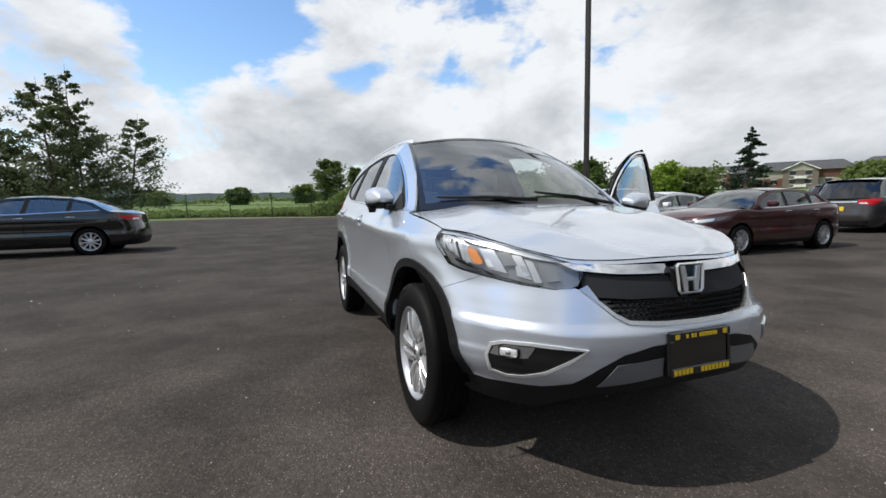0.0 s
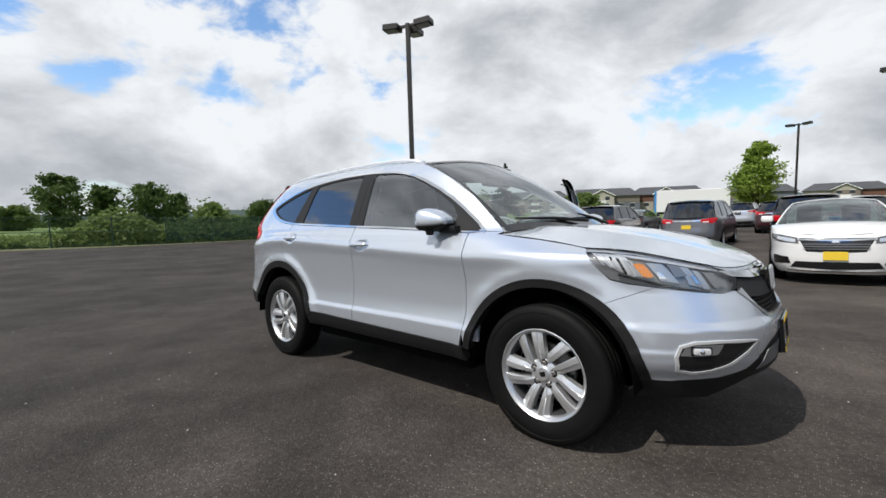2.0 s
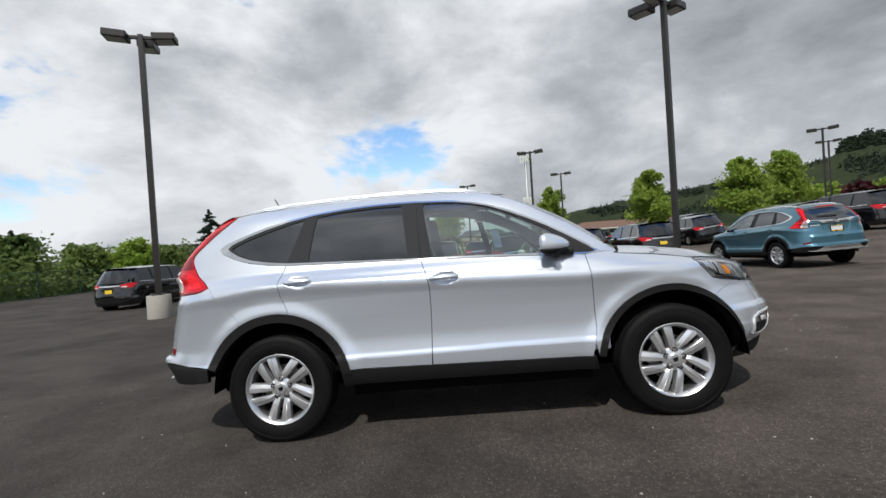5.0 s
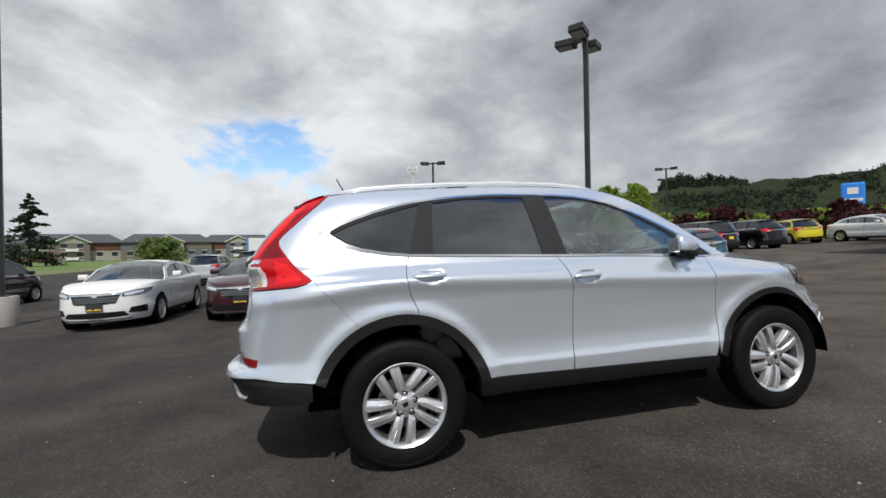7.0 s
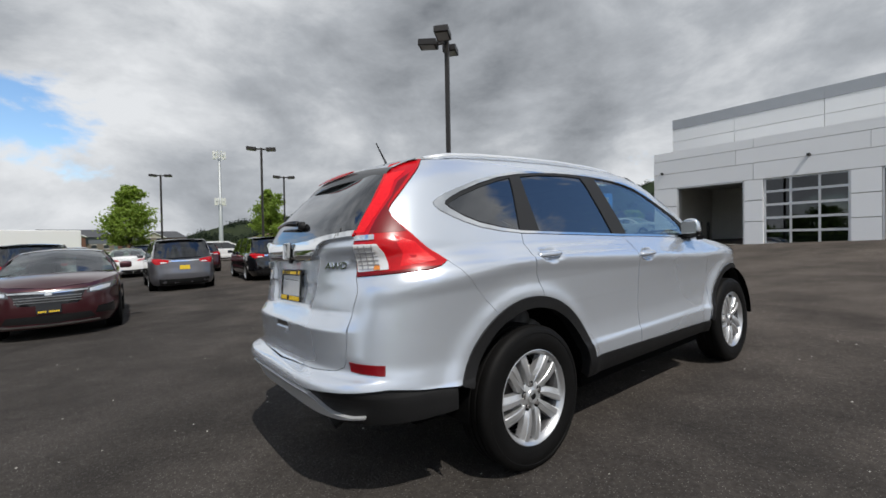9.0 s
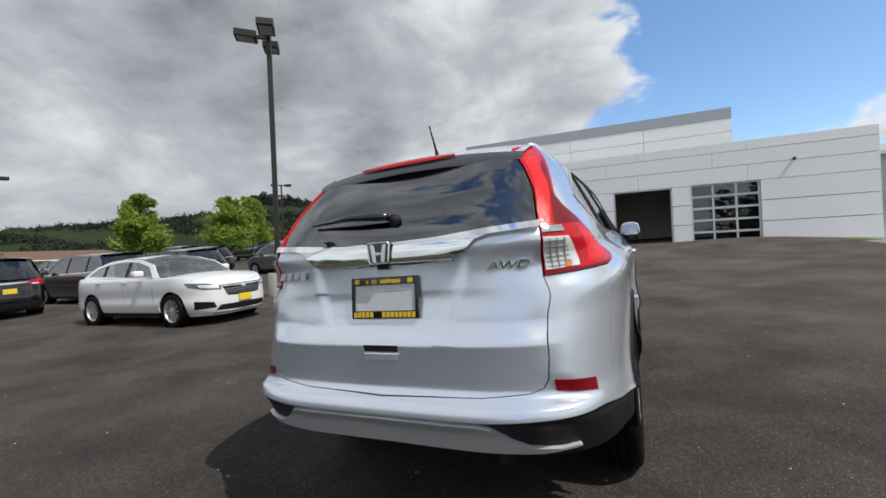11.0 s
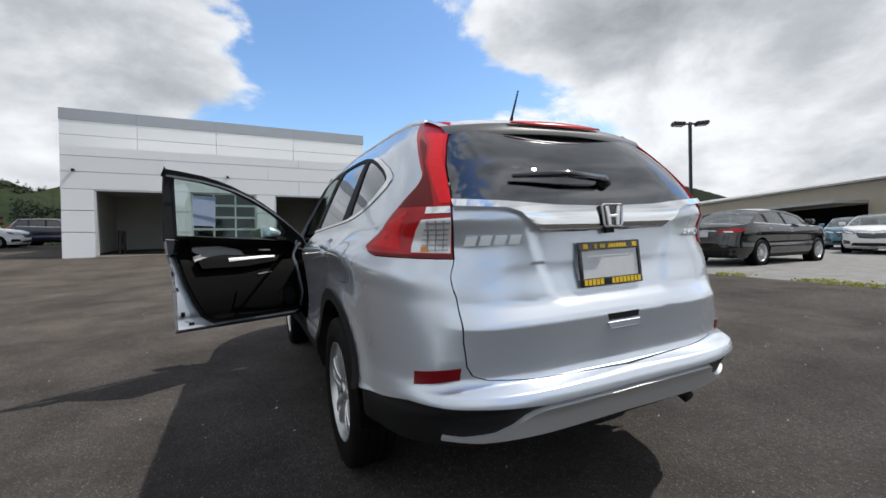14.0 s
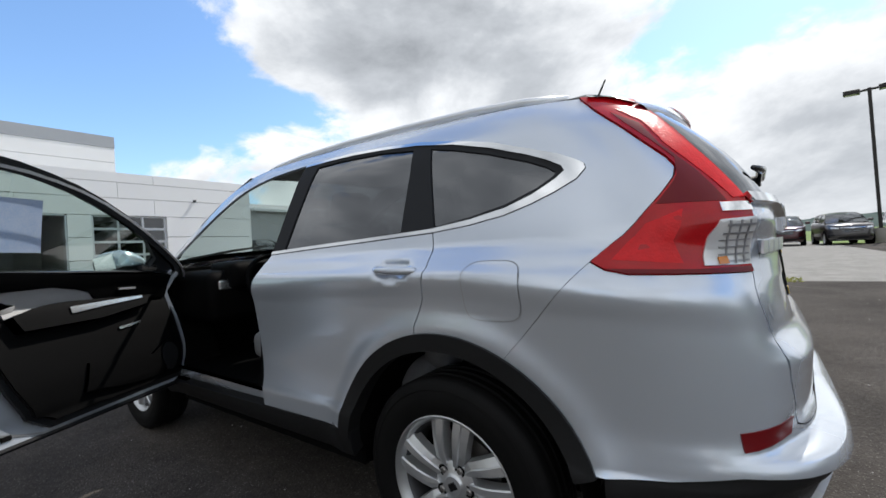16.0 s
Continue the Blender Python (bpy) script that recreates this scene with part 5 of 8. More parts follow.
# wheels
def build_wheel(parent, m, spin):
    w = new("wheel")
    w.parent = parent
    w.matrix_local = m
    R = .358
    prof = [(.232, -.100), (.262, -.108), (.300, -.113), (.335, -.108), (.350, -.098), (R, -.082)]
    for y in (-.045, 0.0, .045):
        prof += [(R, y - .009), (R - .008, y - .006), (R - .008, y + .006), (R, y + .009)]
    prof += [(R, .082), (.350, .098), (.335, .108), (.322, .1115), (.320, .109), (.300, .113), (.285, .1135), (.262, .108), (.240, .100), (.232, .094)]
    part("tyre", lathe([(r, z * .90) for r, z in prof], 72), RUBBER, w, smooth=50)
    part("rim", lathe([(.20, -.09), (.212, -.05), (.214, .04), (.224, .072), (.234, .088), (.237, .091), (.2335, .0925), (.2275, .088), (.216, .074), (.212, .062)], 64), ALLOY_RIM, w, smooth=40)
    part("barrel", lathe([(.212, .062), (.204, .050), (.200, -.04)], 48), ALLOY_SHADE, w, "shaded inside of the rim", smooth=True)
    part("brake_disc", lathe([(.02, -.012), (.148, -.012), (.150, .0), (.148, .008), (.075, .008), (.07, .03), (.02, .03)], 40), STEEL, w, smooth=40)
    # black disc added for the shaded depth between the spokes
    part("barrel_back", lathe([(.01, -.05), (.20, -.05)], 40), UNDER, w)
    # five pairs of raked, straight-edged spokes: a slot parts each pair, a wedge parts the pairs
    def spot(r, deg):
        return Vector((r * math.cos(radians(deg)), r * math.sin(radians(deg))))
    for k in range(5):
        for side in (-1, 1):
            turn = k * 72 + math.degrees(spin)
            mid0, mid1 = spot(.066, turn + 5), spot(.228, turn - 6)
            across = Vector((-(mid1 - mid0).y, (mid1 - mid0).x)).normalized() * side
            near0, near1 = mid0 + across * .0115, mid1 + across * .0185
            far = [spot(.060, turn + side * 36), spot(.104, turn + side * 35.5), spot(.227, turn - 6 + side * 21.5)]
            blade, rows_ = bmesh.new(), []
            for u in (0, .16, .33, .50, .67, .84, 1):
                a = near0.lerp(near1, u)
                b = far[0].lerp(far[1], u / .33) if u <= .33 else far[1].lerp(far[2], (u - .33) / .67)
                ring_ = []
                for f, dz in ((0, -.045), (.03, -.003), (.10, .001), (.50, .0005), (.56, -.005), (.95, -.014), (1, -.045)):
                    q = a.lerp(b, f)
                    ring_.append(blade.verts.new((q.x, q.y, .060 + .018 * math.sin(math.pi * min(u * .75 + .12, 1)) + .009 * u + dz)))
                rows_.append(ring_)
            for a_, b_ in zip(rows_, rows_[1:]):
                for i in range(6):
                    blade.faces.new((a_[i], b_[i], b_[i + 1], a_[i + 1]))
            blade.faces.new(rows_[0])
            blade.faces.new(rows_[-1])
            bmesh.ops.recalc_face_normals(blade, faces=blade.faces)
            part("spoke", blade, ALLOY, w)
    part("hub", lathe([(.078, .040), (.076, .058), (.066, .064), (.040, .066), (.034, .070), (.031, .076), (.003, .077)], 32), ALLOY, w, smooth=35)
    part("hub_mark", slab([(-.014, -.012), (.014, -.012), (.017, .013), (-.017, .013)], .002, Matrix.Translation((0, 0, .0765)) @ Matrix.Rotation(.3, 4, "Z")), GLOSS_BLACK, w)
    for k in range(5):
        a = 2 * math.pi * (k + .5) / 5 + radians(4) + spin
        c = Matrix.Translation((.057 * math.cos(a), .057 * math.sin(a), .050))
        part("lug_nut", lathe([(.0115, 0), (.0115, .018), (.008, .021), (.001, .021)], 6, c), STEEL, w)
        part("lug_hole", lathe([(.0195, .0155), (.0115, .0150)], 16, c), UNDER, w)
    return w


wheel_fr = build_wheel(suv, Matrix.Translation((AX, -.790, HUB)) @ Matrix.Rotation(radians(90), 4, "X"), .80)
for (x, y, spin) in ((-AX, -.790, .10), (AX, .790, .4), (-AX, .790, .25)):
    w = copy_thing(wheel_fr, Matrix.Translation((x, y, HUB)) @ Matrix.Rotation(radians(90 if y < 0 else -90), 4, "X") @ Matrix.Rotation(spin, 4, "Z"))
    w.parent = suv

# cabin
cabin = new("cabin")
cabin.parent = suv
fb = box(-1.75, 1.05, -.76, .76, .42, .46)
add_box(fb, 1.0, 1.10, -.74, .74, .42, 1.07)
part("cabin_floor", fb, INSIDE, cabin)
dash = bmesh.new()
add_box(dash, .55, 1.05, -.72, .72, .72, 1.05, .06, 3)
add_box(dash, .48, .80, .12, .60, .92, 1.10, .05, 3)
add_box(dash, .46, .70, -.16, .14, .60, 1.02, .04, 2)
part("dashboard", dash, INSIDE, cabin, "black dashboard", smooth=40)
part("vent", box(.535, .56, .50, .66, .93, .99, .01), SATIN, cabin)
part("wheel_spoke", box(.40, .43, .28, .44, .90, .97, .012), INSIDE, cabin)
sw = Matrix.Translation((.40, .36, .95)) @ Matrix.Rotation(radians(-66), 4, "Y")
tor = bmesh.new()
ringv = [[tor.verts.new(sw @ Vector(((.182 + .016 * math.cos(b)) * math.cos(a), (.182 + .016 * math.cos(b)) * math.sin(a), .016 * math.sin(b)))) for b in [2 * math.pi * j / 8 for j in range(8)]] for a in [2 * math.pi * i / 36 for i in range(36)]]
for i in range(36):
    for j in range(8):
        tor.faces.new((ringv[i][j], ringv[(i + 1) % 36][j], ringv[(i + 1) % 36][(j + 1) % 8], ringv[i][(j + 1) % 8]))
part("steering_wheel", tor, INSIDE, cabin, "black steering wheel", smooth=True)
part("console", box(-.35, .50, -.11, .11, .46, .72, .03, 2), INSIDE, cabin)


def seat(x, y, wide, mat):
    bm = bmesh.new()
    add_box(bm, -.25, .27, -wide, wide, .52, .68, .05, 3)
    add_box(bm, -.10, .05, -wide, wide, 0, .64, .06, 3, Matrix.Translation((x * 0 - .22, 0, .64)) @ Matrix.Rotation(radians(-16), 4, "Y"))
    bmesh.ops.transform(bm, matrix=Matrix.Translation((x, y, 0)), verts=bm.verts)
    st = part("seat", bm, mat, cabin, "grey cloth seat", smooth=50)
    for yy in ((0,) if wide < .4 else (-.42, 0, .42)):
        part("headrest", box(-.05, .06, -.12, .12, 0, .17, .045, 3, Matrix.Translation((x - .40, y + yy, 1.27)) @ Matrix.Rotation(radians(-12), 4, "Y")), mat, cabin, smooth=50)


seat(.05, .36, .25, CLOTH)
seat(.05, -.36, .25, CLOTH)
seat(-.82, 0, .64, CLOTH)
part("inner_mirror", box(-.02, .02, -.12, .12, -.035, .035, .012, 2, Matrix.Translation((.42, 0, 1.47))), BLACK_TRIM, cabin)
for sg in (-1, 1):
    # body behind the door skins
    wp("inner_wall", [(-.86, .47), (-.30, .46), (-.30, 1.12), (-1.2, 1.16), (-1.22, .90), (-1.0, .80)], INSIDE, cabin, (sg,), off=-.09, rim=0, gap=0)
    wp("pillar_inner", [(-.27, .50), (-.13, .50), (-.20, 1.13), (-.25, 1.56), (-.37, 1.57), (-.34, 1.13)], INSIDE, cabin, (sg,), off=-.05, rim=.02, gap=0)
    wp("opening_sill", [(-.26, .425), (.78, .425), (.80, .50), (-.26, .50)], SILVER, cabin, (sg,), off=-.045, rim=-.03, gap=0)
    wp("opening_front", [(.78, .46), (.90, .46), (.93, 1.085), (.80, 1.085)], SILVER, cabin, (sg,), off=-.03, rim=.02, gap=0)
part("headliner", box(-1.7, .2, -.52, .52, 1.585, 1.60), TRIM_GREY, cabin)
part("load_floor", box(-2.05, -1.1, -.62, .62, .72, .76), INSIDE, cabin)


# ---- the lot: ground, fence, lamps, buildings ----
def lot(x, y):
    """Height of the gently sloping ground."""
    gx = .0268 * 12 * math.tanh(x / 12) if x < 0 else .0268 * min(x, 30) + .0006 * min(x, 30)**2
    rise = min(max((y + 9.5) / 5, 0), 1)      # the apron climbs to the service doors
    return gx - .0347 * 10 * math.tanh(y / 10) + .010 * min(max(x - 11, 0), 6)**2 * rise * rise * (3 - 2 * rise)


def stand(x, y, heading):
    """The pose of a thing that stands on the slope at x, y and faces the heading, in degrees from +x."""
    e = .6
    n = Vector((-(lot(x + e, y) - lot(x - e, y)) / (2 * e), -(lot(x, y + e) - lot(x, y - e)) / (2 * e), 1)).normalized()
    f = Vector((math.cos(radians(heading)), math.sin(radians(heading)), 0))
    left = n.cross(f).normalized()
    f = left.cross(n)
    m = Matrix((f, left, n)).transposed().to_4x4()
    m.translation = (x, y, lot(x, y))
    return m


def asphalt_material():
    m = material("worn asphalt", (0.064, 0.0575, 0.0520), 0.92, vary=0.8, scale=0.35, tint=(0.027, 0.0240, 0.0220), bump=1.0, bump_scale=80, scale2=36, spec=0.14)
    nt = m.node_tree
    b = nt.nodes["Principled BSDF"]
    src = b.inputs["Base Color"].links[0].from_socket
    co = nt.nodes.new("ShaderNodeTexCoord")
    vo = nt.nodes.new("ShaderNodeTexVoronoi")
    vo.inputs["Scale"].default_value = 85
    nt.links.new(co.outputs["Object"], vo.inputs["Vector"])
    # pale stones in the binder
    hue = nt.nodes.new("ShaderNodeSeparateColor")
    nt.links.new(vo.outputs["Color"], hue.inputs[0])
    pick = nt.nodes.new("ShaderNodeMapRange")
    pick.inputs["From Min"].default_value, pick.inputs["From Max"].default_value = 0.68, 1.0
    nt.links.new(hue.outputs[0], pick.inputs["Value"])
    near = nt.nodes.new("ShaderNodeMapRange")
    near.inputs["From Min"].default_value, near.inputs["From Max"].default_value = 0.0045, 0.0025
    nt.links.new(vo.outputs["Distance"], near.inputs["Value"])
    vo.inputs["Scale"].default_value = 110
    near.inputs["From Min"].default_value, near.inputs["From Max"].default_value = 0.42, 0.20
    mul = nt.nodes.new("ShaderNodeMath")
    mul.operation = "MULTIPLY"
    nt.links.new(pick.outputs[0], mul.inputs[0])
    nt.links.new(near.outputs[0], mul.inputs[1])
    mx = nt.nodes.new("ShaderNodeMix")
    mx.data_type = "RGBA"
    mx.inputs["B"].default_value = (0.20, 0.19, 0.18, 1)
    nt.links.new(src, mx.inputs["A"])
    nt.links.new(mul.outputs[0], mx.inputs["Factor"])
    # broad wear and old damp stains
    st = nt.nodes.new("ShaderNodeTexNoise")
    st.inputs["Scale"].default_value, st.inputs["Detail"].default_value, st.inputs["Roughness"].default_value = 0.9, 7, 0.65
    nt.links.new(co.outputs["Object"], st.inputs["Vector"])
    sr = nt.nodes.new("ShaderNodeMapRange")
    sr.inputs["From Min"].default_value, sr.inputs["From Max"].default_value, sr.inputs["To Min"].default_value, sr.inputs["To Max"].default_value = 0.36, 0.62, 0.66, 1.16
    nt.links.new(st.outputs["Fac"], sr.inputs["Value"])
    hv = nt.nodes.new("ShaderNodeHueSaturation")
    nt.links.new(mx.outputs["Result"], hv.inputs["Color"])
    nt.links.new(sr.outputs[0], hv.inputs["Value"])
    # paler, browner towards +x: the brighter look in sun, put into the colour
    sp = nt.nodes.new("ShaderNodeSeparateXYZ")
    nt.links.new(co.outputs["Object"], sp.inputs[0])
    brighter = nt.nodes.new("ShaderNodeMapRange")
    brighter.inputs["From Min"].default_value, brighter.inputs["From Max"].default_value = 0.5, 7.0
    wob = nt.nodes.new("ShaderNodeMath")
    wob.operation = "MULTIPLY_ADD"
    wob.inputs[1].default_value = 5.0
    nt.links.new(st.outputs["Fac"], wob.inputs[0])
    nt.links.new(sp.outputs["X"], wob.inputs[2])
    nt.links.new(wob.outputs[0], brighter.inputs["Value"])
    sun_gain = nt.nodes.new("ShaderNodeMix")
    sun_gain.data_type, sun_gain.blend_type = "RGBA", "MULTIPLY"
    sun_gain.inputs["B"].default_value = (1.62, 1.54, 1.46, 1)
    nt.links.new(brighter.outputs[0], sun_gain.inputs["Factor"])
    nt.links.new(hv.outputs[0], sun_gain.inputs["A"])
    nt.links.new(sun_gain.outputs["Result"], b.inputs["Base Color"])
    return m


ASPHALT = asphalt_material()
GRAVEL = material("grey gravel", (0.24, 0.235, 0.225), 0.95, vary=0.8, scale=3, tint=(0.12, 0.118, 0.11), bump=1.0, bump_scale=45, scale2=40)
GRASS = material("meadow grass", (0.13, 0.20, 0.040), 0.95, vary=0.9, scale=0.05, tint=(0.060, 0.105, 0.022), bump=0.8, bump_scale=12, scale2=4)
VERGE = material("dry verge", (0.20, 0.18, 0.09), 0.95, vary=0.9, scale=2, tint=(0.07, 0.11, 0.03), bump=1.0, bump_scale=30)
CONCRETE = material("cast concrete", (0.36, 0.34, 0.30), 0.9, vary=0.5, scale=3, tint=(0.24, 0.225, 0.20), bump=0.4, bump_scale=80)
BRONZE = material("dark bronze pole", (0.030, 0.027, 0.025), 0.45, 0.3, vary=0.3, scale=4)
PANEL_WHITE = material("pale grey wall panel", (0.82, 0.83, 0.84), 0.55, vary=0.15, scale=1.2, tint=(0.75, 0.76, 0.775), per_object=0.03)
PANEL_GREY = material("grey coping panel", (0.36, 0.38, 0.41), 0.5, vary=0.12, scale=2)
JOINT = material("panel joint", (0.34, 0.34, 0.345), 0.8)
DOOR_ALU = material("aluminium door rail", (0.62, 0.63, 0.64), 0.4, 0.6)
DARK_GLASS = glass_material("garage door pane", (0.12, 0.135, 0.14), 0.10)
ROOM = material("garage inside wall", (0.62, 0.62, 0.58), 0.9, vary=0.3, scale=1)
METAL_SIDING = material("off-white metal siding", (0.50, 0.505, 0.50), 0.5, vary=0.2, scale=0.8)
METAL_ROOF = material("pale metal roof", (0.42, 0.42, 0.41), 0.45, 0.2, vary=0.2, scale=0.6)
BEIGE = material("beige siding", (0.42, 0.375, 0.31), 0.7, vary=0.2, scale=0.7)
FENCE_GREEN = material("green chain-link mesh", (0.020, 0.055, 0.035), 0.7)

GX = [-2500, -1200, -600, -300, -150, -90, -60, -45, -37.0] + [-30.5 + i * 1.0 for i in range(0, 62)] + [36, 42, 50, 60, 80, 120, 200, 400, 800, 1600, 2500]
GY = [-2500, -1200, -600, -300, -150, -90, -65, -58, -50, -44, -38, -32, -28, -24, -20] + [-18 + i * 1.0 for i in range(10)] + [-7.75] + [-7 + i * 1.0 for i in range(40)] + [36, 42, 52, 60, 75, 90, 120, 200, 400, 800, 1600, 2500]
gm_ = bpy.data.meshes.new("ground")
far_drop = lambda x, y: -min(max((math.hypot(x, y) - 120) / 300, 0), 1) * 1.0
gm_.from_pydata([(x, y, lot(x, y) + far_drop(x, y)) for y in GY for x in GX], [], [(j * len(GX) + i, j * len(GX) + i + 1, (j + 1) * len(GX) + i + 1, (j + 1) * len(GX) + i) for j in range(len(GY) - 1) for i in range(len(GX) - 1)])
for mt in (ASPHALT, GRAVEL, GRASS, VERGE):
    gm_.materials.append(mt)
k = 0
for j in range(len(GY) - 1):
    for i in range(len(GX) - 1):
        cx, cy = (GX[i] + GX[i + 1]) / 2, (GY[j] + GY[j + 1]) / 2
        idx = 2
        if -30.5 < cx < 60 and -7.75 < cy < 60:
            idx = 0
        elif -60 < cx < 50 and -65 < cy < -7.75:
            idx = 1 if cx > -6 else (0 if cx > -30.5 and cy > -30 else 2)
        elif -37 < cx < -30.5 and cy > -60:
            idx = 3
        gm_.polygons[k].material_index = idx
        k += 1
gm_.shade_smooth()
ground = link_mesh("ground", gm_, None)
tagged(ground, "dark worn asphalt lot running out into gravel and meadow", "ground", kind="structure")

# loose chips of stone on the asphalt
rnd = random.Random(5)
chips = bmesh.new()
for _ in range(420):
    x, y = rnd.uniform(-7, 6), rnd.uniform(-6.5, 6)
    r = rnd.uniform(.004, .011) * (1.6 if rnd.random() < .06 else 1)
    z = lot(x, y)
    vs = [chips.verts.new((x + r * rnd.uniform(.6, 1) * math.cos(a + rnd.random()), y + r * rnd.uniform(.6, 1) * math.sin(a), z)) for a in (0, 1.6, 3.1, 4.7)]
    tip = chips.verts.new((x, y, z + r * rnd.uniform(.5, .9)))
    for i in range(4):
        chips.faces.new((vs[i], vs[(i + 1) % 4], tip))
part("stone_chips", chips, material("pale stone chip", (0.40, 0.39, 0.36), 0.9, vary=0.4, scale=20))
tagged(bpy.data.objects["stone_chips"], "pale loose stone chips scattered on asphalt", "gravel", kind="stuff")


def lamp_post(x, y, top, turn, heads=3, block=True, scale=1.0, label=""):
    z = lot(x, y)
    t = thing("lamp_post", Matrix.Translation((x, y, z)) @ Matrix.Rotation(radians(turn), 4, "Z"), label or "tall dark bronze lot lamp with box heads", "street lamp", "lot lamps")
    h = top - z
    if block:
        part("base_block", lathe([(.34, 0), (.335, .70), (.32, .72), (.0, .72)], 20), CONCRETE, t, "pale round concrete base", smooth=40)
    hp = .72 if block else 0
    part("base_plate", box(-.16, .16, -.16, .16, hp, hp + .03), BRONZE, t)
    part("pole", box(-.075, .075, -.075, .075, hp, h + .05, .012, 2), BRONZE, t)
    dirs_ = {2: (0, 180), 3: (0, 180, 90), 1: (0,)}[heads]
    for a in dirs_:
        m = Matrix.Rotation(radians(a), 4, "Z")
        arm = part("arm", box(.06, .34, -.045, .045, h - .09, h + .01, .008, 1, m), BRONZE, t)
        hd = box(-.32, .32, -.24, .24, -.11, .11, .02, 1, m @ Matrix.Translation((.66, 0, h - .03)) @ Matrix.Rotation(radians(-4), 4, "Y"))
        head = part("lamp_head", hd, BRONZE, t)
        part("lens", box(-.24, .24, -.19, .19, -.118, -.112, 0, 1, m @ Matrix.Translation((.66, 0, h - .03)) @ Matrix.Rotation(radians(-4), 4, "Y")), material("lamp glass", (.35, .35, .34), .3), head)
    return t


lamp_post(-9.7, 9.2, 8.35, 20)
lamp_post(6.3, 9.4, 8.1, 40)
for x, y, top, turn, heads in ((5.5, 30.2, 8.1, -20, 2), (9.9, 39.4, 7.6, -15, 2), (.7, 49, 8.3, -20, 2), (29, 32, 8.6, -40, 2), (13, -22.4, 7.9, -120, 2), (-7.4, -28.5, 8.0, -10, 2), (36, 40, 9.0, -30, 2)):
    lamp_post(x, y, top, turn, heads)

# fence along the meadow
F0, F1 = Vector((-36, -40, 0)), Vector((-29, 30, 0))
fence = thing("fence", Matrix.Identity(4), "green chain-link fence along the edge of the asphalt", "fence")
n_post = 24
fp = [F0.lerp(F1, i / n_post) for i in range(n_post + 1)]
for p in fp:
    z = lot(p.x, p.y)
    part("post", lathe([(.035, 0), (.035, 1.85), (.0, 1.88)], 8, Matrix.Translation((p.x, p.y, z))), FENCE_GREEN, fence)
for h in (1.80, .95, .08):
    part("rail", tube([(p.x, p.y, lot(p.x, p.y) + h) for p in fp], .022, 6), FENCE_GREEN, fence)
wires = bmesh.new()
span = (F1 - F0).length
u = (F1 - F0).normalized()
side = Vector((-u.y, u.x, 0))
for i in range(int(span / .22)):
    for lean in (-1, 1):
        a = F0 + u * (i * .22)
        b = F0 + u * (i * .22 + lean * 1.7)
        za, zb = lot(a.x, a.y), lot(b.x, b.y)
        q = [Vector((a.x, a.y, za + .08)), Vector((b.x, b.y, zb + 1.8))]
        w = u * .007
        wires.faces.new([wires.verts.new(c) for c in (q[0] - w, q[0] + w, q[1] + w, q[1] - w)])
part("mesh_wire", wires, FENCE_GREEN, fence)

# dark green wind screen laced to four bays
SCREEN = material("green wind screen", (0.016, 0.060, 0.038), 0.8, vary=0.5, scale=1.5)
nt = SCREEN.node_tree
see, blend = nt.nodes.new("ShaderNodeBsdfTransparent"), nt.nodes.new("ShaderNodeMixShader")
blend.inputs["Fac"].default_value = 0.35
nt.links.new(nt.nodes["Principled BSDF"].outputs[0], blend.inputs[1])
nt.links.new(see.outputs[0], blend.inputs[2])
nt.links.new(blend.outputs[0], nt.nodes["Material Output"].inputs["Surface"])
for a, b in zip(fp, fp[1:]):
    if 7.0 < (a.y + b.y) / 2 < 16.5:
        bm = bmesh.new()
        cols = []
        for i in range(7):
            q = a.lerp(b, .01 + .98 * i / 6)
            sag = .03 * math.sin(i * 1.9 + a.y)
            cols.append([bm.verts.new((q.x + .03, q.y, lot(q.x, q.y) + h)) for h in (.25 + sag, 1.0, 1.74 - abs(sag))])
        for c, d in zip(cols, cols[1:]):
            for i in range(2):
                bm.faces.new((c[i], d[i], d[i + 1], c[i + 1]))
        part("wind_screen", bm, SCREEN, fence, "dark green mesh screen")

# ---- service building ----
FX = 17.0


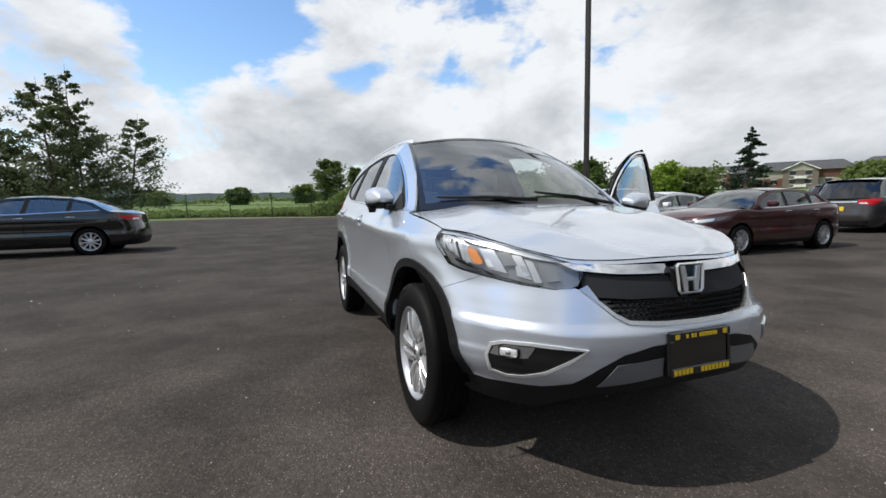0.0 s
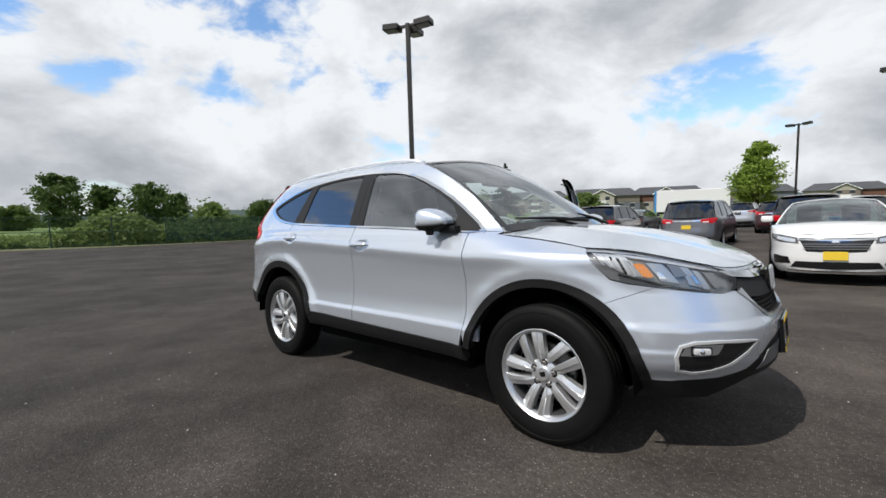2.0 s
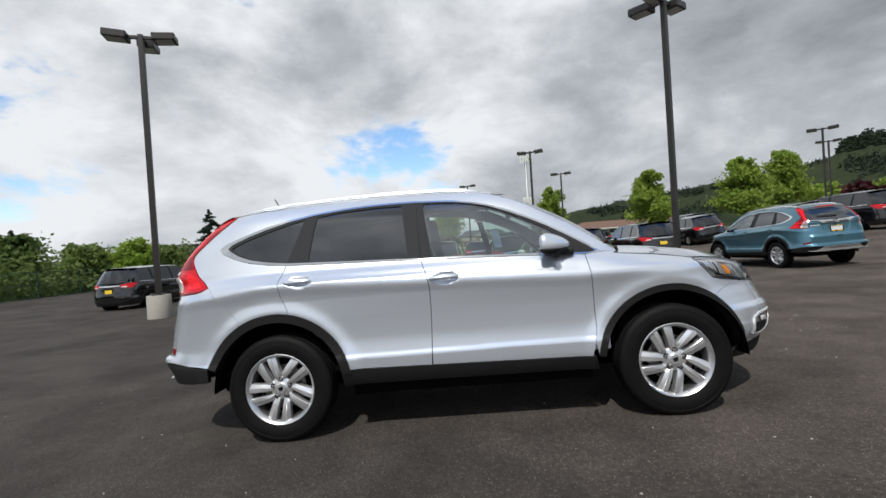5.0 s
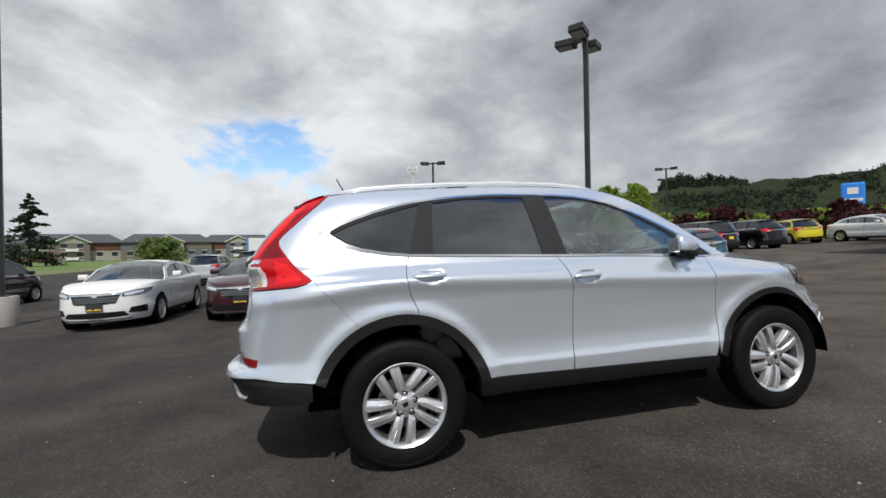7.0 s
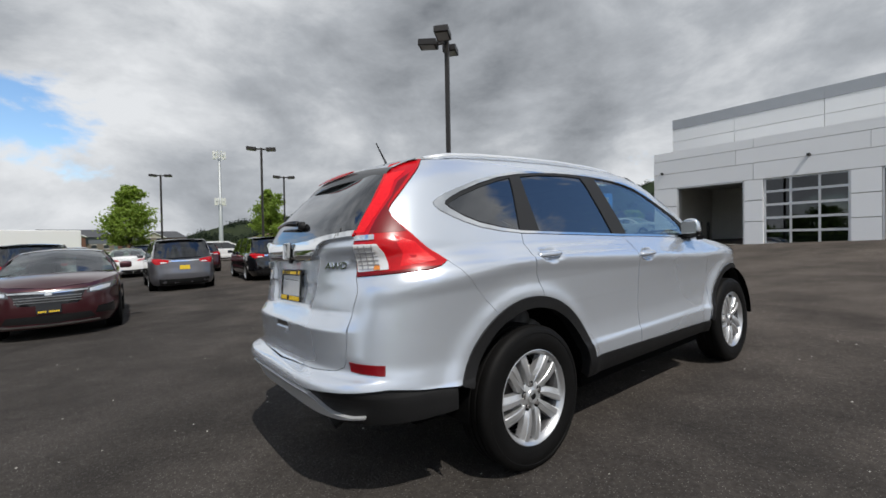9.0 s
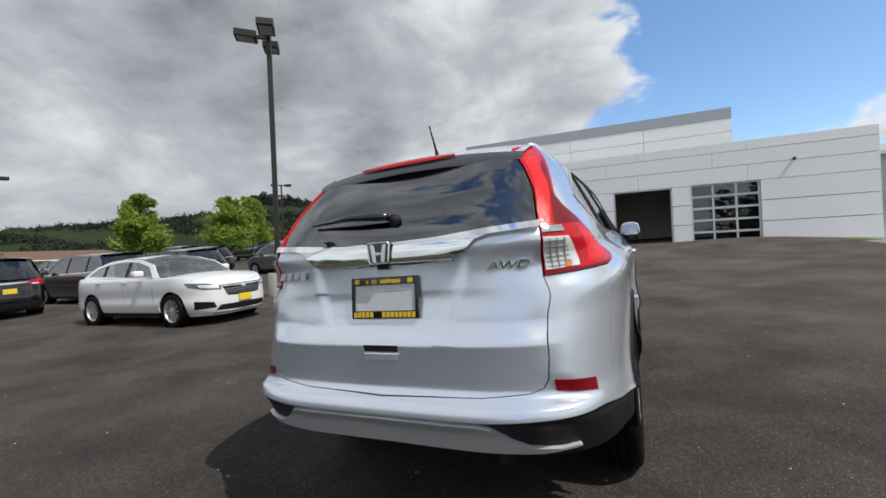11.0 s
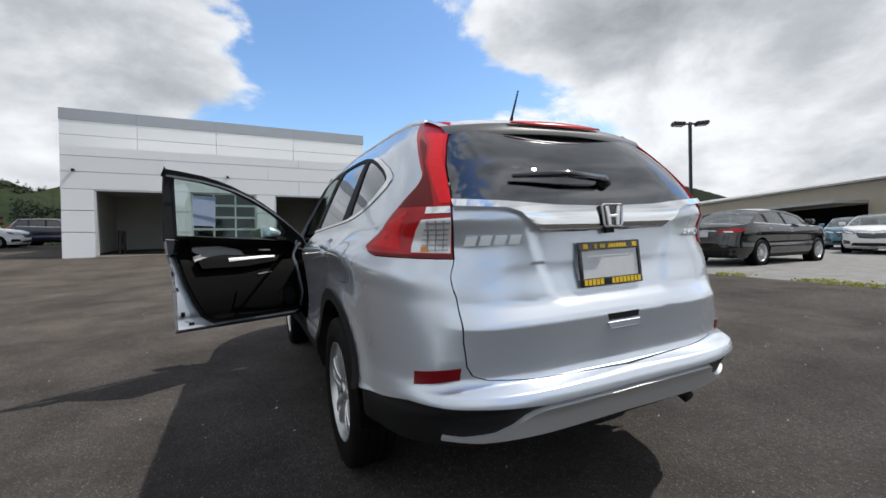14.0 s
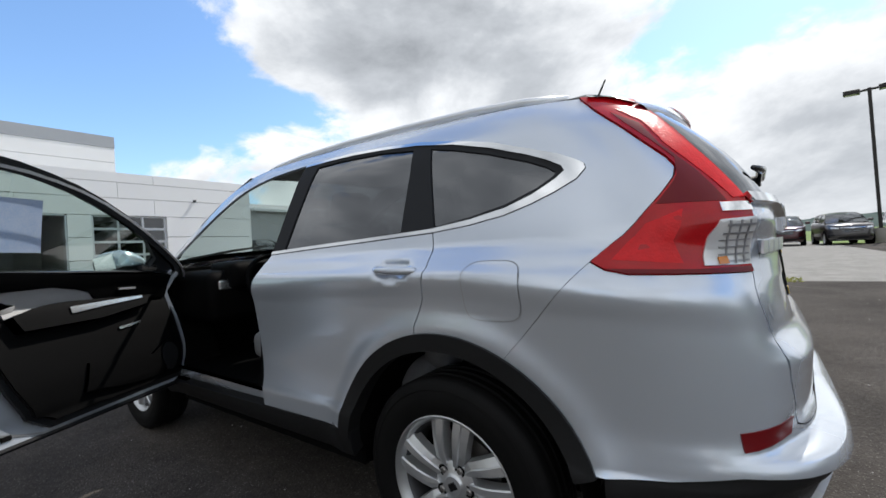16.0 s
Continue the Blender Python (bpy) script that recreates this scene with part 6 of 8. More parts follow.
def service_building():
    t = thing("service_building", Matrix.Identity(4), "pale grey panelled service building with glazed garage doors", "building")
    y1, y0 = 7.5, -9.0
    zt = 5.0
    def base(y):
        return .83 - .01 * (y - 3)
    # bays: (left y, right y, kind)
    bays = [(6.48, 3.92, "open"), (3.28, .80, "door"), (.03, -2.28, "open"), (-2.98, -5.4, "door")]
    # front wall as panels round the bays
    zh = 3.37
    g = .012
    cuts = [y1] + [c for b in bays for c in b[:2]] + [y0]
    for i in range(0, len(cuts), 2):
        for za, zb in ((.4, 1.72), (1.74, 2.55), (2.57, zh)):
            part("wall_panel", box(FX, FX + .3, cuts[i + 1] + g, cuts[i] - g, za, zb - .006), PANEL_WHITE, t)
    for za, zb, stops in ((zh + .012, 4.02, (y1, 3.6, -1.0, -5.0, y0)), (4.04, 4.62, (y1, 4.2, .3, -3.8, y0)), (4.64, zt, (y1, 3.6, -1.0, -5.0, y0))):
        for a, b in zip(stops, stops[1:]):
            part("wall_panel", box(FX, FX + .3, b + g / 2, a - g / 2, za, zb), PANEL_WHITE, t)
    part("wall_core", box(FX + .06, FX + .28, y0, y1, zh + .004, zt - .01), JOINT, t)
    part("side_wall", box(FX + .3, FX + 12, y1 - .3, y1, .2, zt), PANEL_WHITE, t)
    part("side_wall", box(FX + .3, FX + 12, y0, y0 + .3, .2, zt), PANEL_WHITE, t)
    part("roof", box(FX + .25, FX + 12, y0 + .2, y1 - .2, zt - .25, zt - .1), METAL_ROOF, t)
    # set-back upper storey
    ux = 23.0
    for a, b in zip((9.33, 6.2, 2.6, -1.4), (6.2, 2.6, -1.4, -5.6)):
        part("upper_panel", box(ux, ux + .3, b + .01, a - .01, 4.0, 6.7), PANEL_WHITE, t)
        part("upper_panel", box(ux, ux + .3, b + .01, a - .01, 6.72, 7.42), PANEL_WHITE, t)
        part("coping", box(ux - .02, ux + .3, b + .004, a - .004, 7.43, 7.98), PANEL_GREY, t)
    part("upper_side", box(ux + .3, ux + 9, 9.03, 9.33, .5, 7.98), PANEL_WHITE, t)
    part("upper_side", box(ux + .3, ux + 9, -5.6, -5.3, 4, 7.98), PANEL_WHITE, t)
    part("upper_roof", box(ux + .2, ux + 9, -5.5, 9.2, 7.6, 7.7), METAL_ROOF, t)
    # rooms behind the bays
    part("room_floor", box(FX + .05, FX + 11.5, y0 + .3, y1 - .3, .6, .84), CONCRETE, t)
    part("room_back", box(FX + 5, FX + 5.2, y0 + .3, y1 - .3, .84, 4.7), ROOM, t)
    for y in (7.0, 3.6, -2.6, -6.0):
        part("room_wall", box(FX + .35, FX + 9, y - .08, y + .08, .84, 3.6), ROOM, t)
    part("room_ceiling", box(FX + .3, FX + 9.2, y0 + .3, y1 - .3, 3.6, 3.7), ROOM, t)
    for ya, yb, kind in bays:
        zb = base((ya + yb) / 2)
        if kind == "door":
            d = part("garage_door", box(FX + .10, FX + .16, yb, yb + .07, zb, zh), DOOR_ALU, t, "glazed sectional garage door")
            part("door_stile", box(FX + .10, FX + .16, ya - .07, ya, zb, zh), DOOR_ALU, d)
            for i in range(1, 3):
                y = ya + (yb - ya) * i / 3
                part("door_stile", box(FX + .10, FX + .16, y - .035, y + .035, zb, zh), DOOR_ALU, d)
            for i in range(6):
                z = zb + (zh - zb) * i / 5
                part("door_rail", box(FX + .095, FX + .165, yb, ya, z - (.045 if i else 0), z + (.045 if i < 5 else 0)), DOOR_ALU, d)
            for i in range(3):
                for j in range(5):
                    pa, pb = ya + (yb - ya) * i / 3, ya + (yb - ya) * (i + 1) / 3
                    part("pane", box(FX + .125, FX + .135, pb + .03, pa - .03, zb + (zh - zb) * j / 5 + .04, zb + (zh - zb) * (j + 1) / 5 - .04), DARK_GLASS, d)
        else:
            part("jamb", box(FX + .02, FX + .34, ya - .05, ya, zb, zh), DOOR_ALU, t)
            part("jamb", box(FX + .02, FX + .34, yb, yb + .05, zb, zh), DOOR_ALU, t)
            part("jamb", box(FX + .02, FX + .34, yb, ya, zh - .05, zh), DOOR_ALU, t)
            for dx in (1.2, 2.0):
                part("bollard", lathe([(.06, 0), (.06, 1.0), (.0, 1.03)], 10, Matrix.Translation((FX + dx, ya - .5, .84))), BRONZE, t)
    for y in (7.1, 1.9, -6.5):
        part("wall_camera", box(FX - .12, FX, y - .05, y + .05, 4.02, 4.12, .02, 2), BRONZE, t)


service_building()


def shed():
    """White metal shed beyond the gravel."""
    t = thing("metal_shed", Matrix.Identity(4), "white metal-sided shed with a low ridge roof", "building")
    x, ya, yb, zt = 29.0, -12.0, -38.5, 5.6
    part("wall", box(x, x + .2, yb, ya, .4, zt), METAL_SIDING, t)
    part("wall", box(x + .2, x + 20, yb, yb + .2, .4, zt), METAL_SIDING, t)
    ribs = bmesh.new()
    for i in range(int((ya - yb) / .6)):
        y = yb + .3 + i * .6
        add_box(ribs, x - .025, x, y - .04, y + .04, .4, zt)
    part("wall_ribs", ribs, METAL_SIDING, t)
    bm = bmesh.new()
    vs = [bm.verts.new(c) for c in ((x - .4, yb - .3, zt), (x - .4, ya, zt), (x + 11, ya, zt + 2.2), (x + 11, yb - .3, zt + 2.2), (x + 22, ya, zt), (x + 22, yb - .3, zt))]
    bm.faces.new((vs[0], vs[3], vs[2], vs[1]))
    bm.faces.new((vs[3], vs[5], vs[4], vs[2]))
    bm.faces.new((vs[0], vs[5], vs[3]))
    part("roof", bm, METAL_ROOF, t)
    part("gutter", box(x - .5, x - .35, yb - .3, ya, zt - .14, zt + .05), DOOR_ALU, t)
    for y in (-30.5, -32.4, -37.2):
        w = part("window", box(x - .04, x - .03, y - .6, y + .6, 3.9, 4.8), DARK_GLASS, t)
        part("window_rail", box(x - .055, x - .04, y - .65, y + .65, 4.33, 4.37), DOOR_ALU, w)
        for e in (-.65, .65):
            part("window_rail", box(x - .055, x - .04, y + e - .03, y + e + .03, 3.86, 4.84), DOOR_ALU, w)
    part("roller_door", box(x - .04, x - .03, -36.5, -33.2, .5, 3.7), DOOR_ALU, t)
    part("roller_door", box(x - .04, x - .03, -27.5, -23.5, .5, 3.9), DOOR_ALU, t)
    part("meter_box", box(x - .25, x - .03, -33.2, -32.6, 2.0, 2.9), JOINT, t)


def warehouse():
    t = thing("warehouse", Matrix.Translation((8.2, -44, 0)) @ Matrix.Rotation(radians(-20.6), 4, "Z"), "beige warehouse with a low gable and loading doors", "building")
    x0, x1, ya, yb, zt, zp = 0, 38, 0, -17, 5.8, 7.1
    bm = bmesh.new()
    pts = [(ya, .3), (ya, zt), ((ya + yb) / 2, zp), (yb, zt), (yb, .3)]
    f = [bm.verts.new((x0, y, z)) for y, z in pts]
    b = [bm.verts.new((x1, y, z)) for y, z in pts]
    bm.faces.new(f)
    bm.faces.new(b[::-1])
    for i in range(5):
        j = (i + 1) % 5
        bm.faces.new((f[i], b[i], b[j], f[j]))
    bmesh.ops.recalc_face_normals(bm, faces=bm.faces)
    part("wall", bm, BEIGE, t)
    for y, z, s in ((ya, zt, 1), (yb, zt, -1)):
        rf = bmesh.new()
        c = [rf.verts.new(p) for p in ((x0 - .6, y + s * .6, z - .02), (x1, y + s * .6, z - .02), (x1, (ya + yb) / 2, zp + .12), (x0 - .6, (ya + yb) / 2, zp + .12))]
        rf.faces.new(c)
        r = bmesh.ops.extrude_face_region(rf, geom=rf.faces[:])
        bmesh.ops.translate(rf, vec=(0, 0, .18), verts=[v for v in r["geom"] if isinstance(v, bmesh.types.BMVert)])
        bmesh.ops.recalc_face_normals(rf, faces=rf.faces)
        part("roof", rf, METAL_ROOF, t)
    for y in (-9.5, -14.0):
        part("loading_door", box(x0 - .06, x0 - .02, y - 1.2, y + 1.2, .5, 3.3), METAL_SIDING if y > -12 else UNDER, t)
    part("awning", box(6, 20, ya, ya + 3.2, 4.0, 4.25), METAL_ROOF, t)
    part("dock", box(6, 20, ya + .01, ya + .06, .5, 3.9), UNDER, t)
    part("wall_sign", box(3.2, 3.9, ya + .01, ya + .06, 3.0, 3.6), JOINT, t)


shed()
warehouse()


# ---- the other cars on the lot ----
def car_walls(half, nose, tail, fc, rc, nf=2.6, nr=3.4):
    """Wall surface of another car, as for the silver one."""
    hz, nz, tz = pch(*half), pch(*nose), pch(*tail)

    def fn(s, z):
        b = hz(z)
        c, a, n = (fc, nz(z) - fc, nf) if s >= 0 else (-rc, -tz(z) + rc, nr)
        k = abs(s)
        if k <= SC:
            q = max(k - c, 0) / a
            x, y = k, b * max(1 - q**n, 1e-9)**(1 / n)
        else:
            q0 = min(max((SC - c) / a, 0), 1)
            t0 = math.atan2(q0, max(1 - q0**n, 0)**(1 / n))
            t = t0 + (math.pi / 2 - t0) * min((k - SC) / SL, 1)
            st, ct = math.sin(t), max(math.cos(t), 0)
            rho = (st**n + ct**n)**(-1 / n)
            x, y = c + a * rho * st, b * rho * ct
        return Vector((x if s >= 0 else -x, -y, z))

    def fn_n(s, z):
        e = .01
        du, dv = fn(s + e, z) - fn(s - e, z), fn(s, z + e) - fn(s, z - e)
        n = du.cross(dv)
        return n.normalized() if n.length > 1e-12 else Vector((1 if s > 0 else -1, 0, 0))
    return fn, fn_n


YELLOW_PLATE = material("yellow dealer plate", (0.72, 0.50, 0.03), 0.5)
CAR_GLASS = glass_material("car glass", (0.42, 0.50, 0.47), 0.20)
CAR_GLASS_DARK = glass_material("dark car glass", (0.03, 0.034, 0.036), 0.11)
SHAPES = {
    # wheel base ends, sill, belt line by x, roof corners, widths
    "sedan": dict(ax=(1.40, -1.38), belt=([-2.45, -2.1, -1.6, -1.0, 0, .9, 1.3, 1.9, 2.15, 2.40], [.93, 1.03, 1.06, 1.03, 1.0, .985, .995, .935, .885, .80]), tailx=-2.43, nosex=2.40, A=1.02, B=.18, C=-.95, D=-1.78, roof=1.46, wb=.84, wt=.60, half=.90, dark=False, deck=True),
    "minivan": dict(ax=(1.52, -1.48), belt=([-2.6, -2.2, -1.0, 0, 1.1, 1.6, 2.1, 2.35, 2.50], [1.08, 1.10, 1.09, 1.06, 1.04, 1.02, .95, .85, .74]), tailx=-2.56, nosex=2.50, A=1.55, B=.55, C=-2.05, D=-2.50, roof=1.74, wb=.93, wt=.74, half=.985, dark=True, deck=False),
    "crossover": dict(ax=(1.31, -1.31), belt=([-2.3, -1.9, -1.0, 0, .95, 1.4, 1.9, 2.1, 2.22], [1.10, 1.15, 1.14, 1.09, 1.06, 1.02, .95, .88, .76]), tailx=-2.28, nosex=2.20, A=1.10, B=.25, C=-1.70, D=-2.12, roof=1.64, wb=.83, wt=.60, half=.90, dark=True, deck=False),
    "hatchback": dict(ax=(1.25, -1.25), belt=([-2.0, -1.7, -1.0, 0, .9, 1.3, 1.7, 1.9, 2.02], [.98, 1.02, 1.0, .96, .94, .93, .87, .80, .68]), tailx=-2.02, nosex=2.02, A=1.25, B=.25, C=-1.45, D=-1.90, roof=1.50, wb=.80, wt=.60, half=.845, dark=True, deck=False),
}


def small_wheel(parent, m, mesh_from=None):
    w = new("wheel")
    w.parent = parent
    w.matrix_local = m
    part("tyre", lathe([(.215, -.09), (.27, -.105), (.315, -.095), (.33, -.07), (.33, .07), (.315, .095), (.27, .105), (.222, .092)], 28), RUBBER, w, smooth=40)
    part("rim", lathe([(.20, -.05), (.205, .06), (.222, .090), (.226, .094), (.215, .092), (.20, .06), (.19, .02)], 28), ALLOY, w, smooth=40)
    # black disc added for the shade behind the spokes
    part("barrel_back", lathe([(.01, .0), (.20, .0)], 24), UNDER, w)
    sp = bmesh.new()
    for i in range(10):
        a = 2 * math.pi * i / 10
        add_box(sp, .04, .212, -.016 - .006 * (i % 2), .016, .045, .075, 0, 1, Matrix.Rotation(a, 4, "Z"))
    add_lathe(sp, [(.07, .04), (.068, .078), (.03, .084), (.002, .084)], 20)
    part("spokes", sp, ALLOY, w)
    return w


def build_car(kind, paint, label, m, front_plate=False, rear_plate=False, dark_plate=False, white_plate=False):
    """A parked car with body, deck, glass, lamps, wheels and plates."""
    c = SHAPES[kind]
    name = {"sedan": "sedan", "minivan": "minivan", "crossover": "crossover_car", "hatchback": "hatchback"}[kind]
    t = thing(name, m, label, "car", "cars on the lot")
    h, nx, tx, (af, ar) = c["half"], c["nosex"], c["tailx"], c["ax"]
    belt = pch(*c["belt"])
    mid_z = belt(0)
    fn, fn_n = car_walls(([.15, .25, .34, .46, .60, .80, mid_z - .04, mid_z + .06, 1.25], [h - .12, h - .06, h - .02, h, h - .012, h, h - .01, h - .06, h - .12]),
                         ([.15, .28, .45, .60, .75, .9, 1.1], [nx - .12, nx - .02, nx, nx - .005, nx - .03, nx - .15, nx - .40]),
                         ([.15, .28, .45, .60, .75, .95, 1.2], [tx + .12, tx + .03, tx, tx + .005, tx + .04, tx + .07, tx + .14]), 1.15, -1.2, 3.1, 3.6)

    def sx(x, z):
        k, sg = abs(x), 1 if x >= 0 else -1
        if k <= SC:
            return x
        lo, hi = SC, SC + SL
        for _ in range(24):
            q = (lo + hi) / 2
            lo, hi = (q, hi) if abs(fn(sg * q, z).x) < k else (lo, q)
        return sg * lo

    def sy(y, z, sg):
        lo, hi = SC, SC + SL
        for _ in range(24):
            q = (lo + hi) / 2
            lo, hi = (q, hi) if -fn(sg * q, z).y > y else (lo, q)
        return sg * lo

    def top(s):
        z = 1.0
        for _ in range(4):
            z = belt(fn(s, min(z, 1.2)).x)
        return z
    tops = [(s, top(s)) for s in [-MID + i * (2 * MID) / 48 for i in range(49)]]
    R = .385
    outline = [(-MID, .20)]
    for x0 in (ar, af):
        outline += [(sx(x, z), z) for x, z in arc(x0, .33, R, 200, -20, 16)]
    outline += [(MID, .20)] + tops[::-1]
    body = None
    for sg in (-1, 1):
        b = skin("body_side", fn, fn_n, outline, paint, t, rim=.02, step=.08, gap=0, mirror=sg > 0)
        body = body or b
        skin("sill_trim", fn, fn_n, [(ar + R, .205), (af - R, .205), (af - R, .29), (ar + R, .29)], BLACK_TRIM, t, off=.004, rim=0, step=.2, gap=0, mirror=sg > 0)
        # lamps
        zf = belt(nx - .25)
        skin("headlamp", fn, fn_n, [(sx(nx - .62, zf - .03), zf - .02), (sy(.66, zf - .05, 1), zf - .05), (sy(.47, zf - .095, 1), zf - .095), (sy(.46, zf - .185, 1), zf - .185), (sy(.70, zf - .165, 1), zf - .165), (sx(nx - .52, zf - .10), zf - .10)], LAMP_DARK, t, off=.008, rim=.01, step=.1, gap=0, mirror=sg > 0)
        skin("lamp_eye", fn, fn_n, [(sy(.76, zf - .07, 1), zf - .07), (sy(.64, zf - .085, 1), zf - .085), (sy(.50, zf - .115, 1), zf - .115), (sy(.50, zf - .165, 1), zf - .165), (sy(.62, zf - .155, 1), zf - .155), (sy(.75, zf - .12, 1), zf - .12)], LAMP_SILVER, t, off=.009, rim=.004, step=.1, gap=0, mirror=sg > 0)
        skin("fog_scoop", fn, fn_n, [(sx(nx - .42, .50), .50), (sy(.60, .47, 1), .47), (sy(.56, .36, 1), .36), (sx(nx - .44, .34), .34)], GLOSS_BLACK, t, off=.004, rim=.006, step=.1, gap=0, mirror=sg > 0)
        zr = belt(tx + .2)
        if kind == "sedan":
            tl = [(sx(tx + .48, zr - .05), zr - .05), (sy(.66, zr - .05, -1), zr - .05), (sy(.40, zr - .10, -1), zr - .10), (sy(.34, zr - .155, -1), zr - .155), (sy(.60, zr - .17, -1), zr - .17), (sx(tx + .33, zr - .16), zr - .15)]
            skin("boot_strip", fn, fn_n, [(-MID, zr - .10), (sy(.34, zr - .11, -1), zr - .11), (sy(.34, zr - .125, -1), zr - .125), (-MID, zr - .118)], CHROME, t, off=.010, rim=.006, step=.12, gap=0, mirror=sg > 0)
        else:
            tl = [(sx(tx + .52, zr - .02), zr - .015), (sy(.74, zr - .01, -1), zr - .005), (sy(.42, zr - .06, -1), zr - .06), (sy(.46, zr - .15, -1), zr - .15), (sy(.78, zr - .20, -1), zr - .20), (sx(tx + .34, zr - .16), zr - .15)]
        skin("tail_lamp", fn, fn_n, tl, RED_LENS, t, off=.008, rim=.01, step=.1, gap=0, mirror=sg > 0)
        skin("lamp_clear", fn, fn_n, [(sy(.66, zr - .12, -1), zr - .12), (sy(.50, zr - .12, -1), zr - .12), (sy(.50, zr - .16, -1), zr - .155), (sy(.68, zr - .16, -1), zr - .16)], LAMP_WHITE, t, off=.010, rim=.004, step=.1, gap=0, mirror=sg > 0)
        part("door_handle", box(-.16, .02, sg * (h - .005) - .018, sg * (h - .005) + .018, mid_z - .09, mid_z - .065, .006), CHROME if kind == "sedan" else paint, t)
        part("door_handle", box(-1.12, -.94, sg * (h - .005) - .018, sg * (h - .005) + .018, mid_z - .08, mid_z - .055, .006), CHROME if kind == "sedan" else paint, t)
        for xs in (.85, -.16):
            skin("door_seam", fn, fn_n, [(xs, .36), (xs + .008, .36), (xs + .008, belt(xs)), (xs, belt(xs))], UNDER, t, off=.002, rim=0, step=.4, gap=0, mirror=sg > 0)
        mr = box(-.07, .07, -.11, .09, -.06, .07, .035, 3, Matrix.Translation((c["A"] - .42, sg * (h + .10), mid_z + .10)))
        part("door_mirror", mr, paint, t, smooth=50)

    def edge(x):
        lo, hi = -MID, MID
        for _ in range(24):
            q = (lo + hi) / 2
            lo, hi = (q, hi) if fn(q, belt(x)).x < x else (lo, q)
        return -fn(lo, belt(x)).y
    x_lo, x_hi = fn(-MID, belt(tx)).x, fn(MID, belt(nx)).x
    grid_skin("deck", lambda u, v: ((x := x_lo + .002 + (x_hi - x_lo - .004) * u), (2 * v - 1) * edge(x), belt(x) + .05 * (1 - (2 * v - 1)**2) * min(1, (x_hi - x) * 3, (x - x_lo) * 3 + .2)), 40, 8, paint, t)
    # glasshouse
    A, B, C, D, zr, wb, wt = c["A"], c["B"], c["C"], c["D"], c["roof"], c["wb"], c["wt"]
    gl = CAR_GLASS_DARK if c["dark"] else CAR_GLASS

    def side_y(z, x):
        k = min(max((z - mid_z) / (zr - mid_z), 0), 1)
        return wb + (wt - wb) * k**1.15

    def taper(x):
        q = max(-x - 1.2, 0) / (-tx + .06 - 1.2)
        return max(1 - min(q, .99)**3.6, 0)**(1 / 3.6)

    def gfn(x, z):
        return Vector((x, -side_y(z, x) * taper(x), z))

    def gn(x, z):
        return Vector((0, -.94, .34))
    back_c, back_d = (.26, .36) if not c["deck"] else (0, 0)
    C, D = C + back_c, D + back_d
    zA, zD = belt(A) + .01, belt(D) + .01
    side = [(A, zA), ((A + B) / 2 + .06, (zA + zr) / 2 + .05), (B, zr - .07), ((B + C) / 2, zr - .03), (C, zr - .06), ((C + D) / 2 - .05, (zD + zr) / 2 + .03), (D, zD), (0, mid_z)]
    win = [(A - .22, belt(A - .2) + .03), ((A + B) / 2 - .03, (zA + zr) / 2), (B - .06, zr - .12), ((B + C) / 2, zr - .085), (C + .05, zr - .12), ((C + D) / 2 + .05, (zD + zr) / 2), (D + .18, belt(D + .2) + .04), (0, mid_z + .03)]
    for sg in (-1, 1):
        skin("roof_side", gfn, gn, ring(side, win), paint, t, rim=.02, step=.1, gap=0, mirror=sg > 0)
        skin("side_glass", gfn, gn, win, gl, t, off=-.012, rim=0, step=.12, gap=-.01, mirror=sg > 0)
        for x0 in ((-.18, -1.02) if kind != "minivan" else (-.05, -1.25)):
            skin("pillar", gfn, gn, [(x0, mid_z + .02), (x0 + .09, mid_z + .02), (x0 + .03, zr - .08), (x0 - .06, zr - .08)], PILLAR_BLACK, t, off=-.004, rim=.01, step=.1, gap=0, mirror=sg > 0)
        skin("window_trim", gfn, gn, [win[-2], win[-1], win[0], (win[0][0], win[0][1] - .018), (win[-1][0], win[-1][1] - .018), (win[-2][0], win[-2][1] - .018)], CHROME, t, off=.004, rim=.006, step=.3, gap=0, mirror=sg > 0)
    grid_skin("windscreen", lambda u, v: (A + .12 * (1 - (2 * v - 1)**2) + (B - A) * u, (2 * v - 1) * (wb - .03 + (wt - wb) * u), zA + .03 * (1 - u) + (zr - .06 - zA + .04 * (1 - (2 * v - 1)**2)) * u + .05 * math.sin(math.pi * u)), 8, 8, CAR_GLASS, t)
    grid_skin("rear_window", lambda u, v: (D + (C - D) * u - (.06 + back_d * (1 - u) + back_c * u) * (1 - abs(2 * v - 1)**2.6), (2 * v - 1) * (wb - .02 + (wt - wb) * u) * taper(D + (C - D) * u), zD + (zr - .06 - zD + .03 * (1 - (2 * v - 1)**2)) * u + .03 * math.sin(math.pi * u)), 8, 8, gl, t)
    grid_skin("roof", lambda u, v: (B + .05 + (C - B - .08) * u - back_c * u**3 * (1 - abs(2 * v - 1)**2.6), (2 * v - 1) * (wt + .012) * taper(B + (C - B) * u), zr - .062 + .055 * (1 - (2 * v - 1)**2) + .03 * math.sin(math.pi * u)), 12, 10, paint, t)
    if not c["deck"]:
        grid_skin("spoiler", lambda u, v: (C + .05 - .20 * u - back_c * (1 - abs(2 * v - 1)**2.6), (2 * v - 1) * (wt - .02) * taper(C), zr - .035 + .03 * (1 - (2 * v - 1)**2) - .02 * u), 3, 8, paint, t)
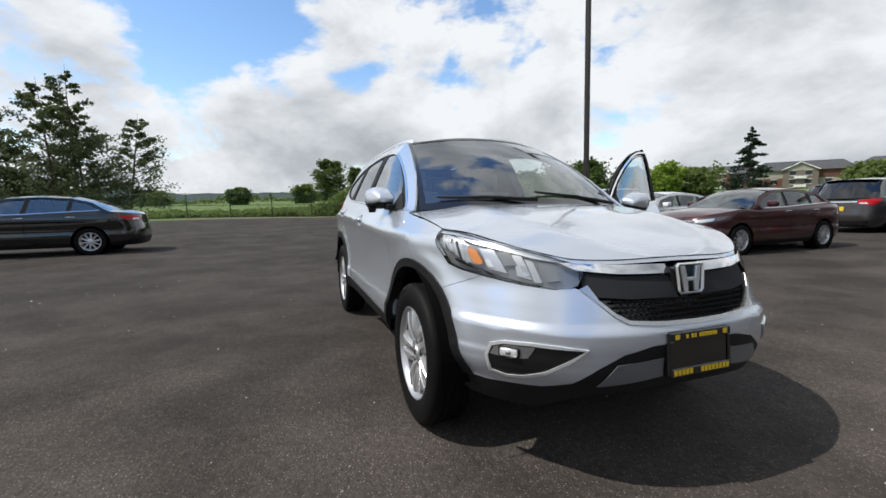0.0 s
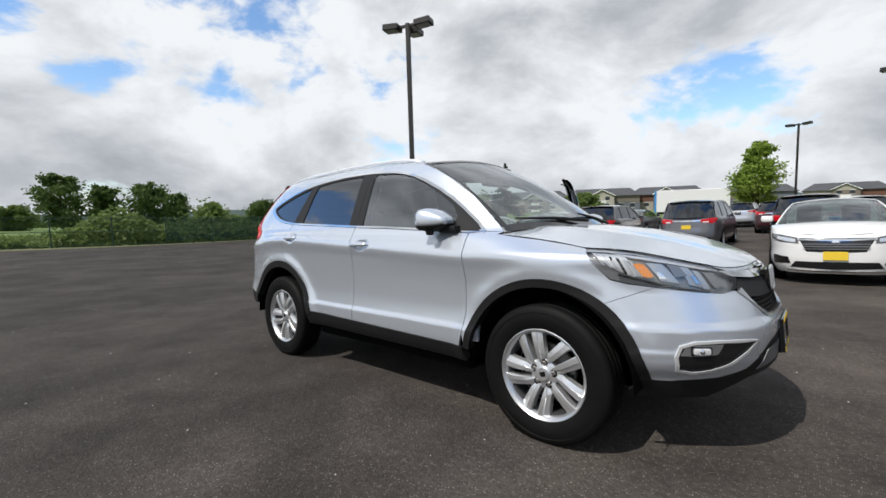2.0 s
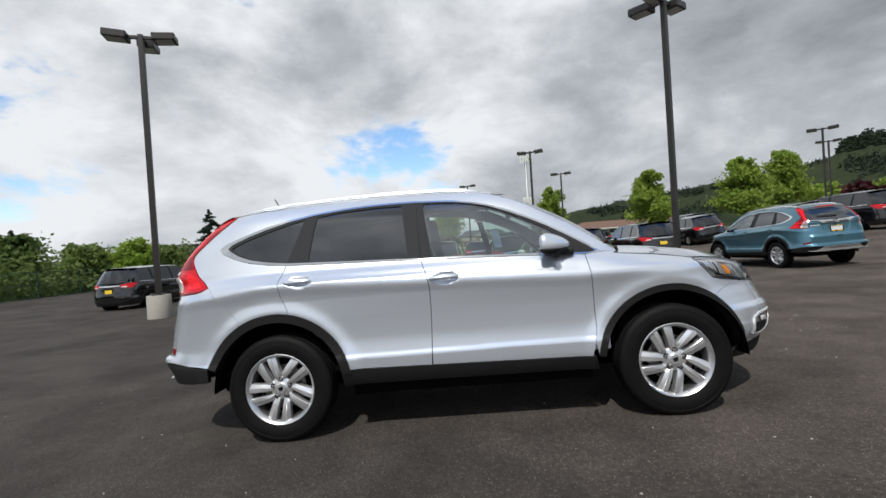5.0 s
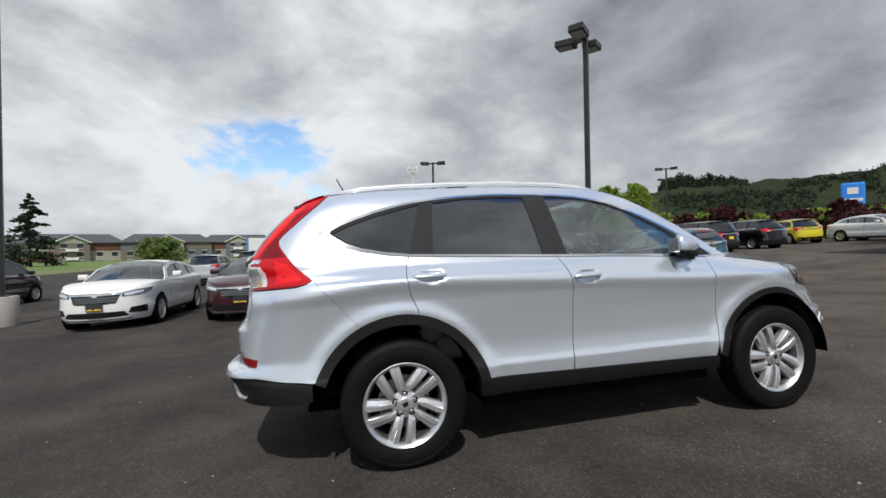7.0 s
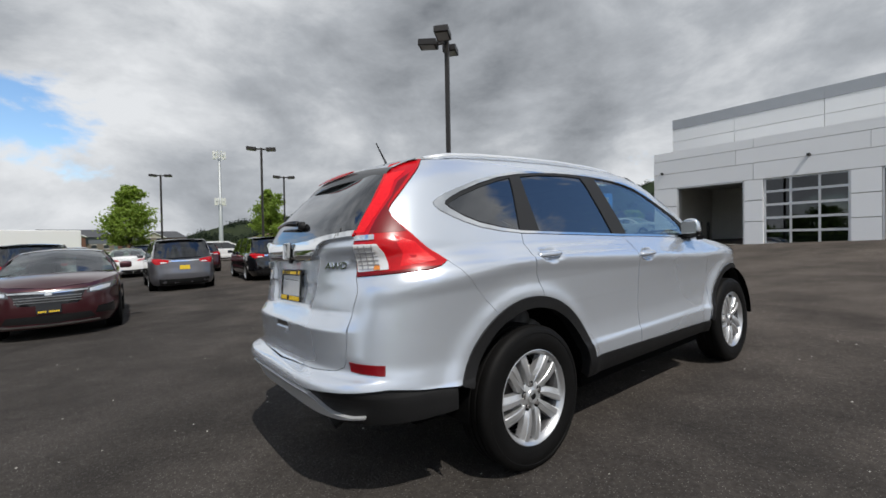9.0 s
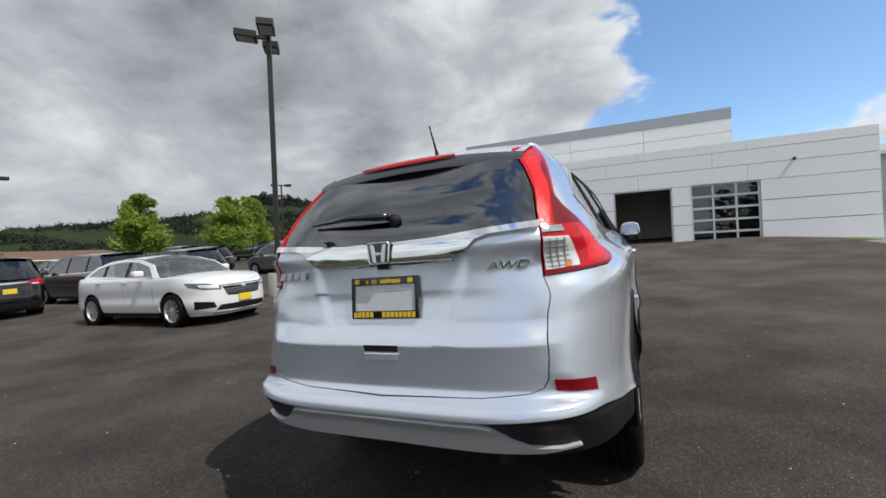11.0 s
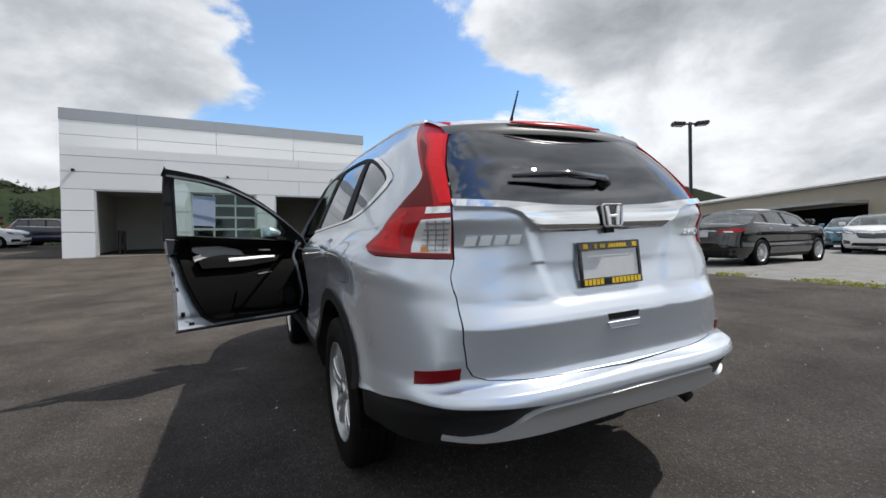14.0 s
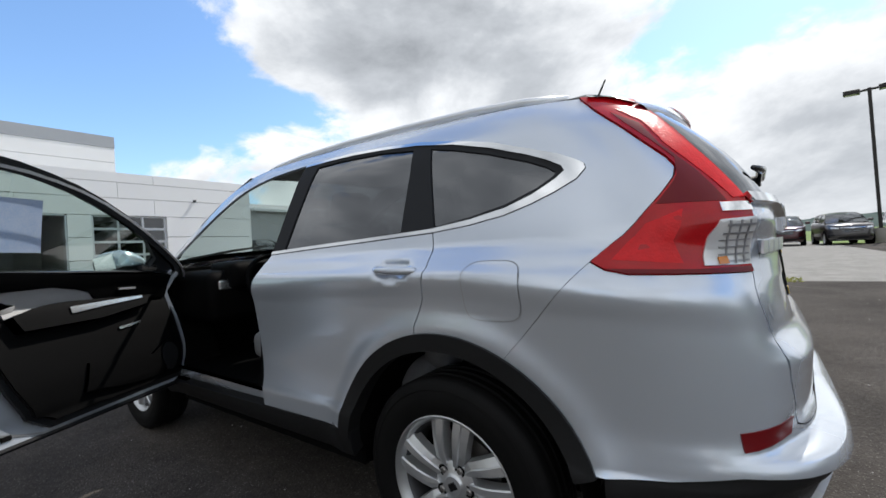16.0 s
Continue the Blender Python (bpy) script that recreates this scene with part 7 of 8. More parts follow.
    # cabin, grille, plates
    cab = box(D + .3, A - .2, -wb + .08, wb - .08, .3, mid_z - .02)
    part("cabin_floor", cab, UNDER, t)
    for x in (.1, -.75):
        for y in (-.36, .36):
            part("seat", box(x - .32, x - .20, y - .2, y + .2, mid_z - .1, mid_z + .34, .05, 2), INSIDE, t)
    zg = belt(nx - .2)
    gpoly = [(MID, zg - .085), (sy(.46, zg - .085, 1), zg - .085), (sy(.36, zg - .30, 1), zg - .30), (MID, zg - .32)]
    bpoly = [(MID, .40), (sy(.50, .40, 1), .40), (sy(.56, .29, 1), .30), (MID, .275)]
    rpoly = [(-MID, .40), (sy(.72, .40, -1), .42), (sy(.70, .21, -1), .21), (-MID, .205)]
    for sg in (-1, 1):
        skin("grille", fn, fn_n, gpoly, GLOSS_BLACK, t, off=.006, rim=.01, step=.12, gap=0, mirror=sg > 0)
        skin("grille_bar", fn, fn_n, [(MID, zg - .095), (sy(.48, zg - .10, 1), zg - .10), (sy(.47, zg - .118, 1), zg - .118), (MID, zg - .135)], CHROME, t, off=.014, rim=.01, step=.12, gap=0, mirror=sg > 0)
        for dz in (.175, .215, .255):
            skin("grille_slat", fn, fn_n, [(MID, zg - dz), (sy(.40, zg - dz, 1), zg - dz), (sy(.40, zg - dz - .012, 1), zg - dz - .012), (MID, zg - dz - .012)], SKID_DARK, t, off=.011, rim=.006, step=.2, gap=0, mirror=sg > 0)
        skin("bumper_mouth", fn, fn_n, bpoly, BLACK_TRIM, t, off=.004, rim=.006, step=.12, gap=0, mirror=sg > 0)
        skin("lower_bar", fn, fn_n, [(MID, .258), (sy(.60, .266, 1), .266), (sy(.60, .236, 1), .240), (MID, .228)], CHROME, t, off=.012, rim=.01, step=.2, gap=0, mirror=sg > 0)
        skin("rear_valance", fn, fn_n, rpoly, BLACK_TRIM, t, off=.005, rim=.006, step=.12, gap=0, mirror=sg > 0)
        if kind != "sedan":
            zq = belt(tx)
            skin("tail_bar", fn, fn_n, [(-MID, zq - .06), (sy(.44, zq - .06, -1), zq - .06), (sy(.44, zq - .10, -1), zq - .10), (-MID, zq - .11)], CHROME, t, off=.012, rim=.01, step=.12, gap=0, mirror=sg > 0)
    part("badge", box(-.045, .045, -.035, .035, 0, .012, .01, 1, Matrix.Translation((nx - .02, 0, zg - .13)) @ Matrix.Rotation(radians(90), 4, "Z") @ Matrix.Rotation(radians(80), 4, "X")), CHROME, t)
    if front_plate:
        part("number_plate", box(-.15, .15, -.07, .07, 0, .012, .003, 1, Matrix.Translation((nx + .012, 0, .50)) @ Matrix.Rotation(radians(90), 4, "Z") @ Matrix.Rotation(radians(86), 4, "X")), GLOSS_BLACK if dark_plate else YELLOW_PLATE, t, "dealer plate")
        if dark_plate:
            bars(10, .26, .03, .003, Matrix.Translation((nx + .024, 0, .46)) @ Matrix.Rotation(radians(90), 4, "Z") @ Matrix.Rotation(radians(86), 4, "X"), YELLOW, "plate_bars", t, 8)
    if rear_plate:
        pz = .78 if kind != "sedan" else .80
        part("number_plate", box(-.15, .15, -.07, .07, 0, .012, .003, 1, Matrix.Translation((fn(-MID, pz).x - .014, 0, pz)) @ Matrix.Rotation(radians(-90), 4, "Z") @ Matrix.Rotation(radians(86), 4, "X")), WHITE_PLATE if white_plate else YELLOW_PLATE, t, "pale blank plate" if white_plate else "yellow dealer plate")
    w0 = small_wheel(t, Matrix.Translation((af, -h + .10, .33)) @ Matrix.Rotation(radians(90), 4, "X"))
    for x, y, sp in ((ar, -h + .10, .4), (af, h - .10, .9), (ar, h - .10, .2)):
        w = copy_thing(w0, Matrix.Translation((x, y, .33)) @ Matrix.Rotation(radians(90 if y < 0 else -90), 4, "X") @ Matrix.Rotation(sp, 4, "Z"))
        w.parent = t
    part("underbody", box(tx + .3, nx - .3, -h + .24, h - .24, .20, .70), UNDER, t)
    for x0 in (ar, af):
        for sg in (-1, 1):
            part("wheel_well", lathe([(.39, 0), (.39, .22), (.0, .22)], 20, Matrix.Translation((x0, sg * (h - .02), .33)) @ Matrix.Rotation(radians(90 * sg), 4, "X")), UNDER, t)
    return t


P_MAROON = car_paint("maroon paint", (0.055, 0.010, 0.014), 0.45, 0.28)
P_WHITE = car_paint("white paint", (0.78, 0.78, 0.77), 0.0, 0.35)
P_GREY = car_paint("dark grey paint", (0.15, 0.15, 0.165), 0.6, 0.30)
P_BLACK = car_paint("black paint", (0.004, 0.004, 0.005), 0.0, 0.08)
P_NAVY = car_paint("dark blue paint", (0.010, 0.013, 0.034), 0.15, 0.30)
P_BROWN = car_paint("smoky paint", (0.055, 0.050, 0.050), 0.6, 0.30)
P_SILVER2 = car_paint("light silver paint", (0.50, 0.51, 0.52), 0.7, 0.30)
P_YELLOW = car_paint("yellow paint", (0.62, 0.55, 0.02), 0.1, 0.32)
P_TEAL = car_paint("steel blue paint", (0.075, 0.20, 0.27), 0.6, 0.28)

models = {}


def park(kind, paint, label, x, y, heading, **kw):
    """Parks a car: the first of its sort is built, the others are copied from it."""
    key = (kind, paint.name, tuple(sorted(kw.items())))
    if key in models:
        t = copy_thing(models[key], stand(x, y, heading))
        t["label"] = label
    else:
        t = build_car(kind, paint, label, stand(x, y, heading), **kw)
        models[key] = t
    return t


park("sedan", P_MAROON, "maroon sedan parked nose out on the lot", -3.78, 9.2, -91, front_plate=True, dark_plate=True)
park("sedan", P_WHITE, "white sedan parked nose out beside a maroon one", -6.7, 9.3, -88, front_plate=True, dark_plate=True)
park("sedan", P_WHITE, "white sedan with a yellow front plate", 2.58, 8.9, -90, front_plate=True)
park("minivan", P_GREY, "dark grey minivan with a yellow rear plate", -1.15, 16.8, 90, rear_plate=True)
park("minivan", P_BROWN, "smoky brown minivan parked tail out", -5.15, 18.0, 92, rear_plate=True)
park("minivan", P_BLACK, "black minivan parked in the row", 2.15, 17.6, 88, rear_plate=True)
park("minivan", P_BROWN, "smoky minivan in the row of vans", 5.4, 17.6, 90, rear_plate=True)
park("minivan", P_BLACK, "black minivan with a yellow plate in the row", 8.6, 17.8, 90, rear_plate=True)
park("minivan", P_GREY, "dark grey minivan at the end of the row", 15.0, 17.6, 92, rear_plate=True)
park("minivan", P_BLACK, "black minivan in the far part of the row", 18.4, 17.8, 92, rear_plate=True)
park("minivan", P_BLACK, "black minivan standing alone near a lamp", -14.4, 15.2, 90, rear_plate=True)
park("sedan", P_BLACK, "black sedan on open asphalt near the meadow", -10.3, -7.3, -88)
park("sedan", P_BLACK, "black sedan parked at the gravel edge", 3.85, -11.95, -89, rear_plate=True, white_plate=True)
park("hatchback", P_YELLOW, "yellow hatchback far across the lot", 26.5, 18.5, 72)
park("hatchback", P_YELLOW, "yellow hatchback behind another yellow one", 29.5, 20.6, 72)
park("sedan", P_WHITE, "white sedan beside the service building", 28.0, 14.6, -92)
park("crossover", P_NAVY, "dark blue crossover near the building", 31.0, 12.0, -95)
for x, y, a, pt, kd, lb in ((22.5, -20.2, 112, P_NAVY, "crossover", "dark blue crossover on gravel with a yellow plate"), (22.8, -25.9, 112, P_BLACK, "crossover", "black crossover on gravel"), (20.4, -15.4, -62, P_WHITE, "sedan", "white sedan on the gravel"),
                            (27.0, -15.4, 175, P_BLACK, "crossover", "black crossover at the edge of the gravel"), (25.5, -16.8, 115, P_BLACK, "crossover", "black crossover in the second row"),
                            (4.3, -20.8, 105, P_WHITE, "sedan", "white sedan parked on gravel"), (1.6, -20.9, 100, P_NAVY, "sedan", "dark sedan parked on gravel"), (6.6, -24.5, 110, P_TEAL, "sedan", "blue sedan in the second row"),
                            (-.6, -26.5, 88, P_GREY, "crossover", "dark grey crossover on gravel"), (-3.6, -29.0, 86, P_MAROON, "crossover", "maroon crossover on gravel"), (-.2, -29.5, 95, P_SILVER2, "crossover", "silver crossover in the far row"),
                            (-5.8, -28.0, 95, P_BROWN, "crossover", "smoky crossover in the far row"), (2.2, -33, 90, P_BLACK, "crossover", "black crossover before the warehouse"), (-8.6, -30, 86, P_BLACK, "crossover", "black crossover in the far row"),
                            (16.2, -26.7, 112, P_WHITE, "sedan", "white sedan in the gravel row")):
    park(kd, pt, lb, x, y, a, **({"front_plate": True} if kd == "crossover" and pt in (P_NAVY, P_BLACK) else {}))
# further rows seen between the vans
for i, (x, y, pt, kd) in enumerate(((-9.0, 24, P_SILVER2, "crossover"), (-6.0, 25, P_NAVY, "sedan"), (-2.5, 26.5, P_WHITE, "sedan"), (.8, 26, P_MAROON, "crossover"), (4.0, 26, P_BLACK, "crossover"), (11.5, 25, P_GREY, "minivan"), (14.8, 25, P_BLACK, "minivan"), (21.5, 25, P_BLACK, "crossover"), (24.8, 25, P_GREY, "crossover"))):
    park(kd, pt, "%s parked in a far row" % ({"crossover": "crossover", "sedan": "sedan", "minivan": "minivan"}[kd] + " with tinted glass"), x, y, 90)


for x, y, a, pt, kd, lb in ((4.3, 39.7, 5, P_WHITE, "minivan", "white van far across the lot"), (-5.0, 33, 90, P_BLACK, "crossover", "black crossover in the back row"), (-1.5, 33.5, 90, P_SILVER2, "crossover", "silver crossover in the back row"),
                            (7.5, 33.5, 90, P_MAROON, "crossover", "maroon crossover in the back row"), (11.0, 33, 90, P_BLACK, "crossover", "black crossover in the back row"), (18.5, 33, 90, P_GREY, "minivan", "dark grey minivan in the back row"),
                            (21.8, 17.6, 91, P_BLACK, "crossover", "black crossover at the far end of the row"), (26.0, 33, 90, P_BLACK, "crossover", "black crossover in the back row")):
    park(kd, pt, lb, x, y, a)


# the steel-blue twin of the silver crossover, all doors shut
def blue_twin():
    t = copy_thing(suv, stand(9.3, 9.7, 91))
    tagged(t, "steel blue crossover parked beside a lamp post", "car", "cars on the lot")
    fresh = {}
    for o in list(t.children_recursive):
        if o.type == "MESH" and o.data.materials and o.data.materials[0] == SILVER:
            if o.data not in fresh:
                me = o.data.copy()
                me.materials[0] = P_TEAL
                fresh[o.data] = me
            o.data = fresh[o.data]
    doors = [o for o in t.children if o.name.startswith("front_door")]
    shut = next(o for o in doors if "open" not in o.get("label", ""))
    ajar = next(o for o in doors if "open" in o.get("label", ""))
    for o in list(ajar.children_recursive):
        bpy.data.objects.remove(o)
    bpy.data.objects.remove(ajar)
    twin = copy_thing(shut, Matrix.Diagonal((1, -1, 1, 1)))
    twin.parent = t


blue_twin()


# ---- trees, hills and distant buildings ----
BARK = material("grey-brown bark", (0.11, 0.085, 0.065), 0.95, vary=0.6, scale=6, bump=0.8, bump_scale=25)


def leaf_material(name, a, b):
    m = material(name, a, 0.6, vary=1.0, scale=0.9, tint=b, scale2=6, spec=0.3)
    nt = m.node_tree
    bs = nt.nodes["Principled BSDF"]
    tr, mx = nt.nodes.new("ShaderNodeBsdfTranslucent"), nt.nodes.new("ShaderNodeMixShader")
    mx.inputs["Fac"].default_value = 0.3
    tr.inputs["Color"].default_value = (*[min(1, c * 1.6) for c in a], 1)
    out = nt.nodes["Material Output"]
    nt.links.new(bs.outputs[0], mx.inputs[1])
    nt.links.new(tr.outputs[0], mx.inputs[2])
    nt.links.new(mx.outputs[0], out.inputs["Surface"])
    return m


LEAF_BRIGHT = leaf_material("bright spring leaves", (0.27, 0.36, 0.06), (0.14, 0.22, 0.035))
LEAF_DARK = leaf_material("dark broad leaves", (0.11, 0.165, 0.045), (0.055, 0.09, 0.025))
LEAF_OLIVE = leaf_material("olive leaves", (0.17, 0.23, 0.065), (0.085, 0.125, 0.036))
LEAF_BIRCH = leaf_material("grey-green birch leaves", (0.135, 0.165, 0.075), (0.07, 0.09, 0.04))
LEAF_HILL = leaf_material("far hillside leaves", (0.026, 0.039, 0.022), (0.017, 0.027, 0.015))
LEAF_FIR = leaf_material("fir needles", (0.028, 0.050, 0.026), (0.014, 0.028, 0.016))
LEAF_MAROON = leaf_material("maroon leaves", (0.070, 0.014, 0.018), (0.03, 0.008, 0.012))


def add_leaf(co, fc, p, size, rnd):
    """One small leaf clump: two crossed bent blades."""
    for _ in range(2):
        d = Vector((rnd.gauss(0, 1), rnd.gauss(0, 1), rnd.gauss(0, .7))).normalized()
        e = d.cross(Vector((rnd.gauss(0, 1), rnd.gauss(0, 1), rnd.gauss(0, 1)))).normalized()
        n = len(co)
        co += [p - d * size, p + e * size * .55, p + d * size, p - e * size * .55]
        fc.append((n, n + 1, n + 2, n + 3))


def leafy_tree(name, x, y, z, height, spread, mat, label, seed, leaves=2600, leaf=.16, trunk_h=.28, shape="round", trunks=1):
    """A tapered trunk with limbs and a crown of small clumps gathered about the limb ends, with gaps."""
    rnd = random.Random(seed)
    t = thing(name, Matrix.Translation((x, y, z)), label, "tree")
    bm = bmesh.new()
    ends = []
    for k in range(trunks):
        apart = (.85 if shape == "spire" else .25) * spread
        ox, oy = (rnd.uniform(-apart, apart), rnd.uniform(-apart, apart)) if trunks > 1 else (0, 0)
        lean = Vector((ox * .4, oy * .4, 0))
        hgt = height * (rnd.uniform(.82, 1.0) if k or shape != "spire" else 1.0) * (1 - .06 * k if shape == "spire" else 1) if trunks > 1 else height
        pts = [Vector((ox, oy, 0)) + lean * f + Vector((rnd.uniform(-.06, .06), rnd.uniform(-.06, .06), 0)) * height * .1 * f + Vector((0, 0, hgt * f * .92)) for f in (0, .15, .35, .55, .75, .95)]
        r0 = height * .018 / (trunks**.5)
        tube(pts, [r0 * 1.25, r0, r0 * .8, r0 * .55, r0 * .32, r0 * .1], 7, bm)
        nl = int({"fir": 60, "spire": 330, "cone": 46}.get(shape, 26)) // trunks + 6
        for i in range(nl):
            f = trunk_h + (1 - trunk_h) * (i + rnd.random()) / nl
            base = pts[0].lerp(pts[-1], f) if shape == "fir" else Vector((pts[0].x + lean.x * f, pts[0].y + lean.y * f, hgt * .92 * f * .9))
            a = rnd.uniform(0, 2 * math.pi)
            g = (f - trunk_h) / (1 - trunk_h)
            if shape == "fir":
                reach, rise = spread * (1 - g)**.85 * rnd.uniform(.65, 1.05) + .1, -.18
            elif shape == "spire":
                reach, rise = spread * (.12 + .88 * (1 - g)**.75) * rnd.uniform(.45, 1.0), .32
            elif shape == "cone":
                reach, rise = spread * (.18 + .82 * (1 - g)**.65) * min(1, .45 + g * 4) * rnd.uniform(.6, 1.0), .40
            elif shape == "tall":
                reach, rise = spread * (math.sin(math.pi * min(1, .18 + g * .80)))**.7 * rnd.uniform(.5, 1.0), .9
            else:
                reach, rise = spread * (math.sin(math.pi * min(1, .22 + g * .74)))**.6 * rnd.uniform(.55, 1.0), .45
            tip = base + Vector((math.cos(a), math.sin(a), rise * rnd.uniform(.5, 1.2))) * reach
            midp = base.lerp(tip, .5) + Vector((0, 0, reach * .06))
            tube([base, midp, tip], [r0 * .35 * (1 - g * .6), r0 * .2, r0 * .06], 5, bm)
            ends.append((base, midp, tip, reach))
    part("trunk", bm, BARK, t, smooth=True)
    co, fc = [], []
    for i in range(leaves):
        base, midp, tip, reach = ends[rnd.randrange(len(ends))]
        f = rnd.random()**.6
        p = base.lerp(tip, .25 + .75 * f)
        w = reach * (.14 if shape == "fir" else .11 if shape == "spire" else .20)
        p = p + Vector((rnd.gauss(0, w), rnd.gauss(0, w), rnd.gauss(0, w * (.35 if shape == "fir" else .8))))
        add_leaf(co, fc, p, leaf * rnd.uniform(.6, 1.3), rnd)
    me = bpy.data.meshes.new("crown")
    me.from_pydata(co, [], fc)
    link_mesh("crown", me, mat, t)
    return t


# street trees in the lot
trees = [(-1.9, 46.5, 6.9, 2.5, 1), (9.6, 43, 6.6, 2.1, 2), (15.0, 31.5, 5.6, 1.9, 3), (22.0, 31.0, 5.4, 2.2, 4), (30, 38, 6.5, 2.4, 5)]
for x, y, h_, w_, sd in trees:
    leafy_tree("street_tree", x, y, lot(x, y), h_ * 1.22, w_, LEAF_BRIGHT, "young street tree with bright green leaves", sd, 9000, .125, .22, "cone")
# by the meadow
leafy_tree("birch_tree", -44.8, -19.2, -.4, 16.0, 4.9, LEAF_BIRCH, "tall airy tree clump beyond the fence", 11, 30000, .13, .04, "spire", 6)


def at(az, dist, cx=0.0, cy=0.0):
    return cx + dist * math.cos(radians(az)), cy + dist * math.sin(radians(az))


for az, d, h_, w_, sd, mt, shp in ((173.4, 105, 12.5, 4.2, 21, LEAF_DARK, "round"), (169.8, 110, 10.5, 3.0, 22, LEAF_DARK, "tall"), (166.2, 105, 10.6, 4.5, 23, LEAF_DARK, "round"), (163.4, 112, 8.5, 3.0, 24, LEAF_DARK, "tall"),
                                   (176.8, 120, 6.0, 3.5, 25, LEAF_OLIVE, "round"), (160.0, 120, 6, 4, 26, LEAF_OLIVE, "round"), (154.5, 130, 6.5, 5, 27, LEAF_DARK, "round"), (150.5, 110, 5.5, 4, 28, LEAF_OLIVE, "round"), (147.0, 100, 7.0, 4, 29, LEAF_DARK, "round"),
                                   (143.5, 95, 8.0, 4.6, 30, LEAF_DARK, "round"), (139.6, 90, 8.5, 4.5, 31, LEAF_DARK, "round"), (135.0, 85, 6.0, 4.0, 32, LEAF_OLIVE, "round"), (131.0, 80, 6.5, 3.6, 33, LEAF_BRIGHT, "round"), (127.5, 85, 5.5, 3.5, 34, LEAF_OLIVE, "round"),
                                   (184.5, 100, 5.0, 2.6, 35, LEAF_DARK, "round"), (200, 90, 4.5, 4, 36, LEAF_DARK, "round"), (206, 95, 5.0, 5, 37, LEAF_DARK, "round"), (193, 150, 5, 5, 38, LEAF_OLIVE, "round"), (113.0, 80, 5.0, 3.0, 39, LEAF_OLIVE, "round")):
    x, y = at(az, d, 2, -2)
    leafy_tree("broadleaf_tree", x, y, -1.0, h_, w_, mt, "dense green tree beyond the meadow fence" if sd % 2 else "dark green tree far across the meadow", sd, 4600, .30, .06, shp)
for az, d, h_, w_, sd in ((122.6, 105, 15.0, 5.4, 41), (139.2, 120, 12.0, 3.2, 42), (138.0, 118, 9.0, 2.8, 43)):
    x, y = at(az, d, 1.5, -2.5)
    leafy_tree("fir_tree", x, y, -1.0, h_, w_, LEAF_FIR, "dark fir with drooping boughs", sd, 4200, .26, .08, "fir")
# clipped shrubs and maroon bushes near the blue sign
rnd = random.Random(77)
for i in range(15):
    az, d = 24 + i * 1.7, rnd.uniform(60, 68)
    x, y = at(az, d, -3, -1)
    mt = (LEAF_MAROON, LEAF_MAROON, LEAF_BRIGHT)[i % 3]
    leafy_tree("bush", x, y, lot(x, y) - .2, rnd.uniform(3.6, 5.0), rnd.uniform(1.8, 2.6), mt, "maroon ornamental tree near the sign" if mt is LEAF_MAROON else "bright green shrub near the sign", 100 + i, 700, .30, .05)

# scrub along the fence
co, fc = [], []
for _ in range(34000):
    f = rnd.random()
    p = F0.lerp(F1, f)
    q = Vector((p.x - abs(rnd.gauss(1.5, 5)) - .4, p.y + rnd.uniform(-1, 1), 0))
    hgt = (.25 + .9 * noise.noise(Vector((q.x * .12, q.y * .12, 0)))**2 * 3) * min(3.6, 1 + max(0, (p.y + 6) / 7))
    q.z = lot(q.x, q.y) + rnd.random()**1.5 * hgt
    add_leaf(co, fc, q, rnd.uniform(.10, .26), rnd)
# hedgerows across the meadow
for az0, az1, d, hh, n in ((174, 206, 230, 4.0, 2600), (186, 206, 150, 1.6, 1200), (143, 176, 190, 5.5, 4200), (127, 145, 120, 4.6, 2600), (150, 168, 85, 3.2, 2400)):
    for _ in range(n):
        az = rnd.uniform(az0, az1)
        tall = hh * (.35 + .9 * abs(noise.noise(Vector((az * .55, d, 2)))) + .5 * max(0, noise.noise(Vector((az * 2.3, d, 5)))))
        x, y = at(az, d + rnd.uniform(-5, 5), 2, -2)
        add_leaf(co, fc, Vector((x, y, lot(x, y) - 1.0 + tall * rnd.random()**.7)), rnd.uniform(.35, .8), rnd)
me = bpy.data.meshes.new("meadow_scrub")
me.from_pydata(co, [], fc)
tagged(link_mesh("meadow_scrub", me, LEAF_OLIVE), "weeds, brambles and hedgerows along the fence and meadow", "plants", kind="stuff")


# weeds along the seam between asphalt and gravel
co, fc = [], []
for _ in range(7000):
    x = rnd.uniform(-5.5, 16)
    y = -7.8 + rnd.gauss(0, .16) - .25 * noise.noise(Vector((x * .5, 0, 3)))
    if noise.noise(Vector((x * .8, 1.7, 0))) < -.12:
        continue
    add_leaf(co, fc, Vector((x, y, lot(x, y) + rnd.uniform(.0, .05))), rnd.uniform(.012, .030), rnd)
me = bpy.data.meshes.new("seam_weeds")
me.from_pydata(co, [], fc)
tagged(link_mesh("seam_weeds", me, leaf_material("yellowed weeds", (0.30, 0.30, 0.07), (0.14, 0.17, 0.04))), "yellow-green weeds along the gravel edge", "plants", kind="stuff")


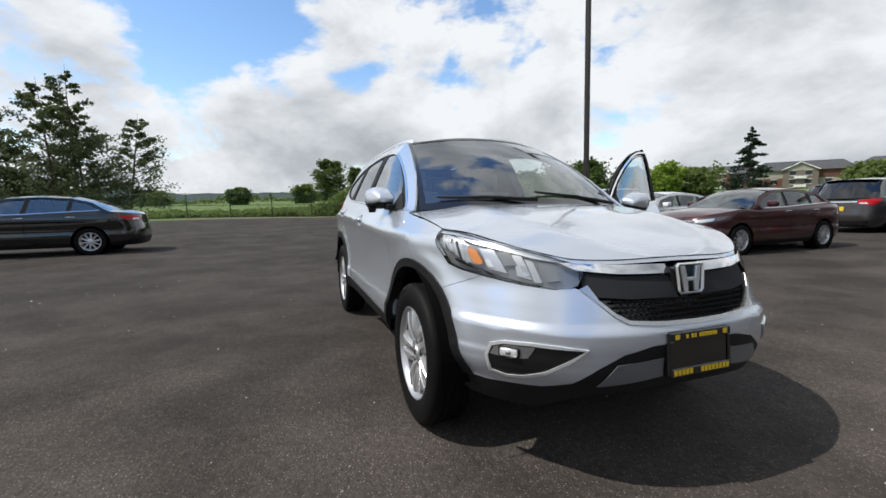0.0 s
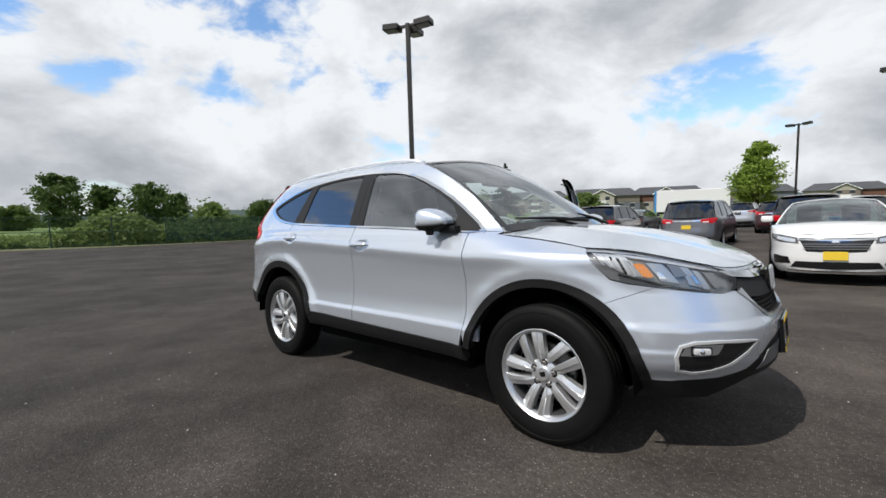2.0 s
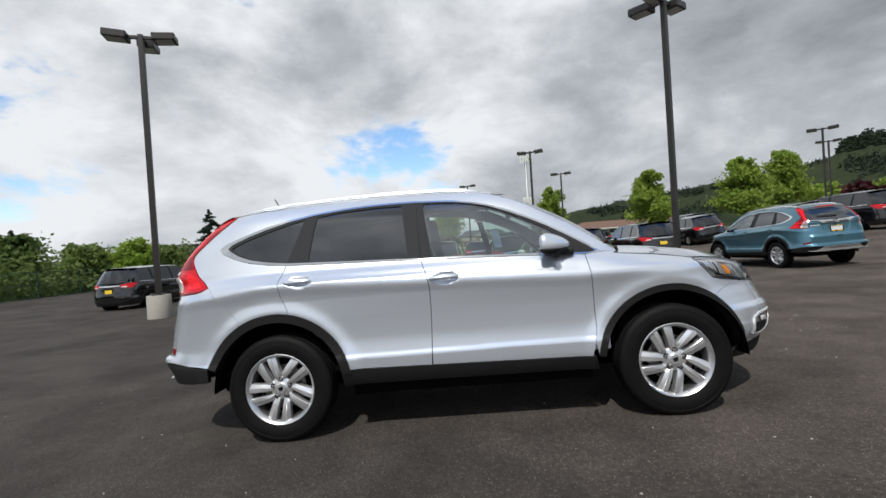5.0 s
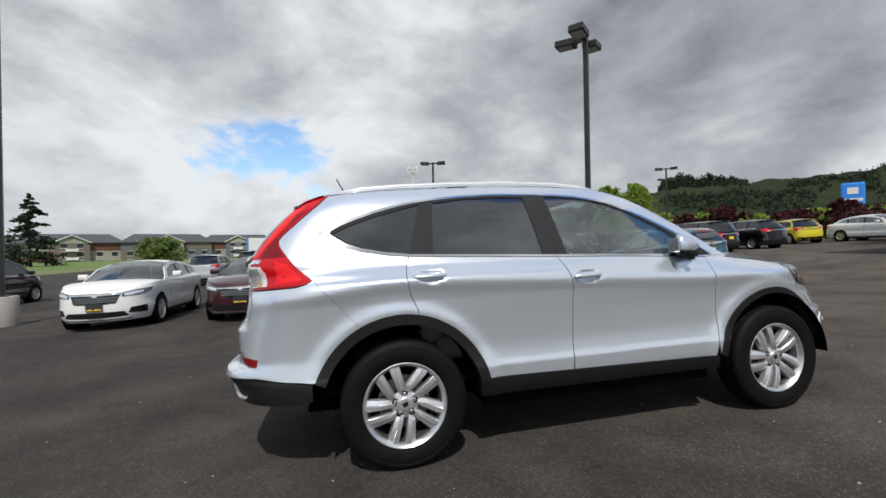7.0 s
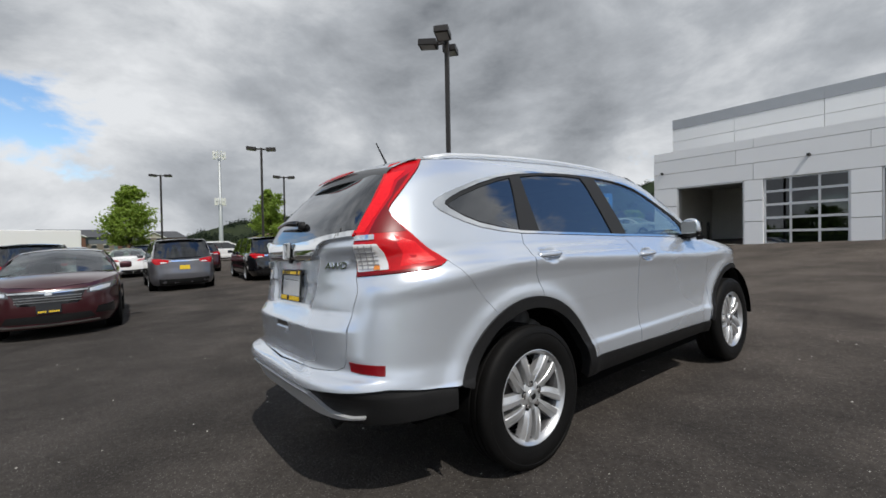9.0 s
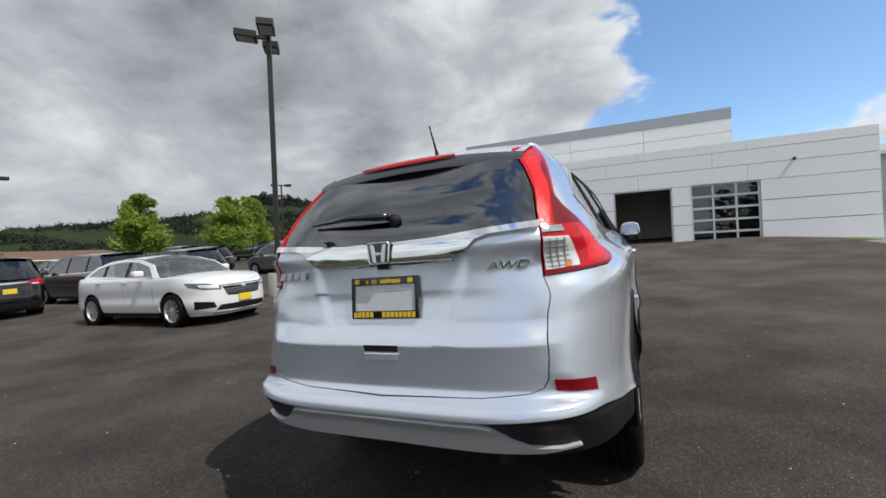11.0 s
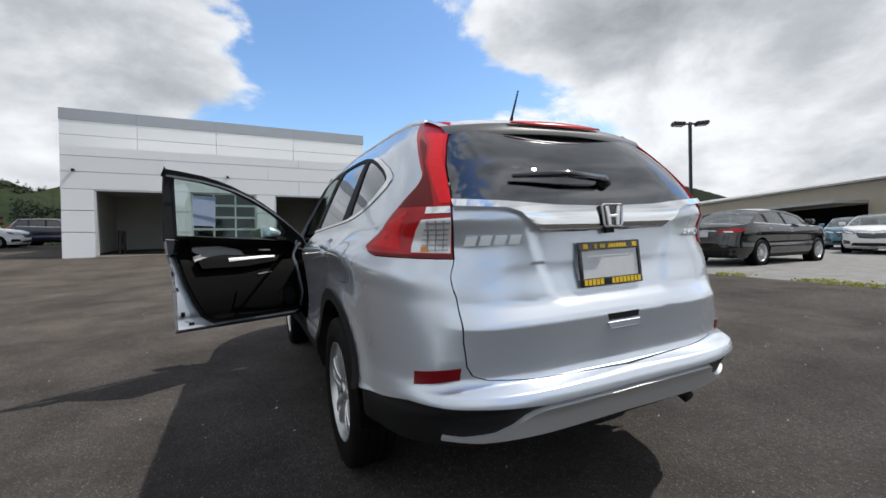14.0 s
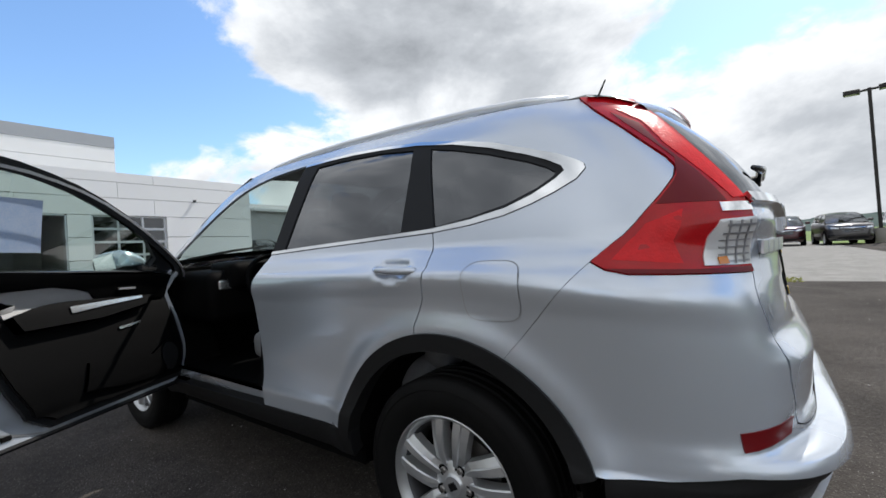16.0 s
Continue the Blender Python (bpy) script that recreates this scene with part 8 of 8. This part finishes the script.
def ridge(name, az0, az1, dist, heights, mat, label, rough=.12, seed=1, depth=260):
    """A wooded hill as a strip of ground that rises away to an uneven crest."""
    rnd = random.Random(seed)
    nu, nv = 420, 12
    hz = pch(*heights)
    def fn(u, v):
        az = az0 + (az1 - az0) * u
        d = dist + depth * v
        top = math.tan(radians(hz(az))) * (dist + depth)
        bump = noise.noise(Vector((az * .45, v * 3, seed))) * rough + noise.noise(Vector((az * 2.1, v * 7, seed + 9))) * rough * .30
        return (d * math.cos(radians(az)), d * math.sin(radians(az)), -3 + (top + 3) * v**.8 * (1 + bump * (.3 + v)))
    ob = grid_skin(name, fn, nu, nv, mat, None)
    tagged(ob, label, "hill", kind="structure")
    return fn


FOREST = material("distant woodland", (0.018, 0.027, 0.016), 0.95, vary=1.0, scale=0.012, tint=(0.036, 0.045, 0.021), scale2=0.09, spec=0.03)
# far woodland: the haze of distance is put into this paler, bluer colour
HAZED_WOOD = material("haze-tinted woodland", (0.075, 0.10, 0.095), 0.95, vary=0.7, scale=0.02, tint=(0.055, 0.08, 0.075), scale2=0.1, spec=0.03)
CONIFER = material("dark conifer hill", (0.010, 0.017, 0.011), 0.95, vary=0.8, scale=0.03, tint=(0.020, 0.030, 0.017), scale2=0.2, spec=0.03)
r1 = ridge("hill_backdrop", 16, 84, 330, ([16, 24, 30, 36, 42, 47, 52, 60, 66, 72, 78, 84], [6.3, 6.7, 6.9, 6.8, 6.8, 6.8, 6.0, 5.1, 4.5, 3.8, 3.0, 1.2]), FOREST, "wooded green hillside behind the lot", rough=.07, seed=3)
r2 = ridge("hill_backdrop", 40, 50, 520, ([40, 43, 45, 47, 49, 50], [5.2, 7.2, 7.5, 7.5, 7.1, 5.2]), CONIFER, "dark conifer crest above the hillside", seed=4, depth=120)
ridge("hill_backdrop", -66, -36, 300, ([-66, -60, -56, -51, -46, -40, -36], [2.0, 4.6, 6.2, 7.7, 7.2, 6.0, 4.0]), CONIFER, "dark conifer hill behind the sheds", rough=.03, seed=5, depth=200)
ridge("hill_backdrop", 140, 215, 900, ([140, 160, 175, 190, 196, 202, 215], [.6, .8, .7, .8, 1.5, 1.3, .8]), HAZED_WOOD, "low hazy wooded ridge on the horizon", rough=.25, seed=6)
ridge("hill_backdrop", 84, 142, 700, ([84, 95, 110, 130, 142], [1.2, .9, 1.0, 1.0, .6]), HAZED_WOOD, "low hazy tree line on the horizon", rough=.25, seed=7)
ridge("hill_backdrop", -145, -64, 800, ([-145, -120, -105, -95, -85, -64], [.5, .9, 1.2, 1.3, 1.2, 1.8]), HAZED_WOOD, "low hazy hills beyond the gravel", rough=.2, seed=8)
# tree tops that break the hill's crest
co, fc = [], []
for i in range(9000):
    u, v = rnd.random(), rnd.random()**.8
    if noise.noise(Vector((u * 14, v * 3, 4))) + .25 * noise.noise(Vector((u * 60, v * 9, 7))) < .02 + .10 * v:
        continue
    p = Vector(r1(u, v))
    s = rnd.uniform(1.2, 2.8) * (1 + v) * (.55 if v > .8 and rnd.random() < .96 else 1)
    for k in range(4):
        add_leaf(co, fc, p + Vector((rnd.gauss(0, s * .35), rnd.gauss(0, s * .35), s * .45 * k)), s * (.62 - .13 * k), rnd)
for i in range(900):
    u, v = rnd.random(), rnd.uniform(.7, 1)
    p = Vector(r2(u, v))
    for k in range(4):
        add_leaf(co, fc, p + Vector((rnd.gauss(0, 1), rnd.gauss(0, 1), 2.6 * k)), 4.4 - .9 * k, rnd)
me = bpy.data.meshes.new("hill_trees")
me.from_pydata(co, [], fc)
tagged(link_mesh("hill_trees", me, LEAF_HILL), "far woodland on the hillside", "trees", kind="stuff")


# apartments beyond the meadow road
ROOF_GREY = material("grey shingle roof", (0.075, 0.078, 0.085), 0.9, vary=0.4, scale=0.6)
SIDING = [material("siding " + n, c, 0.8, vary=0.2, scale=0.4) for n, c in (("cream", (0.34, 0.32, 0.27)), ("grey", (0.12, 0.13, 0.155)), ("rust", (0.13, 0.060, 0.040)), ("umber", (0.16, 0.135, 0.11)))]
WINDOW_DARK = material("far window", (0.03, 0.035, 0.04), 0.15)
TRIM_WHITE = material("white trim", (0.70, 0.70, 0.68), 0.7)


def apartment(az, dist, width, facing, sd):
    rnd = random.Random(sd)
    x, y = at(az, dist, 2, -2)
    t = thing("apartment_building", Matrix.Translation((x, y, -3.3)) @ Matrix.Rotation(radians(facing), 4, "Z"), "three-storey apartment block with %s gables" % ("rust and cream" if sd % 2 else "grey and cream"), "building", "apartment blocks")
    n = max(3, int(width / 7))
    w = width / n
    for i in range(n):
        out = 1.6 if i % 2 else 0
        x0, x1 = -width / 2 + i * w, -width / 2 + (i + 1) * w
        part("wall", box(x0, x1 - .02, -6 - out, 6, 0, 8.6), SIDING[(i + sd) % 4], t)
        if i % 2:
            bm = bmesh.new()
            v = [bm.verts.new(c) for c in ((x0 - .4, -6.5 - out, 8.5), (x1 + .4, -6.5 - out, 8.5), ((x0 + x1) / 2, -6.5 - out, 11.0), (x0 - .4, 0, 8.5), (x1 + .4, 0, 8.5), ((x0 + x1) / 2, 0, 11.0))]
            for f in ((0, 2, 5, 3), (1, 4, 5, 2)):
                bm.faces.new([v[k] for k in f])
            part("gable", bm, ROOF_GREY, t)
            bm = bmesh.new()
            bm.faces.new([bm.verts.new(c) for c in ((x0, -6.03 - out, 8.45), (x1, -6.03 - out, 8.45), ((x0 + x1) / 2, -6.03 - out, 10.7))])
            part("gable_face", bm, SIDING[0], t)
            part("verge_board", tube([(x0 - .4, -6.52 - out, 8.45), ((x0 + x1) / 2, -6.52 - out, 10.95), (x1 + .4, -6.52 - out, 8.45)], .16, 4), TRIM_WHITE, t)
            for fl in (1, 2):
                part("balcony", box((x0 + x1) / 2 - 1.6, (x0 + x1) / 2 + 1.6, -7.0 - out, -6.02 - out, fl * 2.8 + .1, fl * 2.8 + .95), TRIM_WHITE, t)
        else:
            part("storey_band", box(x0, x1 - .02, -6.08, -6.02, 5.9, 8.6), SIDING[(i + sd + 2) % 4], t)
        for fl in range(3):
            for q in (.28, .72):
                xx, zz = x0 + w * q, 1.2 + fl * 2.8
                win = part("window", box(xx - .8, xx + .8, -6.06 - out, -6.02 - out, zz, zz + 1.5), WINDOW_DARK, t)
                part("window_trim", box(xx - .95, xx + .95, -6.05 - out, -6.01 - out, zz - .15, zz), TRIM_WHITE, win)
                part("window_trim", box(xx - .95, xx + .95, -6.05 - out, -6.01 - out, zz + 1.5, zz + 1.65), TRIM_WHITE, win)
    bm = bmesh.new()
    e = width / 2 + .6
    v = [bm.verts.new(c) for c in ((-e, -6.8, 8.5), (e, -6.8, 8.5), (e - 4, 0, 11.6), (-e + 4, 0, 11.6), (-e, 6.8, 8.5), (e, 6.8, 8.5))]
    for f in ((0, 1, 2, 3), (3, 2, 5, 4), (0, 3, 4), (1, 5, 2)):
        bm.faces.new([v[k] for k in f])
    part("roof", bm, ROOF_GREY, t)


apartment(126.2, 205, 26, 34, 1)
apartment(119.0, 190, 27, 28, 2)
apartment(110.8, 185, 27, 20, 3)
apartment(103.6, 190, 26, 12, 4)
apartment(95.0, 220, 26, 4, 5)
apartment(88.0, 240, 26, 0, 6)


# box trailer, pylon sign, mast
def trailer():
    x, y = at(101.3, 68, 2.6, -2.5)
    t = thing("box_trailer", Matrix.Translation((x, y, -.8)) @ Matrix.Rotation(radians(10), 4, "Z"), "long white box trailer with a blue front edge", "trailer")
    part("box", box(-4.3, 4.3, -1.3, 1.3, 1.0, 4.0, .05), P_WHITE, t)
    part("front_edge", box(-4.55, -4.31, -1.3, 1.3, .9, 4.0, .05), material("blue trailer end", (.05, .25, .55), .5), t)
    part("chassis", box(-4.2, 4.2, -1.0, 1.0, .7, .98), UNDER, t)
    for xx in (2.4, 3.4):
        for sg in (-1, 1):
            w = small_wheel(t, Matrix.Translation((xx, sg * 1.15, .4)) @ Matrix.Rotation(radians(-90 * sg), 4, "X") @ Matrix.Scale(1.2, 4))


def pylon_sign():
    t = thing("pylon_sign", Matrix.Translation((60, 36.5, lot(60, 36.5))) @ Matrix.Rotation(radians(-58), 4, "Z"), "blue and white pylon sign beyond the lot", "sign")
    part("pylon", box(-.85, .85, -.25, .25, 0, 4.3, .05), TRIM_WHITE, t)
    part("sign_face", box(-1.1, 1.1, -.35, .35, 4.3, 7.1, .2, 4), material("blue sign face", (.03, .22, .72), .35), t)
    b = part("sign_mark", box(-.5, .5, -.37, -.355, 5.7, 6.5), TRIM_WHITE, t)
    part("sign_bars", box(-.9, .9, -.37, -.355, 4.8, 5.15), TRIM_WHITE, t)


def mast():
    t = thing("phone_mast", Matrix.Translation((19.6, 126, -.5)), "tall grey phone mast with two rings of aerials", "mast")
    gm = material("galvanised steel", (.38, .40, .41), .5, .4)
    part("pole", lathe([(.60, 0), (.34, 26), (.0, 26.1)], 14), gm, t, smooth=True)
    for z, r in ((26.0, 1.4), (13.5, 1.2)):
        rg = part("aerial_ring", lathe([(r, z), (r, z + .15), (r - .2, z + .15), (r - .2, z), (r, z)], 18), gm, t)
        for k in range(9):
            a = 2 * math.pi * k / 9
            part("aerial", box(-.18, .18, -.1, .1, -1.0, 1.0, 0, 1, Matrix.Translation((r * math.cos(a), r * math.sin(a), z)) @ Matrix.Rotation(a, 4, "Z")), TRIM_WHITE, rg)


def brown_hall():
    """Low building with a broad brown hip roof, beyond the vans."""
    t = thing("low_hall", Matrix.Translation((46, 122, lot(46, 122) - .6)) @ Matrix.Rotation(radians(-18), 4, "Z"), "low building with a broad reddish-brown hip roof", "building")
    part("wall", box(-18, 18, -8, 8, 0, 2.4), BEIGE, t)
    bm = bmesh.new()
    v = [bm.verts.new(q) for q in ((-19, -9, 2.3), (19, -9, 2.3), (19, 9, 2.3), (-19, 9, 2.3), (-11, 0, 4.5), (11, 0, 4.5))]
    for f in ((0, 1, 5, 4), (1, 2, 5), (2, 3, 4, 5), (3, 0, 4)):
        bm.faces.new([v[k] for k in f])
    part("roof", bm, material("brown shingle roof", (0.15, 0.085, 0.060), 0.9, vary=0.5, scale=1.2, tint=(0.10, 0.058, 0.045)), t)
    part("fascia", box(-19, 19, -9.05, -8.95, 2.12, 2.32), TRIM_WHITE, t)
    for x in (-14, -8.5, -3, 3, 8.5, 14):
        w = part("window", box(x - 1, x + 1, -8.06, -8.02, .9, 1.9), WINDOW_DARK, t)
        part("window_trim", box(x - 1.15, x + 1.15, -8.08, -8.03, .78, .9), TRIM_WHITE, w)


trailer()
pylon_sign()
mast()
brown_hall()
